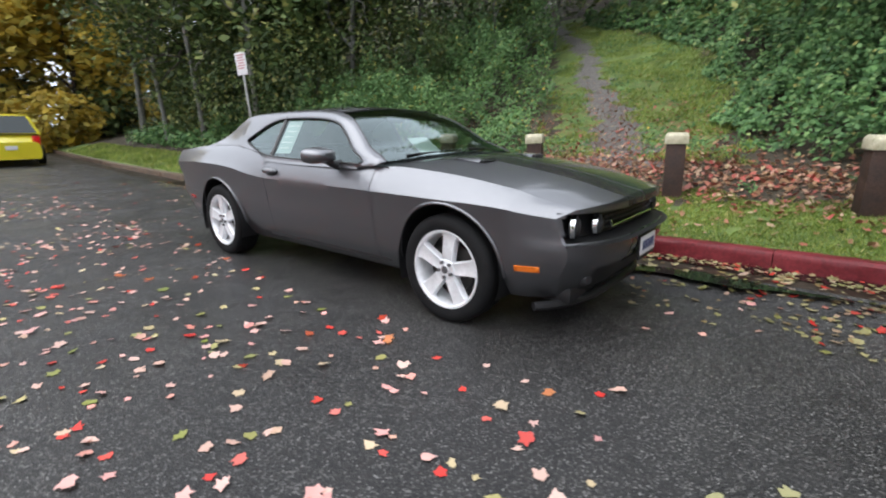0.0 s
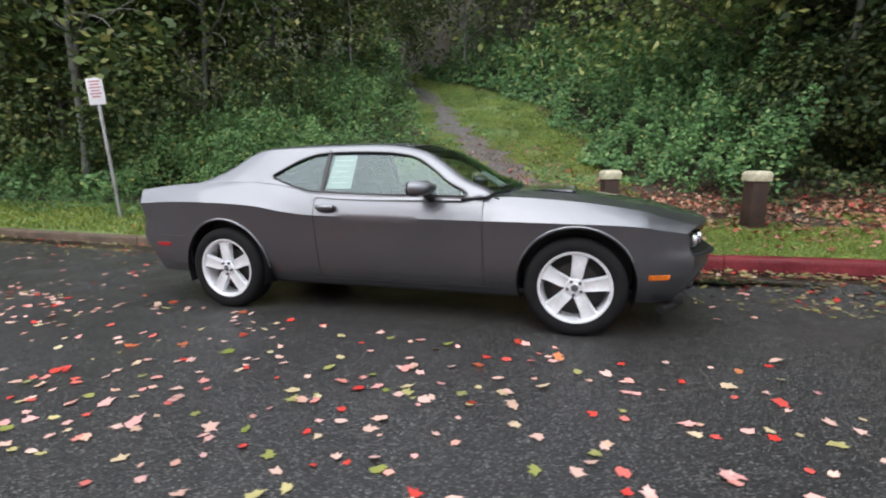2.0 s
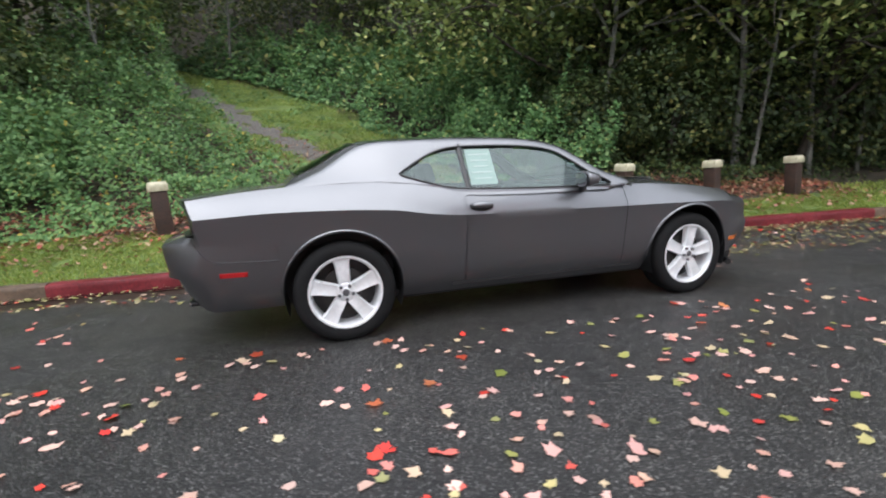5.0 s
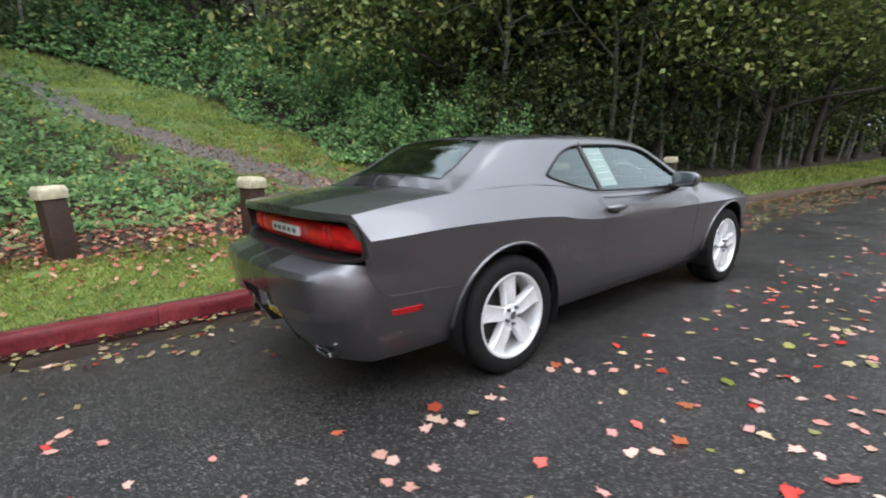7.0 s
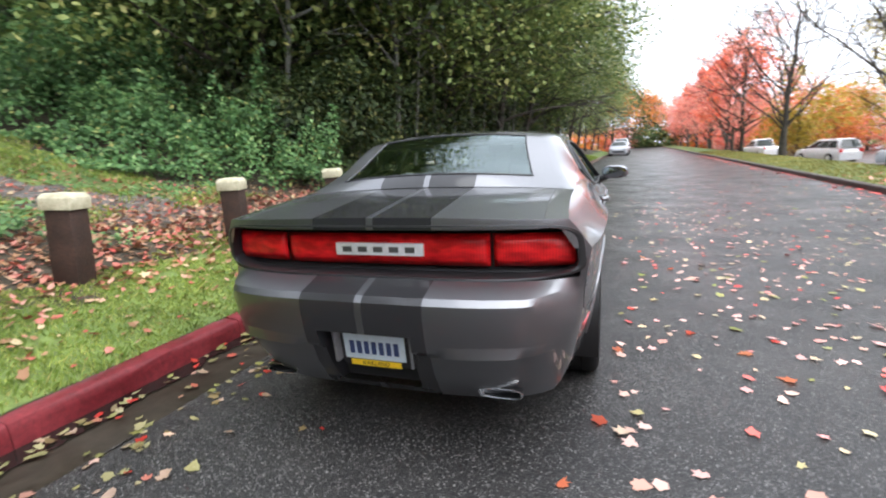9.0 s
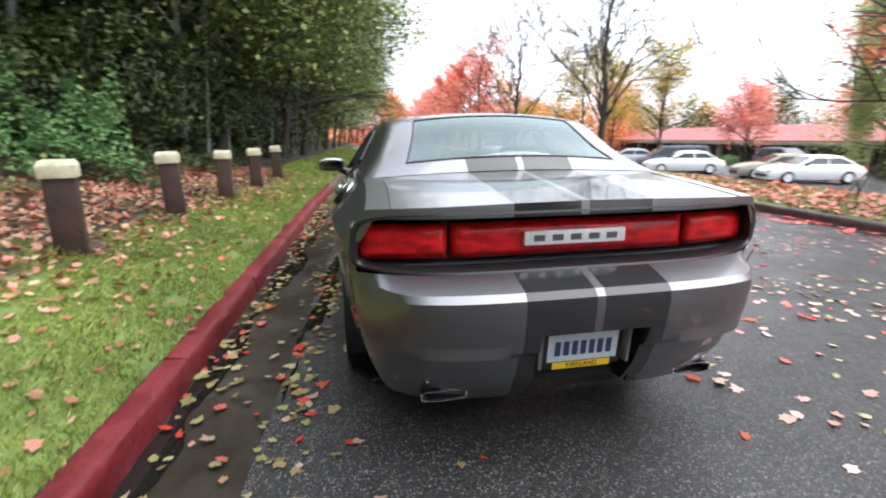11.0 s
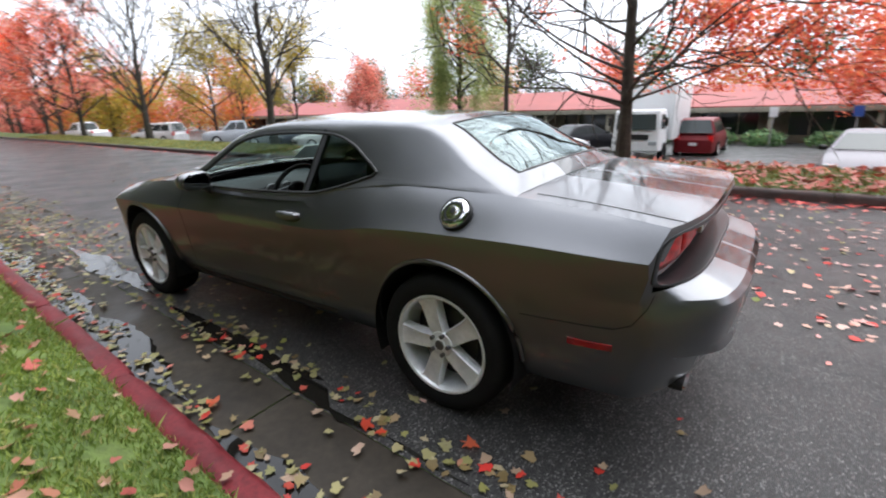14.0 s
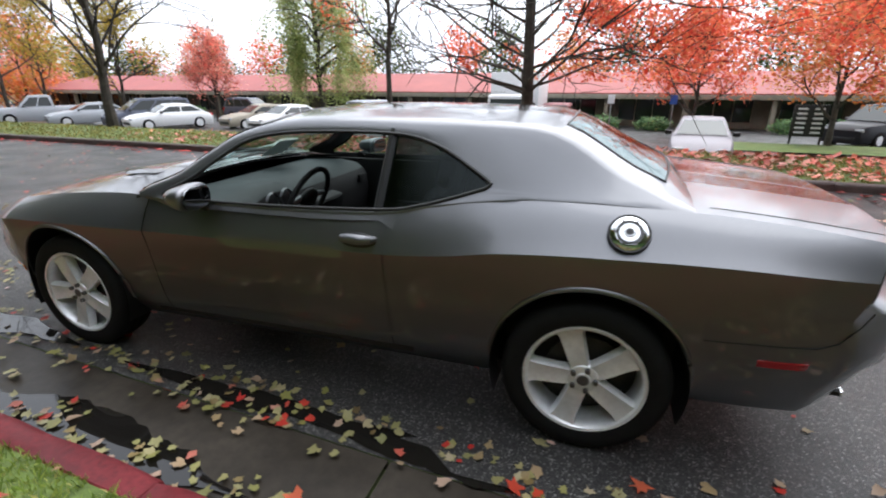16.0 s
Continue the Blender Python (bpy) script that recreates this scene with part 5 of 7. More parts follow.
def verge_z(s, d):
    e = -d - ROAD_W
    return (0.12 + 0.035 * e if e < 2.3 else 0.20 - (e - 2.3) * 0.72) + road_rise(s)


ss_v = np.concatenate([np.linspace(-60, -12, 10), np.linspace(-10, 40, 41), np.linspace(45, 160, 16)])
flip_up(grid_object("far_verge", ss_v, -ROAD_W - np.array([0.14, 0.6, 1.2, 1.8, 2.3, 2.6, 3.0, 3.5, 4.2]), verge_z, M_TURF, "grass verge strewn with red leaves across the road", "verge"))
flip_up(grid_object("car_park", np.linspace(-80, 140, 23), -ROAD_W - np.array([3.5, 8, 14, 20, 28, 60]), lot_z, M_ASPHALT, "wet asphalt car park below the road", "car park"))
flip_up(grid_object("ground", np.linspace(-1500, 1500, 7), np.linspace(-1500, 1500, 7), lambda s, d: -8.0, M_TURF, "distant grassy ground", "ground"))


def stone_mesh(length, w, mat, r, chips=0.004):
    """A cast kerb block: rounded front edge, its top a little uneven."""
    bm = bmesh.new()
    prof = [(-w / 2, -0.17), (-w / 2 + 0.004, 0.10), (-w / 2 + 0.010, 0.138), (-w / 2 + 0.022, 0.156), (-w / 2 + 0.040, 0.164), (w / 2 - 0.012, 0.168), (w / 2, 0.160), (w / 2, -0.17)]
    n = 13
    rows = []
    for i in range(n):
        x = -length / 2 + length * i / (n - 1)
        inset = 0.010 if i in (0, n - 1) else 0.0
        rows.append([bm.verts.new((x, y + (chips * r.normal() if 1 < k < 5 else 0) + (inset if k < 4 else 0), z - inset * (0.6 if 2 < k < 7 else 0) + (chips * 0.6 * r.normal() if 2 < k < 7 else 0))) for k, (y, z) in enumerate(prof)])
    for p, q in zip(rows, rows[1:]):
        for k in range(len(prof) - 1):
            bm.faces.new((p[k], q[k], q[k + 1], p[k + 1]))
    bm.faces.new(rows[0])
    bm.faces.new(rows[-1][::-1])
    bmesh.ops.recalc_face_normals(bm, faces=bm.faces)
    me = bpy.data.meshes.new("kerb_stone")
    bm.to_mesh(me)
    bm.free()
    finish(me, mat, True, 40)
    return me


def kerb_run(name, d_mid, w, mat_at, turn, base_z, label, s0=-60.0, s1=150.0, step=1.5):
    """Kerb stones end to end, each with a thin joint; mat_at gives the paint or bare concrete along the road."""
    base = tagged(new(name), label, "kerb", kind="structure")
    base.matrix_basis = ROAD
    shapes = {}
    for k, s in enumerate(np.arange(s0, s1, step)):
        mat = mat_at(s + step / 2)
        key = (mat.name, k % 3)
        if key not in shapes:
            shapes[key] = stone_mesh(step - 0.006, w, mat, rng)
        st = new("kerb_stone", shapes[key])
        st.parent = base
        slope = math.degrees(math.atan2(base_z(s + step) - base_z(s), step))
        st.matrix_basis = pose(s + step / 2, d_mid + 0.003 * rng.normal(), base_z(s + step / 2) - 0.034 + 0.002 * rng.normal(), 0, -slope, 0) @ pose(0, 0, 0, 0, 0, turn)
    return base


kerb_run("near_kerb", 0.075, 0.15, lambda s: M_REDKERB if -3.6 < s < 8.7 else M_OLDKERB, 0, lambda s: road_rise(s) + kerb_lift(s), "scuffed red-painted concrete kerb beside the gutter")
kerb_run("far_kerb", -ROAD_W - 0.08, 0.16, lambda s: M_DARKKERB, 180, road_rise, "dark damp kerb with red leaf drift", s1=110.0)

# gutter pan: cast slabs with dark joints between
gutter = tagged(new("gutter"), "damp brown concrete gutter strip beside the kerb", "gutter", kind="structure")
gutter.matrix_basis = ROAD
for g0 in np.concatenate([np.arange(-60, -8.1, 6.4), np.arange(-8.8, 14, 3.2), np.arange(13.6, 150, 9.6)]):
    g1 = g0 + (6.4 if g0 < -8.9 else 3.2 if g0 < 13.5 else 9.6)
    gs = np.linspace(g0 + 0.007, g1 - 0.007, 9)
    gd = [(-0.5, -0.06), (-0.499, -0.002), (-0.30, 0.0), (-0.12, 0.0), (0.02, 0.0)]
    gv = [(s, d + (0.008 * noise.noise(Vector((s * 4, 0, 8))) if d < -0.49 else 0), gutter_z(s, d) + dz) for s in gs for d, dz in gd]
    slab = raw("gutter_slab", gv, grid_faces(len(gs), len(gd)), M_CONCRETE, gutter, "", True, 40)
    flip_up(slab)


# standing water along the kerb
M_WATER = plain("dark_rainwater", (0.010, 0.009, 0.008), 0.03)


def puddle(s0, s1, mid, wide, z, seed):
    """A shallow strip of rainwater with wandering edges."""
    v, n = [], int((s1 - s0) * 45)
    for i in range(n):
        s = s0 + (s1 - s0) * i / (n - 1)
        taper = min(1.0, i / 30, (n - 1 - i) / 30)
        w = 0.5 * wide * taper * (0.8 + 0.7 * noise.noise(Vector((s * 1.1, seed, 0))) + 0.35 * noise.noise(Vector((s * 4, seed, 2))) + 0.15 * noise.noise(Vector((s * 13, seed, 7))))
        m = mid + 0.25 * wide * noise.noise(Vector((s * 1.9, seed, 5)))
        w = max(w, 0.003)
        v += [(s, min(m + w, -0.002), z + road_z(s, -0.5)), (s, m - w, z + road_z(s, -0.5))]
    ob = raw("puddle", v, grid_faces(n, 2), M_WATER, None, "", True, None)
    ob.matrix_basis = ROAD
    tagged(ob, "shallow dark puddle lying along the kerb", "puddle", kind="structure")
    flip_up(ob)


puddle(1.2, 6.4, -0.12, 0.30, -0.012, 1.0)
puddle(-4.2, 1.0, -0.075, 0.19, -0.014, 5.0)
puddle(7.2, 11.0, -0.12, 0.24, -0.012, 9.0)
puddle(-2.4, 2.6, -0.60, 0.17, 0.0025, 13.0)
puddle(2.9, 5.2, -0.62, 0.22, 0.0025, 17.0)


def bollard(s, k):
    d = 1.40 - 0.022 * (s + 2)
    th = thing("bollard", "squat dark timber bollard with a cream-painted cap on the verge", "bollard", ROAD @ pose(s, d, bank_z(s, d) - 0.06, 1.2 * rng.normal(), 1.6 * rng.normal(), 18 + 4 * rng.normal()), "verge bollards")
    bm = bmesh.new()
    add_box(bm, (0.205, 0.205, 0.66), (0, 0, 0.33), 0.014)
    part("post", bm, M_TIMBER, th, "dark stained timber post")
    bm = bmesh.new()
    add_box(bm, (0.242, 0.242, 0.095), (0, 0, 0.700), 0.006)
    add_box(bm, (0.238, 0.238, 0.034), (0, 0, 0.763), 0.004, taper=(0.84, 0.84))
    part("cap", bm, M_CAP, th, "weathered cream-painted cap")


for k, s in enumerate((-2.15, -0.33, 1.38, 3.27, 5.02, 6.82, 8.60)):
    bollard(s, k)

# parking sign
sign = thing("parking_sign", "small white parking sign with red lettering on a steel post", "sign", ROAD @ pose(-5.8, 0.75, 0.0, 2.0, -2.5, 14))
bm = bmesh.new()
add_box(bm, (0.055, 0.035, 3.0), (0, 0, 1.5), 0.004)
part("post", bm, M_GALV, sign, "galvanised steel post")
bm = bmesh.new()
add_box(bm, (0.34, 0.006, 0.48), (0, -0.024, 2.72), 0.0025)
face = part("sign_plate", bm, M_SIGNWHITE, sign, "white sign plate")
bars(face, [((0, -0.0285, 2.90 - 0.055 * k), (0.12 - 0.03 * (k % 2), 0, 0), (0, 0, 0.013)) for k in range(6)], M_SIGNRED, "printed_bar")

# ---------------------------------------------------------------- plants and leaves
def mesh_from_arrays(name, co, quads, mat):
    """A mesh of many four-cornered leaves, made in one go."""
    me = bpy.data.meshes.new(name)
    n = len(quads)
    me.vertices.add(len(co))
    me.vertices.foreach_set("co", np.asarray(co, np.float32).ravel())
    me.loops.add(n * 4)
    me.loops.foreach_set("vertex_index", np.asarray(quads, np.int32).ravel())
    me.polygons.add(n)
    me.polygons.foreach_set("loop_start", np.arange(n, dtype=np.int32) * 4)
    me.polygons.foreach_set("loop_total", np.full(n, 4, np.int32))
    me.materials.append(mat)
    me.update(calc_edges=True)
    return me


def unit(v):
    return v / np.maximum(np.linalg.norm(v, axis=1, keepdims=True), 1e-6)


def leaf_mesh(name, pts, up, size, mat, r, ratio=0.62, fold=0.18):
    """Folded diamond leaves at the points, their faces turned roughly along up."""
    n = len(pts)
    size = np.broadcast_to(size, (n,))[:, None] * r.uniform(0.65, 1.25, (n, 1))
    nrm = unit(up + 0.55 * r.normal(size=(n, 3)))
    t = unit(np.cross(nrm, r.normal(size=(n, 3))))
    b = np.cross(nrm, t)
    tip, base = pts + t * size * 0.5, pts - t * size * 0.5
    mid = pts - t * size * 0.08 - nrm * size * fold
    side = b * size * ratio * 0.5
    co = np.stack([base, mid + side + nrm * size * fold, tip, mid - side + nrm * size * fold], 1).reshape(-1, 3)
    return mesh_from_arrays(name, co, np.arange(4 * n).reshape(n, 4), mat)


def noise_field(p, scale, seed=0.0):
    return np.array([noise.noise(Vector((q[0] * scale + seed, q[1] * scale, (q[2] if len(q) > 2 else 0) * scale))) for q in p])


def plant_stuff(name, me, label, cat):
    ob = new(name, me)
    ob.matrix_basis = ROAD
    return tagged(ob, label, cat, kind="stuff")


def cover(name, n, s_range, d_range, height, keep, size, mat, label, cat, r, depth=0.35, puff=1.5):
    """Low plants over the hillside: leaves near the top of a lumpy layer of the given height."""
    s = r.uniform(*s_range, n)
    u = r.uniform(0, 1, n) ** 1.25
    d = d_range[0] + (d_range[1] - d_range[0]) * u
    ok = keep(s, d)
    s, d = s[ok], d[ok]
    h = height(s, d)
    sd = np.stack([s, d], 1)
    lump = noise_field(sd, 0.7, 3.0) * 0.9 + noise_field(sd, 1.7, 6.0) * 0.7 + noise_field(sd, 3.6, 9.0) * 0.4
    gap = (lump > -0.20) | (r.uniform(0, 1, len(s)) < 0.3)
    s, d, h, lump = s[gap], d[gap], h[gap], lump[gap]
    top = np.maximum(h * (1 + puff * lump), 0.06)
    z = np.array([bank_z(a, c) for a, c in zip(s, d)])
    z = z + np.maximum(0.02, top - np.abs(r.normal(0, 1, len(s))) * depth * np.maximum(h, 0.12))
    pts = np.stack([s, d - 0.25 * h + 0.05 * r.normal(size=len(s)), z], 1)
    up = np.tile(np.array([0.0, -0.55, 1.0]), (len(s), 1))
    sz = size * (0.8 + 0.05 * d)
    return plant_stuff(name, leaf_mesh(name, pts, up, sz, mat, r), label, cat)


r_pl = np.random.default_rng(21)


def left_h(s, d):
    return np.clip((d - 1.9) * 0.16, 0.05, 0.38) + np.clip(d - 6.0, 0, 3.5) * 0.12 + np.clip(-s - 2.4, 0, 2.0) * np.clip(d - 1.6, 0, 1.0) * 0.40


def left_keep(s, d):
    p = path_s(d)
    edge = np.interp(s, [-14, -4.5, -3.0, -1.0, 0.5, 1.5], [1.0, 1.25, 1.8, 2.2, 3.1, 4.6])
    return (s < p - np.interp(d, [2.5, 4.8, 8.4, 11.0, 14.0], [1.5, 2.0, 1.7, 1.3, 1.1]) - 0.35 * np.sin(d * 1.7 + s)) & (d > edge + 0.25 * np.sin(s * 2.3))


cover("bramble_bank", 120000, (-12.0, 1.0), (1.0, 15.0), left_h, left_keep, 0.088, M_BRAMBLE, "dense bramble and ivy bank with a few yellow leaves", "brambles", r_pl)


def right_h(s, d):
    w = s - path_s(d) - right_edge(s, d)
    return np.clip(0.10 + 0.36 * w, 0.07, 0.8) * np.clip((d - 1.8) * 0.5, 0.25, 1.0) + np.clip(s - 5.0, 0, 3.0) * np.clip((d - 2.6) * 0.4, 0, 1) * 0.25


def right_keep(s, d):
    p = path_s(d)
    edge = np.interp(s, [2.0, 3.2, 4.5, 6.0, 9.0, 14.0], [5.2, 3.9, 3.1, 2.7, 2.2, 1.7])
    return (s - 0.35 * d < 4.6 + 0.5 * np.sin(d * 2.3)) & (s > p + right_edge(s, d) + 0.3 * np.sin(d * 1.9)) & (d > edge + 0.3 * np.sin(s * 1.9))


cover("ivy_bank", 230000, (-6.5, 10.5), (1.6, 17.0), right_h, right_keep, 0.098, M_IVY, "glossy dark ivy and bramble heaped over the slope", "ivy", r_pl, 0.26, 2.1)
# ivy below the trees, its shade put into the leaf colour
cover("wood_edge_cover", 15000, (4.6, 17.0), (1.9, 6.0), lambda s, d: np.clip(0.10 + 0.16 * (d - 1.9), 0.1, 0.6), lambda s, d: (s - 0.35 * d > 4.0) & (d > 2.3 + 0.25 * np.sin(s * 2.1)), 0.10, M_SHADEDLEAF, "low ivy at the foot of the wood, shade painted into its leaves", "ivy", r_pl)
# low weeds and creeping ivy among the litter and along the trail's edges
cover("trailside_weeds", 26000, (-4.0, 6.0), (1.5, 14.0), lambda s, d: np.full(len(s), 0.05), lambda s, d: (np.abs(s - path_s(d)) > 0.45) & (s - path_s(d) > -2.3) & (s - path_s(d) < right_edge(s, d) + 0.4) & (noise_field(np.stack([s, d], 1), 0.9, 12.0) > np.where(d < 3.2, 0.22, 0.0)), 0.062, M_BRAMBLE, "patches of low weeds and creeping ivy beside the trail", "weeds", r_pl)
cover("far_undergrowth", 46000, (-22.0, 40.0), (6.0, 34.0), lambda s, d: np.full(len(s), 1.2), lambda s, d: ((s < -11) | (s > 9) | (d > 14.2)), 0.15, M_WOODLEAF, "dark undergrowth beneath the trees", "undergrowth", r_pl)


def shrub(s, d, z, radii, n, size, mat, label, r, name="shrub", inner=0.45):
    """A bush: stems from the ground and leaves thick near an uneven outer surface."""
    th = thing(name, label, "shrub", ROAD @ pose(s, d, z))
    for k in range(4):
        bm = bmesh.new()
        a = r.uniform(0, 6.28)
        top = (radii[0] * 0.5 * math.cos(a), radii[1] * 0.5 * math.sin(a), radii[2] * r.uniform(0.9, 1.5))
        tube(bm, [(0.08 * math.cos(a), 0.08 * math.sin(a), -0.1), (top[0] * 0.5, top[1] * 0.5, top[2] * 0.55), top], [0.035, 0.022, 0.008], 5)
        part("stem", bm, M_BARK, th, "brown stem")
    v = unit(r.normal(size=(n, 3)))
    lump = 1 + 0.45 * noise_field(v * 1.0, 2.1, s) + 0.22 * noise_field(v, 5.3, d)
    rad = lump * (1 - inner * r.uniform(0, 1, n) ** 2)
    pts = v * rad[:, None] * np.array(radii)
    pts[:, 2] += radii[2] * 0.95
    ok = pts[:, 2] > 0.02
    pts, v = pts[ok], v[ok]
    me = leaf_mesh("foliage", pts, v * 0.7 + np.array([0, 0, 0.6]), size * 1.3, mat, r)
    ob = new("foliage", me)
    ob.parent = th
    return th


r_sh = np.random.default_rng(5)
# shrubs nearest the wood's foot take the leaf colour with shade painted in
for s, d, rs, n, sz, mat in ((6.5, 4.7, (1.3, 1.2, 1.2), 5200, 0.085, M_SHADEDLEAF), (8.9, 9.2, (2.1, 2.0, 2.4), 5000, 0.12, M_SHADEDLEAF), (7.2, 11.6, (2.0, 2.0, 2.4), 4600, 0.12, M_SHADEDLEAF), (10.8, 8.4, (2.2, 2.0, 2.8), 4600, 0.13, M_SHADEDLEAF), (8.0, 4.0, (1.4, 1.3, 1.6), 5600, 0.09, M_SHADEDLEAF), (7.6, 6.8, (1.7, 1.6, 2.1), 5600, 0.10, M_SHADEDLEAF), (9.9, 3.7, (1.5, 1.4, 1.9), 5600, 0.09, M_SHADEDLEAF),
                             (11.9, 3.3, (1.6, 1.4, 1.7), 5200, 0.10, M_SHADEDLEAF), (10.6, 6.0, (1.9, 1.8, 2.4), 5600, 0.11, M_SHADEDLEAF), (14.4, 3.4, (1.8, 1.6, 2.0), 5000, 0.11, M_SHADEDLEAF), (17.5, 3.2, (2.0, 1.7, 2.2), 5000, 0.12, M_SHADEDLEAF),
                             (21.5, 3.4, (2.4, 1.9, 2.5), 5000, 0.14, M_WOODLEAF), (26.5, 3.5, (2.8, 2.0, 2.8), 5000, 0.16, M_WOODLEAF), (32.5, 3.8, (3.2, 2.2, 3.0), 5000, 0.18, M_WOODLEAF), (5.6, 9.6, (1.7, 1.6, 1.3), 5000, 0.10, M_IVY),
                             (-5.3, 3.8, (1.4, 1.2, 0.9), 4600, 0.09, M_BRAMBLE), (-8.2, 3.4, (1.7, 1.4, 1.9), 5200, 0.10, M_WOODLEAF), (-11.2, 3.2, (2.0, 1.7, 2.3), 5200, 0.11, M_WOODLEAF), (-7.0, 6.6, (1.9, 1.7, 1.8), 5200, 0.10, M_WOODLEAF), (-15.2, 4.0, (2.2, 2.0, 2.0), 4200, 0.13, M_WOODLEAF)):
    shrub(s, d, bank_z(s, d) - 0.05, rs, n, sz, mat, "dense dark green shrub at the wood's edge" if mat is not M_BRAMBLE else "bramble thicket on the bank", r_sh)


def branch_tree(r, height, r0, spread, fork, n_limb, droop=0.0, twigs=3, lean=(0.0, 0.0), levels=3, rise=0.9, flat=1.0, slim=1.0):
    """Limbs of a tree as tubes, and the points along its twigs where leaves may sit."""
    bm = bmesh.new()
    tips = []
    trunk = []
    steps = 8
    for k in range(steps + 1):
        t = k / steps
        trunk.append(Vector((lean[0] * height * t + 0.03 * height * r.normal() * t * 0.5, lean[1] * height * t + 0.03 * height * r.normal() * t * 0.5, height * t)))
    radii = [r0 * (1.25 if k == 0 else 1.0) * (1 - 0.88 * k / steps) + 0.008 for k in range(steps + 1)]
    tube(bm, trunk, radii, 9)

    def along(path, t):
        x = t * (len(path) - 1)
        i = min(int(x), len(path) - 2)
        return path[i].lerp(path[i + 1], x - i)

    def limb(p, direction, length, rad, level):
        path = [p]
        d = direction.normalized()
        m = 6
        for k in range(m):
            d = (d + Vector(r.normal(size=3)) * 0.13 + Vector((0, 0, (0.10 * rise if level < 2 else 0.03) - droop * (0.1 + 0.16 * level)))).normalized()
            path.append(path[-1] + d * length / m)
        tube(bm, path, [rad * (1 - 0.85 * k / m) + 0.003 for k in range(m + 1)], 6 if level < 2 else 4, cap=False)
        if level >= levels:
            tips.extend(path[2:])
            return
        if level >= 2:
            tips.extend(path[3:])
        for k in range(twigs + (2 if level == 1 else 0)):
            t = r.uniform(0.3, 1.0)
            q = along(path, t)
            side = Vector(r.normal(size=3)).cross(d).normalized()
            limb(q, d * 0.75 + side * 0.75, length * r.uniform(0.4, 0.62), rad * (1 - 0.7 * t) * 0.6 + 0.003, level + 1)

    for k in range(n_limb):
        t = fork + (0.97 - fork) * (k / max(1, n_limb - 1)) ** (0.9 if flat == 1.0 else 1.7)
        a = 2.4 * k + r.uniform(-0.4, 0.4)
        up = (r.uniform(0.35, 0.75) + 0.6 * t) * flat
        limb(along(trunk, t), Vector((math.cos(a), math.sin(a), up)), spread * (1.15 - 0.55 * t) * r.uniform(0.8, 1.15), r0 * (1 - 0.75 * t) * (0.62 if flat == 1.0 else 0.42) * slim + 0.006, 1)
    return bm, np.array([tuple(p) for p in tips])


def make_tree(name, label, bm, tips, n, size, mat, r, bark, m, keep=None, jitter=0.25, hang=0.0):
    th = thing(name, label, "tree", m)
    part("trunk", bm, bark, th, "trunk and branches")
    if n:
        idx = r.integers(0, len(tips), n)
        pts = tips[idx] + r.normal(size=(n, 3)) * jitter
        pts[:, 2] -= np.abs(r.normal(size=n)) * hang
        if keep is not None:
            pts = pts[keep(pts)]
        ob = new("crown", leaf_mesh("crown", pts, np.tile([0.0, 0.0, 1.0], (len(pts), 1)), size, mat, r))
        ob.parent = th
    return th


r_w = np.random.default_rng(12)
wood_base = []
for k in range(4):
    bm, tips = branch_tree(r_w, 10.0 + k * 0.8, 0.075 + 0.012 * k, 2.9, 0.24, 15, droop=0.25, twigs=2, lean=(0.04 * (k - 1.5), -0.05), levels=2)
    wood_base.append(make_tree("alder_tree", "tall alder with a slim pale trunk and thin dark green crown", bm, tips, 6000, 0.215, M_WOODLEAF, r_w, M_PALEBARK, ROAD @ pose(9.5 + 3.2 * k, 3.4 + 0.9 * (k % 2), 0.5), jitter=0.5, hang=0.45))
    tagged(wood_base[-1], group="wood edge trees")
spots = [(7.2, 5.4), (11.2, 5.2), (13.2, 6.6), (16.0, 5.0), (18.2, 6.8), (21.5, 4.6), (24.5, 5.6), (28.0, 4.6), (32.0, 5.4), (37.0, 5.0), (43.0, 5.2), (50.0, 5.5), (58.0, 5.5), (8.8, 8.6), (12.0, 10.5), (5.6, 12.5), (-3.2, 15.2), (-0.8, 17.4), (1.2, 18.6), (3.4, 17.0), (-5.4, 13.4), (-1.8, 20.5), (2.4, 21.2), (5.0, 19.6), (7.0, 15.2), (-7.0, 16.5), (0.4, 23.0), (4.2, 23.4),
         (-5.6, 9.8), (-8.6, 9.0), (-8.3, 5.4), (-10.6, 6.8), (-12.5, 4.2), (-14.5, 8.0), (-17.5, 6.2), (-22.0, 6.0), 
         (-9.5, 2.6), (-13.0, 2.4), (-17.5, 2.6), (-22.0, 3.0),]
for k, (s, d) in enumerate(spots):
    base = wood_base[k % 4]
    sc = r_w.uniform(0.85, 1.25) * (0.62 if d > 9 and -9 < s < 9.5 else 1.0)
    o = copy_thing(base, ROAD @ pose(s, d, bank_z(s, d) - 0.08, 3 * r_w.normal(), 3 * r_w.normal(), r_w.uniform(0, 360)))
    o.matrix_basis = o.matrix_basis @ Matrix.Scale(sc, 4)

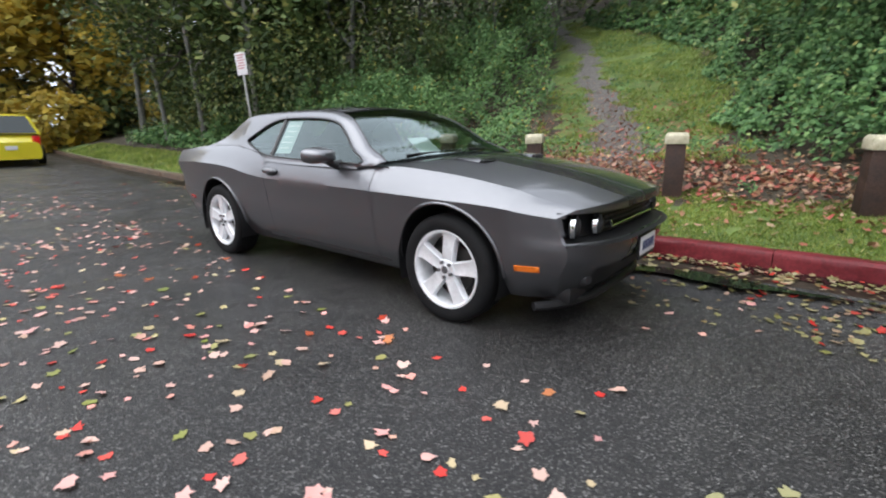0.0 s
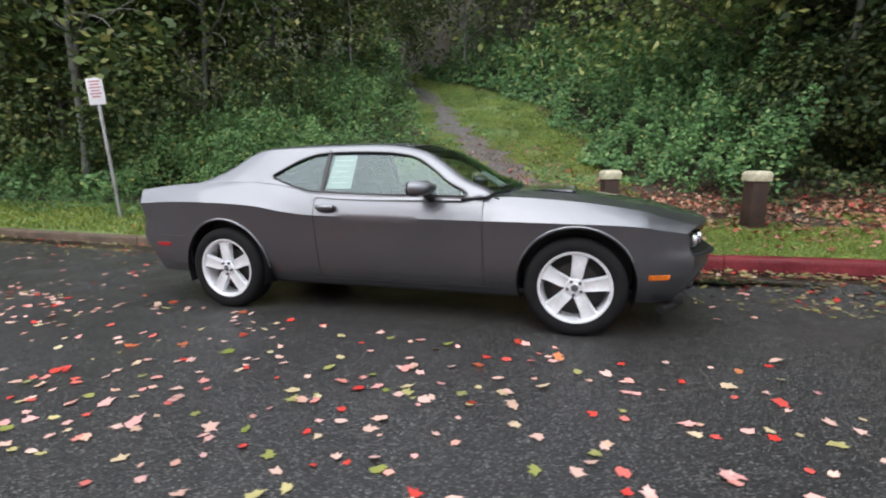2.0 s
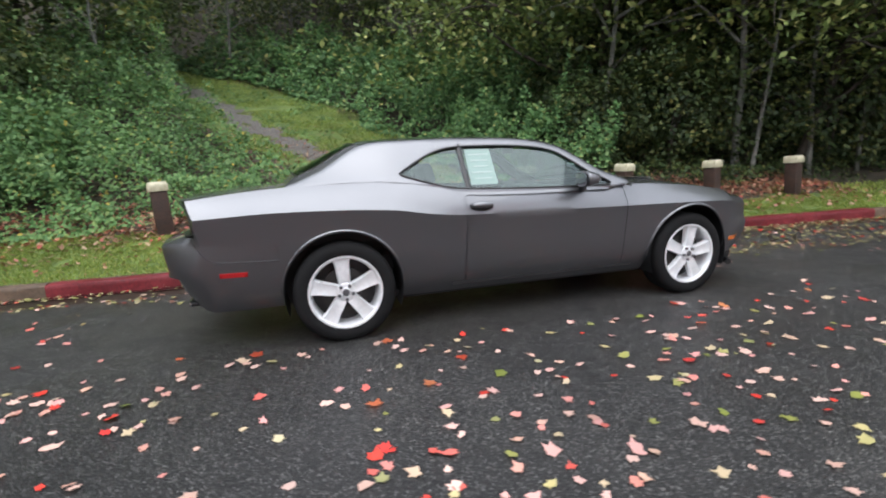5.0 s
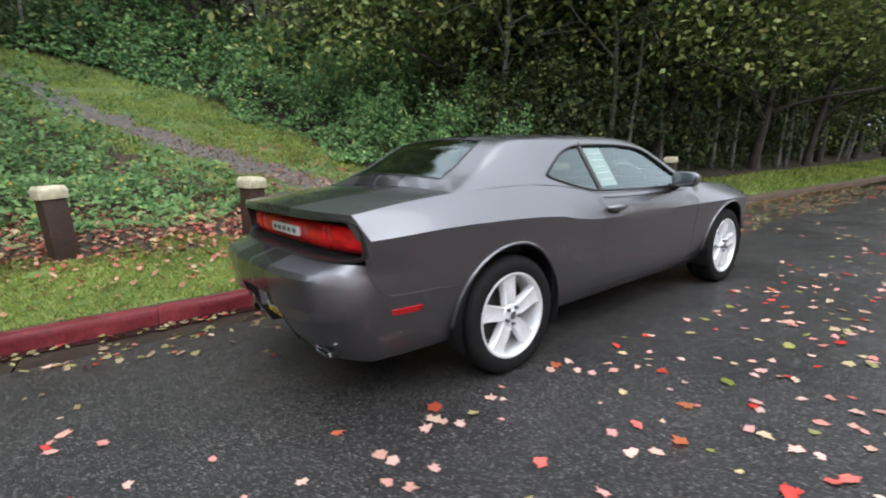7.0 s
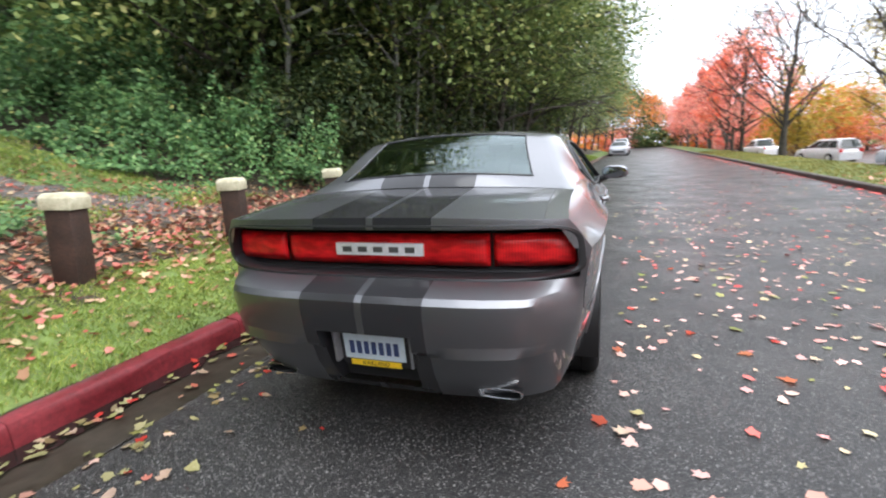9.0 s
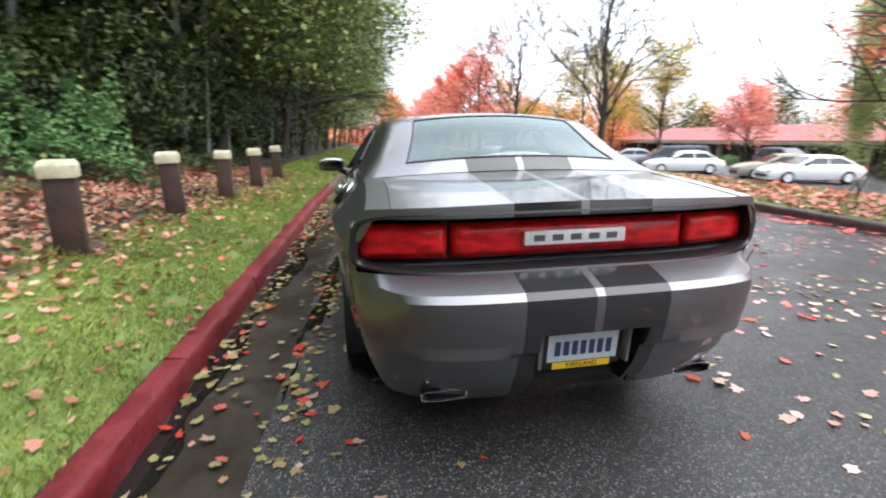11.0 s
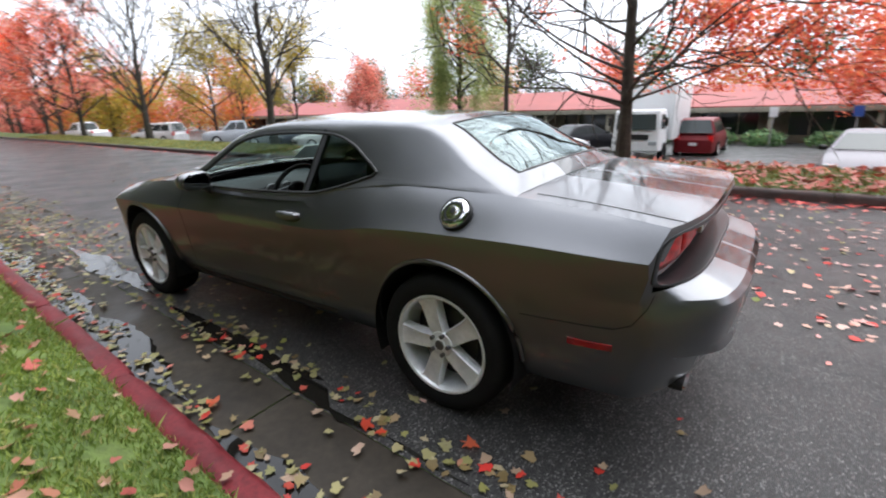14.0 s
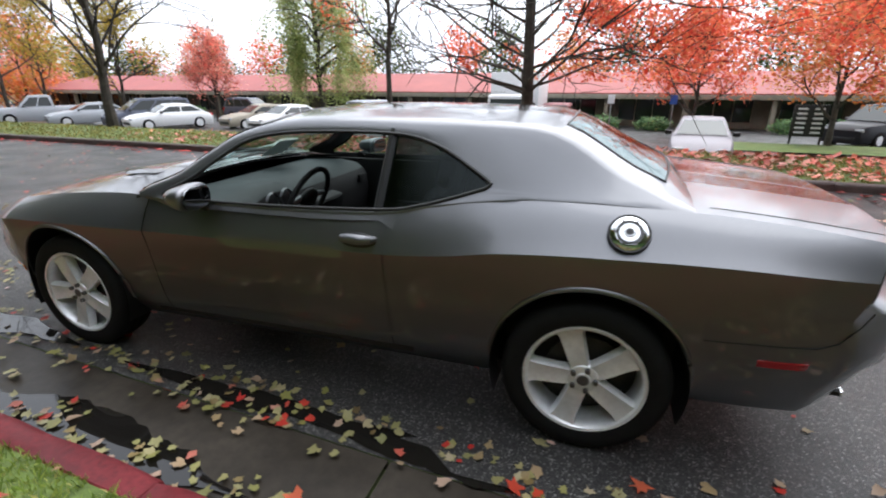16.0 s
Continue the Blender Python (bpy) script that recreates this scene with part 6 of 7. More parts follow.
# tall dense alders up the slope, closing the sky over the wood
tall_base = []
for k in range(2):
    bm, tips = branch_tree(r_w, 15.5 + 1.5 * k, 0.15 + 0.02 * k, 4.4, 0.22, 20, droop=0.22, twigs=3, lean=(0.02 * (k - 0.5), -0.05), levels=2)
    t = make_tree("tall_alder_tree", "tall dark alder with a dense crown up the slope", bm, tips, 10000, 0.29, M_WOODLEAF, r_w, M_BARK, ROAD @ pose(4.6 - 4.4 * k, 14.2 + 2.6 * k, bank_z(4.6 - 4.4 * k, 14.2 + 2.6 * k) - 0.1), jitter=0.6, hang=0.6)
    t.matrix_basis = t.matrix_basis @ Matrix.Scale(0.66, 4)
    tall_base.append(tagged(t, group="wood edge trees"))
for k, (s, d) in enumerate([(-8.4, 11.6), (-11.2, 8.6), (-9.6, 16.0), (-3.4, 20.0), (3.6, 20.5), (8.4, 13.0), (7.6, 17.5), (11.6, 9.4), (12.8, 14.0), (15.6, 8.0), (-13.6, 12.0), (-6.0, 23.0), (1.6, 15.2), (6.6, 11.2), (20.5, 8.2), (26.0, 8.0), (-15.5, 6.5), (-18.5, 7.4), (-12.2, 5.4), (-15.2, 3.2), (-9.4, 7.0)]):
    o = copy_thing(tall_base[k % 2], ROAD @ pose(s, d, bank_z(s, d) - 0.1, 2 * r_w.normal(), 2 * r_w.normal(), r_w.uniform(0, 360)))
    o.matrix_basis = o.matrix_basis @ Matrix.Scale(r_w.uniform(0.95, 1.15) * (0.66 if -8 < s < 9 else 1.0), 4)

# trees at the very edge, their crowns reaching out over the road
edge_base = []
for k in range(2):
    bm, tips = branch_tree(r_w, 10.5 + k, 0.11 + 0.02 * k, 4.6, 0.14, 17, droop=0.32, twigs=3, lean=(0.03 * (k - 0.5), -0.16), levels=2, flat=0.8)
    t = make_tree("alder_tree", "leaning alder with branches hanging over the road", bm, tips, 16500, 0.17, M_OLIVELEAF, r_w, M_BARK, ROAD @ pose(13.2 + 4.6 * k, 3.4 - 0.4 * k, 0.5), jitter=0.55, hang=0.9, keep=lambda p: p[:, 2] > 2.3 + 0.55 * np.clip(-p[:, 1] - 0.5, 0, 5))
    edge_base.append(tagged(t, group="wood edge trees"))
for k, (s, d) in enumerate([(10.9, 3.1), (15.4, 2.3), (19.6, 2.2), (22.0, 2.5), (26.0, 2.4), (30.5, 2.3), (36.5, 2.3), (43.0, 2.3), (51.0, 2.3), (60.0, 2.4), (71.0, 2.4), (83.0, 2.2), (9.6, 8.0), (8.0, 6.6), (11.0, 5.6), (-12.6, 5.2)]):
    o = copy_thing(edge_base[k % 2], ROAD @ pose(s, d, bank_z(s, d) - 0.08, 3 * r_w.normal(), 3 * r_w.normal(), 25 * r_w.normal()))
    o.matrix_basis = o.matrix_basis @ Matrix.Scale(r_w.uniform(0.88, 1.1), 4)

# slim pale saplings leaning out of the wood's edge
sap_base = []
for k in range(2):
    bm, tips = branch_tree(r_w, 7.5 + k, 0.042 + 0.008 * k, 1.5, 0.45, 7, droop=0.2, twigs=2, lean=(0.10 - 0.16 * k, -0.05), levels=2)
    t = make_tree("alder_sapling", "slim pale alder stem leaning from the wood's edge", bm, tips, 900, 0.20, M_OLIVELEAF, r_w, M_PALEBARK, ROAD @ pose(9.4 + 1.7 * k, 2.9, 0.4), jitter=0.4, hang=0.4)
    sap_base.append(tagged(t, group="wood edge trees"))
for k in range(14):
    s = 12.4 + 1.15 * k + r_w.uniform(-0.4, 0.4)
    d = 2.5 + r_w.uniform(-0.3, 0.5)
    o = copy_thing(sap_base[k % 2], ROAD @ pose(s, d, bank_z(s, d) - 0.05, 4 * r_w.normal(), 6 * r_w.normal(), 30 * r_w.normal()))
    o.matrix_basis = o.matrix_basis @ Matrix.Scale(r_w.uniform(0.85, 1.2), 4)

# ---- grass, litter and fallen leaves
def blades(name, n, s_range, d_range, hgt, keep, zf, label, r, width=0.006, mat=None):
    s, d = r.uniform(*s_range, n), r.uniform(*d_range, n)
    ok = keep(s, d)
    s, d = s[ok], d[ok]
    n = len(s)
    z = np.array([zf(a, c) for a, c in zip(s, d)])
    h = hgt * r.uniform(0.5, 1.3, n)
    a = r.uniform(0, 6.28, n)
    lean = r.normal(0, 0.45, (n, 2)) * h[:, None]
    wv = np.stack([np.cos(a), np.sin(a), 0 * a], 1) * width
    root = np.stack([s, d, z - 0.005], 1)
    mid = root + np.stack([lean[:, 0] * 0.35, lean[:, 1] * 0.35, h * 0.6], 1)
    tip = root + np.stack([lean[:, 0], lean[:, 1], h], 1)
    co = np.stack([root - wv, root + wv, mid + wv * 0.7, tip], 1).reshape(-1, 3)
    return plant_stuff(name, mesh_from_arrays(name, co, np.arange(4 * n).reshape(n, 4), mat or M_GRASS), label, "grass")


r_g = np.random.default_rng(3)
blades("verge_grass", 170000, (-5.0, 10.0), (0.13, 2.0), 0.032, lambda s, d: (noise_field(np.stack([s, d], 1), 1.3, 7.0) * 0.8 + d * 0.72 < 1.05) & (noise_field(np.stack([s, d], 1), 4.5, 2.0) > -0.42), bank_z, "short bright green verge grass", r_g, 0.0036)
blades("grass_tufts", 9000, (-5.0, 10.0), (0.13, 1.5), 0.075, lambda s, d: noise_field(np.stack([s, d], 1), 3.4, 17.0) > 0.30, bank_z, "longer grass tufts along the kerb and verge", r_g, 0.004)
blades("verge_grass", 15000, (10.0, 40.0), (0.15, 1.7), 0.09, lambda s, d: d > 0, bank_z, "bright green verge grass further along the road", r_g, 0.014)
blades("verge_grass", 10000, (-24.0, -5.0), (0.15, 1.6), 0.10, lambda s, d: d > 0, bank_z, "damp verge grass below the trees", r_g, 0.013)


def trail_keep(s, d):
    p = path_s(d)
    w = s - p
    edge = 0.36 + 0.2 * np.sin(d * 5.0) + 0.16 * np.sin(d * 13.0 + s * 7.0)
    patchy = noise_field(np.stack([s, d], 1), 1.1, 4.0)
    return ((w > edge) & (w < right_edge(s, d) + 0.5) & (patchy > np.where(d < 6, 0.0, -0.35))) | ((w < -edge) & (w > -1.9) & (patchy > 0.05))


blades("trail_grass", 150000, (-10.0, 6.0), (3.0, 16.5), 0.07, trail_keep, bank_z, "mossy grass beside the gravel trail", r_g, 0.007)
blades("far_verge_grass", 22000, (-14.0, 45.0), (-ROAD_W - 2.7, -ROAD_W - 0.15), 0.06, lambda s, d: s > -100, verge_z, "rough yellowing grass verge across the road", r_g, 0.016, M_DRYGRASS)

LOBES = [(0.0, -0.40), (0.20, -0.31), (0.40, -0.30), (0.36, -0.04), (0.48, 0.14), (0.27, 0.23), (0.0, 0.50), (-0.27, 0.23), (-0.48, 0.14), (-0.36, -0.04), (-0.40, -0.30), (-0.20, -0.31)]


def lobed_leaves(name, pts, size, mat, r, label, cat, tilt=0.12, curl=0.12):
    """Flat maple-like leaves lying at the points, slightly curled; one mesh."""
    n = len(pts)
    sh = np.array(LOBES)
    m = len(sh)
    sz = size * r.uniform(0.55, 1.25, n)
    a = r.uniform(0, 6.28, n)
    ca, sa = np.cos(a)[:, None], np.sin(a)[:, None]
    wob = 1 + 0.22 * r.normal(size=(n, m))
    u, v = sh[None, :, 0] * wob * r.uniform(0.7, 1.1, (n, 1)), sh[None, :, 1] * wob
    x, y = (u * ca - v * sa) * sz[:, None], (u * sa + v * ca) * sz[:, None]
    tx, ty = r.normal(0, tilt, (n, 1)), r.normal(0, tilt, (n, 1))
    rad2 = (u * u + v * v)
    z = x * tx + y * ty + curl * rad2 * sz[:, None] * r.uniform(-0.3, 1.6, (n, 1))
    z -= z.min(axis=1, keepdims=True)
    ring = np.stack([pts[:, 0:1] + x, pts[:, 1:2] + y, pts[:, 2:3] + z + 0.004], 2)
    mid = np.stack([pts[:, 0], pts[:, 1], pts[:, 2] + 0.004 + z.mean(axis=1) * 0.5], 1)[:, None, :]
    co = np.concatenate([mid, ring], 1).reshape(-1, 3)
    k = m + 1
    quads = []
    base = (np.arange(n) * k)[:, None]
    for j in range(0, m, 2):
        q = np.array([0, 1 + j, 1 + (j + 1) % m, 1 + (j + 2) % m])[None, :]
        quads.append(base + q)
    return plant_stuff(name, mesh_from_arrays(name, co, np.concatenate(quads), mat), label, cat)


r_f = np.random.default_rng(17)


def scatter(n, s_range, d_range, z, r, keep=None):
    s, d = r.uniform(*s_range, n), r.uniform(*d_range, n)
    if keep is not None:
        ok = keep(s, d)
        s, d = s[ok], d[ok]
    zz = np.array([z(a, c) for a, c in zip(s, d)]) if callable(z) else np.full(len(s), z)
    return np.stack([s, d, zz], 1)


def road_keep(s, d):
    dens = np.where(d < -2.75, 0.95, 0.16) * np.exp(-((s - 0.5) / 9.0) ** 2) * (0.55 + 0.9 * noise_field(np.stack([s, d], 1), 0.5, 2.0))
    under = (s > -1.1) & (s < 4.0) & (d > -2.75) & (d < -0.85)
    return (r_f.uniform(0, 1, len(s)) < dens) & ~under


lobed_leaves("road_leaves", scatter(15000, (-16, 16), (-7.3, -0.5), lambda s, d: road_z(s, d) + 0.001, r_f, road_keep), 0.066, M_FALLEN, r_f, "scattered red, pink and yellow maple leaves on wet asphalt", "fallen leaves")
known = [(2.42, -1.58), (2.88, -1.34), (3.89, -1.27), (2.48, -2.04), (2.60, -1.13), (0.35, -1.76), (0.63, -1.49), (0.02, -1.88), (-0.61, -0.92), (0.24, -1.02), (-1.1, -0.79), (0.13, 1.21), (-0.26, 1.05), (1.05, 1.52), (0.22, 1.21), (2.1, 1.15)]
loc = [(x * 0.9985 - 0.055 * (y - 1.76), 0.055 * x + 0.9985 * (y - 1.76), 0.002) for x, y in known]
lobed_leaves("bright_leaves", np.array(loc), 0.085, M_REDLEAF, r_f, "vivid red leaves beside the car", "fallen leaves")


def gutter_keep(s, d):
    """Leaves gather against the kerb and along the gutter's edge, and lie thick further along the road."""
    dens = 0.75 * np.exp(-(((d + 0.10) / 0.10) ** 2)) + 0.60 * np.exp(-(((d + 0.60) / 0.13) ** 2)) + 0.05 + 0.75 * np.clip((s - 2.6) / 2.5, 0, 1) * np.clip((d + 1.5) / 0.6, 0, 1)
    return r_f.uniform(0, 1, len(s)) < dens * (0.55 + 1.1 * np.abs(noise_field(np.stack([s, d * 3], 1), 1.1, 5.0)))


lobed_leaves("gutter_leaves", scatter(13500, (-9, 17), (-1.5, -0.012), lambda s, d: (gutter_z(s, d) + 0.012 if d > -0.5 else road_z(s, d)) + 0.002, r_f, gutter_keep), 0.058, M_GUTTERLEAF, r_f, "yellow, tan and red leaves lying in the gutter", "fallen leaves", 0.16, 0.2)
lobed_leaves("leaf_litter", scatter(44000, (-5.5, 10.5), (0.25, 7.5), lambda s, d: bank_z(s, d) + 0.012, r_f, lambda s, d: r_f.uniform(0, 1, len(s)) < 0.95 * np.exp(-((d - 2.2) / 1.05) ** 2) + 0.055 * np.clip((d - 0.7) / 0.9, 0.2, 1)), 0.066, M_LITTER, r_f, "thick drift of pink, red and brown leaf litter by the bollards", "leaf litter", 0.35, 0.35)
lobed_leaves("grass_leaves", scatter(800, (-5, 10.5), (0.10, 1.4), lambda s, d: max(bank_z(s, d), road_rise(s) + kerb_lift(s) + 0.135) + 0.018, r_f, lambda s, d: r_f.uniform(0, 1, len(s)) < 0.35 + 0.5 * d), 0.052, M_LITTER, r_f, "loose leaves on the verge grass", "fallen leaves", 0.3, 0.3)
lobed_leaves("trail_litter", scatter(11000, (-3.5, 5.5), (2.6, 9.5), lambda s, d: bank_z(s, d) + 0.012, r_f, lambda s, d: (s - path_s(d) > -2.2) & (s - path_s(d) < 1.9) & (r_f.uniform(0, 1, len(s)) < 1.15 - 0.1 * d)), 0.052, M_LITTER, r_f, "brown and pink litter on the gravel trail", "leaf litter", 0.3, 0.3)
lobed_leaves("far_drift", scatter(5200, (-14, 40), (-ROAD_W - 0.02, -ROAD_W + 0.75), 0.002, r_f, lambda s, d: r_f.uniform(0, 1, len(s)) < np.exp(-(d + ROAD_W) / 0.22) * np.where(s < 9, 1.0, 0.5)), 0.11, M_DRIFTLEAF, r_f, "red leaf drift along the far kerb", "fallen leaves")
lobed_leaves("far_verge_leaves", scatter(8200, (-14, 13), (-ROAD_W - 3.2, -ROAD_W - 0.15), lambda s, d: verge_z(s, d) + 0.025, r_f, lambda s, d: r_f.uniform(0, 1, len(s)) < np.interp(s, [-14, 5, 9, 13], [1.0, 0.9, 0.3, 0.05])), 0.11, M_VERGELEAF, r_f, "carpet of red leaves under the maples across the road", "fallen leaves", 0.3, 0.3)

# ---------------------------------------------------------------- across the road
M_CARGLASS = plain("pale_car_glass", (0.05, 0.06, 0.06), 0.06)
PAINTS = {n: car_paint(n + "_paint", c) for n, c in (("white", (0.78, 0.78, 0.79)), ("silver", (0.46, 0.48, 0.52)), ("pale_silver", (0.22, 0.205, 0.225)), ("slate", (0.10, 0.11, 0.15)), ("black", (0.02, 0.02, 0.025)), ("red", (0.16, 0.012, 0.016)), ("tan", (0.36, 0.32, 0.26)))}
M_YELLOWCAR = plain("yellow_car_paint", (0.72, 0.62, 0.02), 0.3, 0.0, 1.0)
for m_ in PAINTS.values():
    m_.node_tree.nodes["Principled BSDF"].inputs["Metallic"].default_value = 0.2
    m_.node_tree.nodes["Principled BSDF"].inputs["Coat Weight"].default_value = 0.12
    m_.node_tree.nodes["Principled BSDF"].inputs["Roughness"].default_value = 0.5
    m_.node_tree.nodes["Principled BSDF"].inputs["Specular IOR Level"].default_value = 0.25

SHAPES = {
    # length, width, height, side profile of the body top (x, z) and of the glasshouse (x, z), fractions of length and height
    "sedan": (4.7, 1.80, 1.44, [(0, 0.50), (0.04, 0.60), (0.16, 0.66), (0.30, 0.67), (0.62, 0.66), (0.72, 0.655), (0.93, 0.56), (1.0, 0.44)], [(0.10, 0.66), (0.26, 0.97), (0.36, 1.0), (0.52, 0.985), (0.72, 0.655)]),
    "suv": (4.7, 1.90, 1.76, [(0, 0.45), (0.02, 0.58), (0.10, 0.61), (0.40, 0.61), (0.66, 0.61), (0.74, 0.60), (0.95, 0.53), (1.0, 0.40)], [(0.02, 0.61), (0.07, 0.95), (0.16, 1.0), (0.52, 0.99), (0.74, 0.60)]),
    "pickup": (5.6, 1.98, 1.86, [(0, 0.50), (0.01, 0.60), (0.10, 0.60), (0.38, 0.60), (0.66, 0.60), (0.74, 0.59), (0.95, 0.55), (1.0, 0.42)], [(0.37, 0.60), (0.39, 0.97), (0.44, 1.0), (0.60, 0.98), (0.72, 0.60)]),
    "van": (5.0, 1.98, 1.75, [(0, 0.45), (0.02, 0.56), (0.10, 0.58), (0.40, 0.58), (0.70, 0.58), (0.80, 0.56), (0.96, 0.47), (1.0, 0.38)], [(0.015, 0.58), (0.05, 0.96), (0.14, 1.0), (0.60, 0.98), (0.82, 0.56)]),
}


def vehicle(kind, paint, label, m, group="parked cars", name=None):
    """A parked car: shaped body, glasshouse, windows, lamps and wheels. x forward, origin on the ground amidships."""
    L, W, H, top, glass = SHAPES[kind]
    th = thing(name or {"sedan": "sedan", "suv": "suv", "pickup": "pickup_truck", "van": "minivan"}[kind], label, "car", m, group)
    tc = curve([(x * L - L / 2, z * H) for x, z in top])
    v, rows = [], 26
    cols = 15
    for i in range(rows):
        t = i / (rows - 1)
        x = -L / 2 + L * t
        zt = tc(x)
        end = 1 - 0.16 * (abs(2 * t - 1) ** 5)
        hw = W / 2 * end
        prof = [(hw * 0.93, 0.22), (hw * 0.99, 0.36), (hw, 0.55 * zt + 0.1), (hw * 0.985, zt * 0.86), (hw * 0.93, zt * 0.965), (hw * 0.80, zt), (hw * 0.4, zt + 0.012)]
        for y, z in [(-y, z) for y, z in prof] + [(0, zt + 0.015)] + prof[::-1]:
            v.append((x + (0.04 if i == 0 else -0.04 if i == rows - 1 else 0) * (1 - z / zt), y, z))
    f = grid_faces(rows, cols, flip=True) + [tuple(range(cols)), tuple(range((rows - 1) * cols, rows * cols))[::-1]]
    raw("body", v, f, paint, th, angle=35)
    # glasshouse
    g = [(x * L - L / 2, z * H) for x, z in glass]
    zb = g[0][1]

    def gy(z):
        return W / 2 * 0.90 - 0.22 * (z - zb) / (H - zb) * 1.0 + 0.02

    outline = []
    for a, c in zip(g, g[1:]):
        for k in range(4):
            outline.append((a[0] + (c[0] - a[0]) * k / 4, a[1] + (c[1] - a[1]) * k / 4))
    outline.append(g[-1])
    v = []
    for x, z in outline:
        for q in (-1, -0.9, -0.5, 0, 0.5, 0.9, 1):
            v.append((x, gy(z) * q, z + 0.02 * (1 - q * q) - (0.015 if abs(q) == 1 else 0)))
    f = grid_faces(len(outline), 7, flip=True)
    for s in (0, 6):
        idx = [i * 7 + s for i in range(len(outline))]
        f.append(tuple(idx if s == 0 else idx[::-1]))
    raw("cabin", v, f, paint, th, angle=35)
    # window panes, set just proud of the cabin
    h0, h1 = zb + 0.05, H - 0.14

    def at_height(seg, z):
        (x0, z0), (x1, z1) = seg
        return x0 + (x1 - x0) * (z - z0) / (z1 - z0)

    rear_seg, front_seg = (g[0], g[1]), (g[-2], g[-1])
    for s in (1, -1):
        n = 2 if kind in ("sedan", "pickup") else 3
        for k in range(n):
            a, c = k / n, (k + 1) / n
            q = []
            for z in (h0, h1):
                xr, xf = at_height(rear_seg, z) + 0.12, at_height(front_seg, z) - 0.14
                q += [(xr + (xf - xr) * a + 0.03, s * (gy(z) + 0.004), z), (xr + (xf - xr) * c - 0.03, s * (gy(z) + 0.004), z)]
            raw("side_window", q, [(0, 1, 3, 2)] if s < 0 else [(2, 3, 1, 0)], M_SHOPGLASS, th, smooth=False)
    for nm, seg, dx in (("windscreen", front_seg, 0.03), ("rear_window", rear_seg, -0.03)):
        q = [(at_height(seg, z) + dx, sg * (gy(z) - 0.10), z + 0.02) for z in (h0 - 0.02, H - 0.08) for sg in (-1, 1)]
        raw(nm, q, [(0, 1, 3, 2)] if dx > 0 else [(2, 3, 1, 0)], M_CARGLASS, th, smooth=False)
    zl = tc(L / 2) * 1.04
    for s in (1, -1):
        bm = bmesh.new()
        add_box(bm, (0.10, 0.34, 0.13), (L / 2 - 0.07, s * (W / 2 - 0.30), zl), 0.03)
        part("headlamp", bm, M_LENS, th, "clear headlamp")
        bm = bmesh.new()
        add_box(bm, (0.08, 0.22, 0.20 if kind != "suv" else 0.34), (-L / 2 + 0.05, s * (W / 2 - 0.24), tc(-L / 2) * 1.08), 0.03)
        part("tail_lamp", bm, M_REDLENS, th, "red tail lamp")
        bm = bmesh.new()
        add_box(bm, (0.12, 0.20, 0.13), (g[-1][0] - 0.32, s * (W / 2 + 0.06), zb + 0.06), 0.035)
        part("wing_mirror", bm, M_BLACK, th, "dark wing mirror")
        for x in (-L * 0.30, L * 0.31):
            bm = bmesh.new()
            r = 0.33 if kind == "sedan" else 0.37
            lathe(bm, [(0.0, 0.10), (0.21, 0.10), (0.225, 0.115), (r - 0.03, 0.115), (r, 0.08), (r, -0.08), (r - 0.05, -0.11)], 24)
            w = part("wheel", bm, M_RUBBER, th, "black tyre and steel wheel")
            w.matrix_basis = pose(x, s * (W / 2 - 0.10), r, 0, 0, 0 if s > 0 else 180)
            bm = bmesh.new()
            lathe(bm, [(0.0, 0.118), (0.05, 0.119), (0.19, 0.106), (0.205, 0.118), (0.215, 0.116)], 24)
            part("rim", bm, M_ALLOY, w, "grey alloy rim")
    bm = bmesh.new()
    add_box(bm, (0.10, W * 0.62, 0.16), (L / 2 - 0.04, 0, 0.42), 0.03)
    part("grille", bm, M_BLACK, th, "dark grille")
    bm = bmesh.new()
    add_box(bm, (0.03, 0.32, 0.14), (-L / 2 + 0.005, 0, 0.62), 0.01)
    part("number_plate", bm, M_SIGNWHITE, th, "pale number plate")
    return th





def lot_pose(s, d, turn):
    return ROAD @ pose(s, d, lot_z(s, d), 0, 0, turn)


vehicle("sedan", PAINTS["pale_silver"], "pale pinkish-silver sedan facing the road, half hidden by the bank", lot_pose(-2.3, -16.9, 84))
vehicle("suv", PAINTS["red"], "dark red estate SUV seen from behind in the car park", lot_pose(3.6, -26.4, -88))
vehicle("sedan", PAINTS["white"], "white saloon parked tail-on with red lamps", lot_pose(9.4, -19.8, -136))
vehicle("sedan", PAINTS["black"], "black sedan parked by the building", lot_pose(9.1, -24.9, -114))
vehicle("van", PAINTS["silver"], "silver minivan beside the white saloon", lot_pose(16.6, -29.6, -100))
vehicle("pickup", PAINTS["silver"], "silver pickup truck parked behind the bare trees", lot_pose(37.6, -20.6, 62))
vehicle("sedan", PAINTS["silver"], "grey-blue sedan parked nose to the verge", lot_pose(33.2, -20.9, 66))
vehicle("van", PAINTS["slate"], "dark slate minivan parked nose to the verge", lot_pose(29.0, -21.8, 68))
vehicle("sedan", PAINTS["white"], "white sedan parked nose to the verge", lot_pose(26.2, -20.9, 70))
vehicle("sedan", PAINTS["tan"], "beige sedan parked nose to the verge", lot_pose(22.2, -24.2, 70))
vehicle("sedan", PAINTS["white"], "white coupe beside the beige sedan", lot_pose(19.6, -23.6, 76))
vehicle("suv", PAINTS["slate"], "dark SUV parked across the lot", lot_pose(28.8, -31.0, 180))
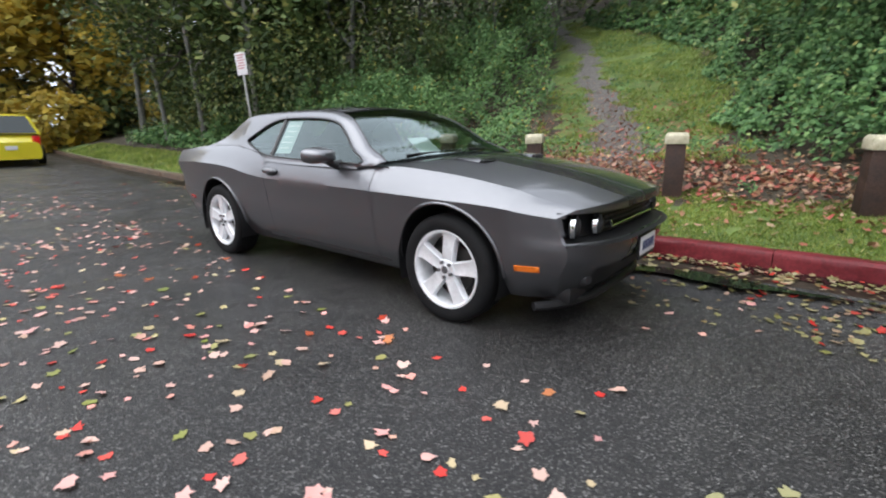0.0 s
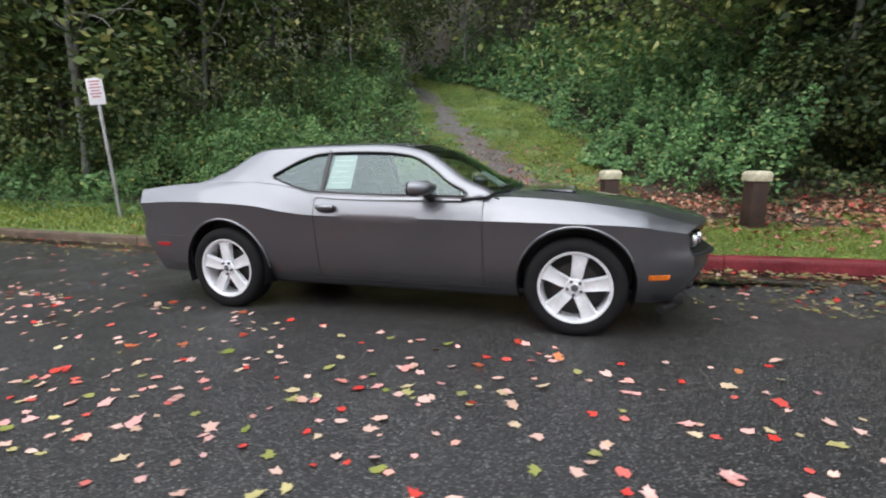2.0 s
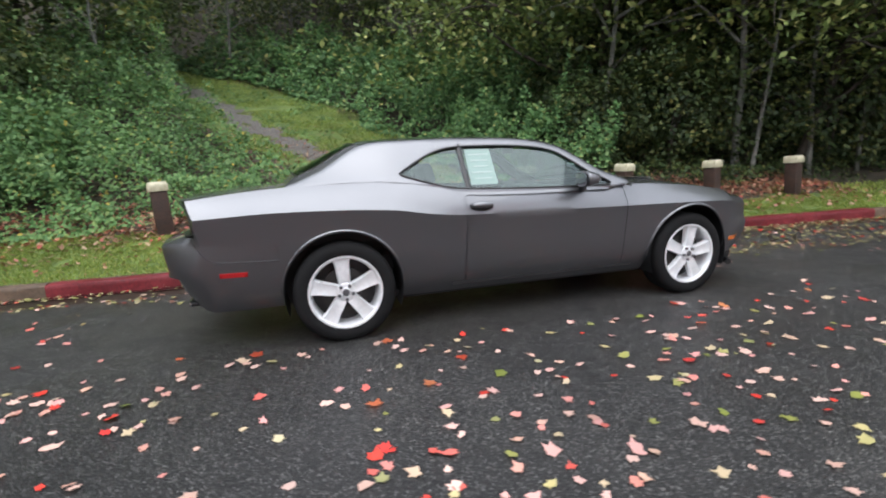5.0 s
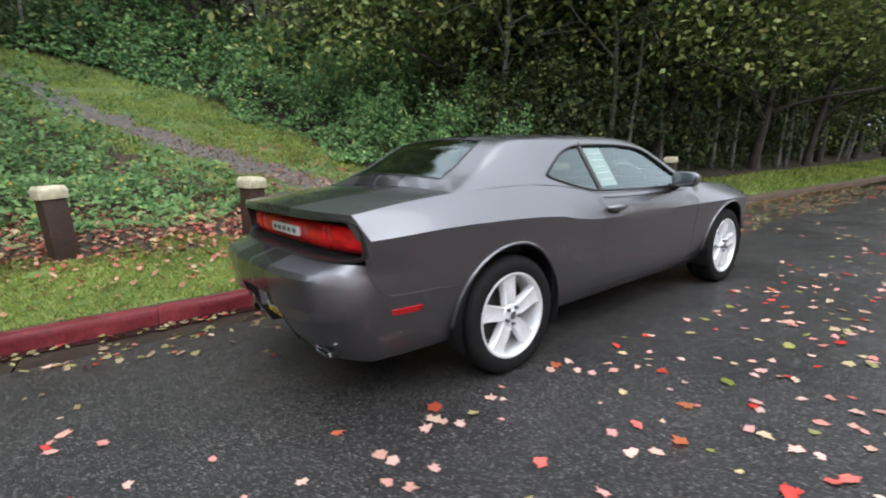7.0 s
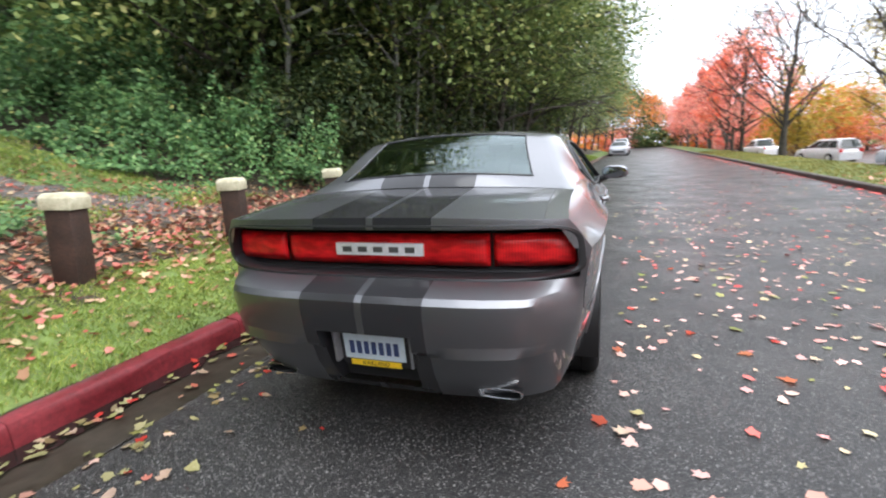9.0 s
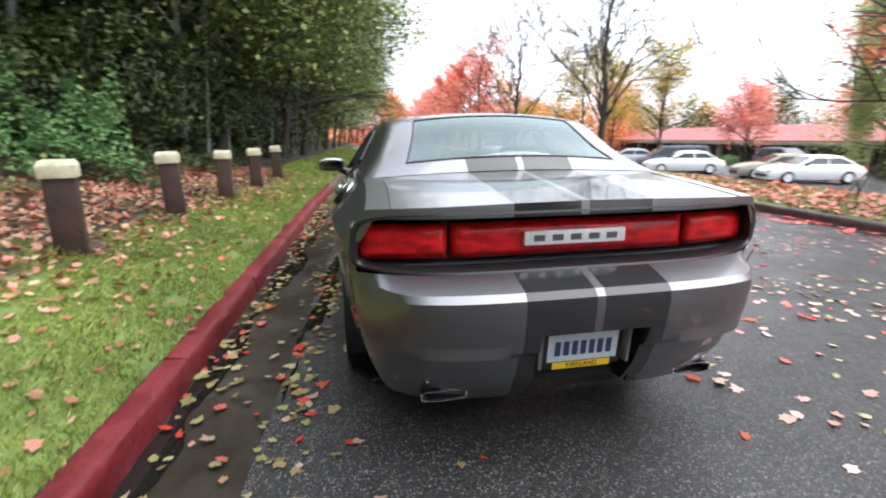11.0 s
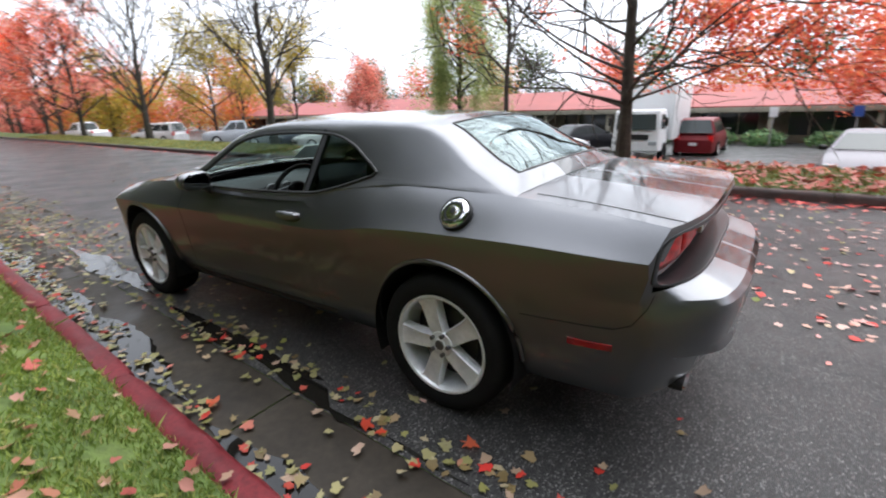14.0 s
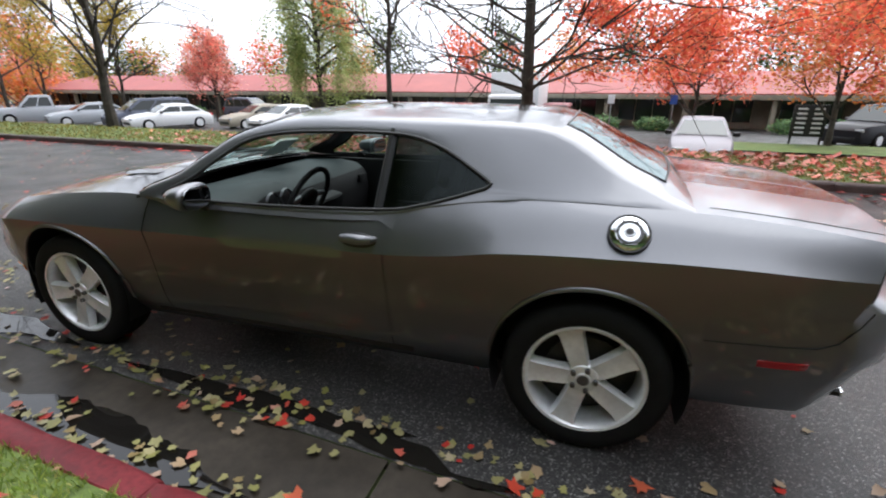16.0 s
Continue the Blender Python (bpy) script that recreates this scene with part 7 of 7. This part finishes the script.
vehicle("suv", PAINTS["white"], "white estate parked far along the lot", lot_pose(43.0, -16.5, 20))
vehicle("pickup", PAINTS["white"], "white pickup far along the lot", lot_pose(55.0, -14.6, 10))
vehicle("pickup", PAINTS["black"], "black pickup truck on wet asphalt", lot_pose(-11.2, -27.6, 40))
vehicle("sedan", PAINTS["silver"], "silver sedan parked at the kerb far down the road", ROAD @ pose(50.0, -1.15, 0, 0, 0, 180))
vehicle("suv", PAINTS["white"], "white car parked at the kerb behind the silver sedan", ROAD @ pose(57.5, -1.15, 0, 0, 0, 180))
vehicle("suv", M_YELLOWCAR, "bright yellow car stopped on the road", ROAD @ pose(-19.5, -2.5, road_rise(-19.5), 0, 0, 180))

# box truck
truck = thing("box_truck", "white cab-over box truck parked by the building", "truck", lot_pose(5.3, -23.6, 93), "parked cars")
bm = bmesh.new()
add_box(bm, (4.2, 2.3, 2.35), (-0.9, 0, 2.0), 0.04)
part("cargo_box", bm, plain("white_box_panel", (0.72, 0.73, 0.74), 0.4), truck, "white cargo box")
bm = bmesh.new()
add_box(bm, (1.6, 2.0, 1.75), (2.15, 0, 1.32), 0.12, taper=(0.86, 0.92), seg=3)
part("cab", bm, PAINTS["white"], truck, "white cab")
raw("windscreen", [(2.985, -0.82, 1.38), (2.985, 0.82, 1.38), (2.885, 0.78, 2.02), (2.885, -0.78, 2.02)], [(0, 1, 2, 3)], M_CARGLASS, truck, "windscreen", smooth=False)
for s in (1, -1):
    raw("side_window", [(1.75, s * 0.985, 1.40), (2.72, s * 0.985, 1.40), (2.60, s * 0.955, 1.98), (1.80, s * 0.955, 1.98)], [(0, 1, 2, 3)], M_SHOPGLASS, truck, smooth=False)
    bm = bmesh.new()
    add_box(bm, (0.06, 0.34, 0.16), (2.95, s * 0.72, 0.82), 0.03)
    part("headlamp", bm, M_LENS, truck)
    bm = bmesh.new()
    add_box(bm, (0.08, 0.14, 0.34), (2.75, s * 1.16, 1.7), 0.03)
    part("wing_mirror", bm, M_BLACK, truck)
    for x in (-1.7, 1.9):
        bm = bmesh.new()
        lathe(bm, [(0.0, 0.08), (0.22, 0.08), (0.24, 0.12), (0.37, 0.12), (0.40, 0.08), (0.40, -0.1)], 24)
        w = part("wheel", bm, M_RUBBER, truck, "black truck wheel")
        w.matrix_basis = pose(x, s * 0.92, 0.40, 0, 0, 0 if s > 0 else 180)
bm = bmesh.new()
add_box(bm, (5.2, 0.9, 0.22), (0.0, 0, 0.68), 0.02)
part("chassis", bm, M_BLACK, truck, "dark chassis")
bm = bmesh.new()
add_box(bm, (0.05, 1.1, 0.22), (2.96, 0, 1.08), 0.02)
part("grille", bm, M_SATIN, truck, "dark grille")

# low office building with a standing-seam roof
office = thing("office_building", "long low tan office building with a salmon metal roof", "building", ROAD @ pose(0, -38.5, -1.9))
B0, B1, EAVE, RIDGE = -46.0, 66.0, 2.55, 4.05


def wall_panel(x0, x1):
    bm = bmesh.new()
    add_box(bm, (x1 - x0, 0.3, EAVE), ((x0 + x1) / 2, 0, EAVE / 2), 0.01)
    part("wall", bm, M_WALLTAN, office, "tan wall")


x = B0
k = 0
while x < B1:
    wall_panel(x, x + 1.6)
    bm = bmesh.new()
    add_box(bm, (3.6, 0.3, 0.7), (x + 3.4, 0, 0.35), 0.01)
    add_box(bm, (3.6, 0.3, 0.35), (x + 3.4, 0, EAVE - 0.175), 0.01)
    part("wall", bm, M_WALLTAN, office)
    bm = bmesh.new()
    add_box(bm, (3.6, 0.06, 1.55), (x + 3.4, -0.02, 1.45), 0.0)
    w = part("window", bm, M_SHOPGLASS, office, "dark office window")
    for q in (-1.8, -0.6, 0.6, 1.8):
        bm = bmesh.new()
        add_box(bm, (0.06, 0.10, 1.55), (x + 3.4 + q, 0.04, 1.45), 0.0)
        part("mullion", bm, M_FASCIA, w)
    bm = bmesh.new()
    add_box(bm, (0.28, 0.28, EAVE), (x + 0.8, 1.9, EAVE / 2), 0.02)
    part("column", bm, M_FASCIA, office, "porch column")
    x += 5.2
    k += 1
bm = bmesh.new()
v = [(B0, 2.3, EAVE), (B1, 2.3, EAVE), (B1, -5.5, RIDGE), (B0, -5.5, RIDGE), (B1, -13.0, EAVE), (B0, -13.0, EAVE)]
roof = raw("roof", v, [(0, 1, 2, 3), (3, 2, 4, 5)], M_ROOF, office, "salmon standing-seam metal roof", smooth=False)
roof.modifiers.new("thickness", "SOLIDIFY").thickness = 0.12
for q in range(150):
    x = B0 + (B1 - B0) * (q + 0.5) / 150
    bm = bmesh.new()
    tube(bm, [(x, 2.3, EAVE + 0.02), (x, -5.5, RIDGE + 0.02)], 0.028, 4)
    part("roof_seam", bm, M_ROOF, roof)
bm = bmesh.new()
add_box(bm, (B1 - B0, 0.06, 0.32), ((B0 + B1) / 2, 2.32, EAVE - 0.12), 0.01)
part("fascia", bm, M_FASCIA, office, "pale fascia board")
bm = bmesh.new()
add_box(bm, (B1 - B0, 2.2, 0.04), ((B0 + B1) / 2, 1.2, EAVE - 0.28), 0.0)
part("soffit", bm, M_WALLTAN, office, "dark soffit")
bm = bmesh.new()
add_box(bm, (B1 - B0, 3.4, 0.18), ((B0 + B1) / 2, 1.6, 0.0), 0.02)
part("walkway", bm, M_CONCRETE, office, "concrete walkway")

# hedges, posts and signs by the car park
r_h = np.random.default_rng(8)
for q, s in enumerate((-14.5, -12.0, -9.2, -4.6, -1.6, 1.6, 4.2, 7.6, 17.5, 33.0, 38.0)):
    shrub(s, -33.6, lot_z(s, -33.6) - 0.03, (1.15, 0.8, 0.48), 1300, 0.12, M_IVY, "clipped green hedge in front of the office", r_h, "hedge")
for s, d, mat, lab in ((1.1, -31.2, M_SIGNWHITE, "small white parking sign on a post in the car park"), (-2.4, -31.2, plain("sign_blue", (0.05, 0.12, 0.45), 0.4), "small blue parking sign on a post in the car park")):
    th = thing("car_park_sign", lab, "sign", ROAD @ pose(s, d, lot_z(s, d), 0, 0, 180), "car park signs")
    bm = bmesh.new()
    add_box(bm, (0.07, 0.05, 2.0), (0, 0, 1.0), 0.004)
    part("post", bm, M_GALV, th)
    bm = bmesh.new()
    add_box(bm, (0.40, 0.03, 0.52), (0, -0.05, 1.95), 0.005)
    pl = part("sign_plate", bm, mat, th)
th = thing("directory_board", "dark directory board with pale name strips on posts", "sign", ROAD @ pose(-7.4, -24.6, lot_z(0, -24.6), 0, 0, 176))
bm = bmesh.new()
add_box(bm, (1.25, 0.10, 1.35), (0, 0, 1.15), 0.02)
pl = part("panel", bm, M_BLACK, th, "black panel")
for k in range(6):
    for q in (-0.3, 0.3):
        bars(pl, [((q, -0.053, 1.65 - 0.2 * k), (0.18, 0, 0), (0, 0, 0.04))], M_SIGNWHITE, "name_strip")
for q in (-0.55, 0.55):
    bm = bmesh.new()
    add_box(bm, (0.08, 0.08, 0.6), (q, 0, 0.28), 0.01)
    part("post", bm, M_BLACK, th)
flip_up(grid_object("lot_island", np.linspace(-14, -3.6, 8), np.linspace(-24.6, -20.4, 5), lambda s, d: lot_z(s, d) + 0.14, M_TURF, "grass island in the car park", "verge"))

# ---- trees across the road
r_t = np.random.default_rng(31)


def verge_tree(s, d, height, r0, spread, fork, limbs, leaf, n, size, label, keep=None, twigs=3, levels=3, z=None, name="maple_tree", droop=0.0, hang=0.0, jitter=0.22, bark=None, rise=0.9, flat=1.0, slim=1.0):
    bm, tips = branch_tree(r_t, height, r0, spread, fork, limbs, droop=droop, twigs=twigs, levels=levels, rise=rise, flat=flat, slim=slim)
    zz = (verge_z(s, d) if -d - ROAD_W < 4.9 else lot_z(s, d)) - 0.06 if z is None else z
    return make_tree(name, label, bm, tips, n, size, leaf, r_t, bark or M_BARK, ROAD @ pose(s, d, zz), keep, jitter, hang)


# the maple by the kerb: bare to one side, red below and to the other
verge_tree(2.1, -9.75, 8.8, 0.135, 3.5, 0.13, 44, M_REDLEAF, 96000, 0.105, "spreading maple, half bare, with vivid red leaves", keep=lambda p: ((p[:, 0] < -0.9 + 0.7 * np.sin(p[:, 2] * 3 + p[:, 1])) & (p[:, 2] < 3.5 + 0.5 * np.sin(p[:, 0] * 2.1 + p[:, 1] * 1.3)) | (p[:, 2] < 2.3) & (p[:, 0] < 1.0)) & (p[:, 1] < 1.6) & (p[:, 2] > 1.4), twigs=4, rise=0.5, flat=0.6, z=0.14, jitter=0.2, hang=0.2, slim=0.5)
verge_tree(-6.2, -10.4, 6.2, 0.18, 3.6, 0.2, 26, M_REDLEAF, 42000, 0.105, "red-leaved maple on the verge", keep=lambda p: (p[:, 2] < 3.7 + 0.6 * np.sin(p[:, 0] * 1.7 + p[:, 1] * 1.1)) & (p[:, 1] < 2.2) & (p[:, 2] > 1.5), twigs=3, droop=0.10, flat=0.5, jitter=0.22, hang=0.25, slim=0.55)
verge_tree(15.6, -9.95, 7.6, 0.15, 4.6, 0.2, 22, M_GOLDLEAF, 260, 0.10, "bare upright maple on the verge", twigs=4, flat=1.9, slim=0.7)
verge_tree(27.3, -9.9, 8.0, 0.17, 5.4, 0.16, 24, M_GOLDLEAF, 500, 0.10, "bare spreading maple on the verge", twigs=4, flat=1.5, slim=0.7)
verge_tree(7.9, -14.6, 8.6, 0.11, 2.6, 0.4, 12, M_REDLEAF, 4200, 0.13, "slender maple with a few red leaves", twigs=3)
verge_tree(38.0, -9.9, 7.6, 0.15, 4.0, 0.14, 16, M_PINKLEAF, 6500, 0.17, "full red maple along the road", twigs=3, levels=2, flat=0.7)
# beyond the first tree, distance haze is painted in as paler leaves
for k in range(10):
    s = 45.0 + 6.5 * k
    verge_tree(s, -10.4 - 0.6 * (k % 2), 7.0 + 0.5 * (k % 3), 0.16, 3.9, 0.12, 14, M_PINKLEAF if k else M_REDLEAF, 4600, 0.26, "full red maple along the road" if k else "bright red maple along the road", twigs=3, levels=2)
for s, d, h, sp, mat, n, lab in ((34.0, -24.0, 7.5, 4.2, M_GOLDLEAF, 7500, "golden-leaved tree in the car park"), (40.0, -20.0, 8.0, 4.4, M_GOLDLEAF, 7500, "golden-leaved tree in the car park"), (29.5, -28.0, 5.0, 2.6, M_PINKLEAF, 6600, "small orange-red tree before the office"),
                               (-3.6, -31.4, 5.2, 3.0, M_REDLEAF, 9000, "orange tree before the office"), (-8.2, -24.4, 5.6, 3.2, M_ORANGELEAF, 9000, "orange-red tree on the car park island"), (-15.0, -24.0, 7.0, 3.8, M_REDLEAF, 11000, "red maple in the car park"), (46.0, -26.0, 8.0, 4.6, M_GOLDLEAF, 6500, "golden-leaved tree in the car park")):
    verge_tree(s, d, h, 0.13, sp, 0.22, 12, mat, n, 0.19, lab, twigs=3, levels=2, name="autumn_tree", jitter=0.35)
verge_tree(23.5, -33.0, 11.5, 0.25, 4.6, 0.25, 22, M_WILLOW, 36000, 0.20, "pale green weeping willow before the office", twigs=2, levels=2, name="willow_tree", droop=0.55, hang=1.9, jitter=0.28)
# distant trees behind the office
for k in range(24):
    s = -60 + 7.5 * k + r_t.uniform(-2, 2)
    mat = (M_WOODLEAF, M_ORANGELEAF, M_WOODLEAF, M_REDLEAF)[k % 4]
    verge_tree(s, -58 - 6 * (k % 2), 7.5 + 2.0 * r_t.uniform(0, 1), 0.25, 4.6, 0.15, 9, mat, 3000, 0.45, "distant tree behind the office", flat=0.8, twigs=2, levels=2, name="distant_tree", jitter=0.8, z=-3.0)
# golden wood at the road's other end
for k in range(12):
    s, d = -30 - 3.5 * (k % 4) + r_t.uniform(-1, 1), -14 + 2.0 * k
    verge_tree(s, d, 9.0 + 2 * r_t.uniform(0, 1), 0.16, 4.0, 0.15, 10, M_GOLDLEAF if k % 3 else M_WOODLEAF, 4500, 0.58, "golden autumn tree at the far bend", twigs=2, levels=2, name="autumn_tree", jitter=0.6, z=0.3, hang=0.5)
for k in range(5):
    verge_tree(84.0 + 12 * k, 1.0 - 2.2 * k, 9.0, 0.2, 4.5, 0.12, 9, M_WOODLEAF if k % 2 else M_ORANGELEAF, 2200, 0.5, "distant tree closing the road", twigs=2, levels=2, name="distant_tree", jitter=0.8, z=0.0)

# autumn trees beyond the car park's far end
for k in range(13):
    s, d = 66 + 7 * (k % 7) + r_t.uniform(-2, 2), -20 - 6.0 * (k % 5) - 3 * (k // 7)
    verge_tree(s, d, 7.5 + 2 * r_t.uniform(0, 1), 0.2, 4.6, 0.1, 9, (M_GOLDLEAF, M_ORANGELEAF, M_PINKLEAF)[k % 3], 3000, 0.5, "autumn tree beyond the car park", twigs=2, levels=2, name="autumn_tree", jitter=0.8, z=-2.6, flat=0.7, hang=0.8)

# low golden bushes where the road bends out of sight
for k in range(10):
    s, d = -27.5 - 1.6 * (k % 3), -15.0 + 2.6 * k
    shrub(s, d, 0.3, (2.4, 1.9, 1.6 + 0.4 * (k % 2)), 1500, 0.32, (M_GOLDLEAF, M_WOODLEAF, M_GOLDLEAF)[k % 3], "bushy autumn undergrowth at the bend of the road", r_h)

# woodland edge closing the far end of the road
for k in range(7):
    s, d = 108.0 + 3.0 * (k % 2), -34.0 + 7.0 * k
    shrub(s, d, -1.0, (5.0, 5.0, 3.0), 1100, 0.7, (M_ORANGELEAF, M_WOODLEAF, M_PINKLEAF)[k % 3], "distant bushes closing the road", r_h)

# dense dark undergrowth under the wood behind the parked yellow car
for k in range(6):
    s, d = -20.0 - 1.5 * (k % 3), 4.6 + 1.9 * k
    shrub(s, d, bank_z(s, d) - 0.1, (2.0, 1.6, 2.4 + 0.5 * (k % 2)), 1500, 0.34, M_WOODLEAF, "dense dark green undergrowth below the wood", r_h)

# low creeping undergrowth along the foot of the wood
for k in range(14):
    s, d = -8.5 - 0.95 * k, 2.5 + 0.9 * (k % 3)
    shrub(s, d, bank_z(s, d) - 0.05, (1.1, 0.8, 0.34 + 0.12 * (k % 2)), 520, 0.13, M_WOODLEAF if k % 3 else M_IVY, "low green undergrowth at the foot of the wood", r_h)
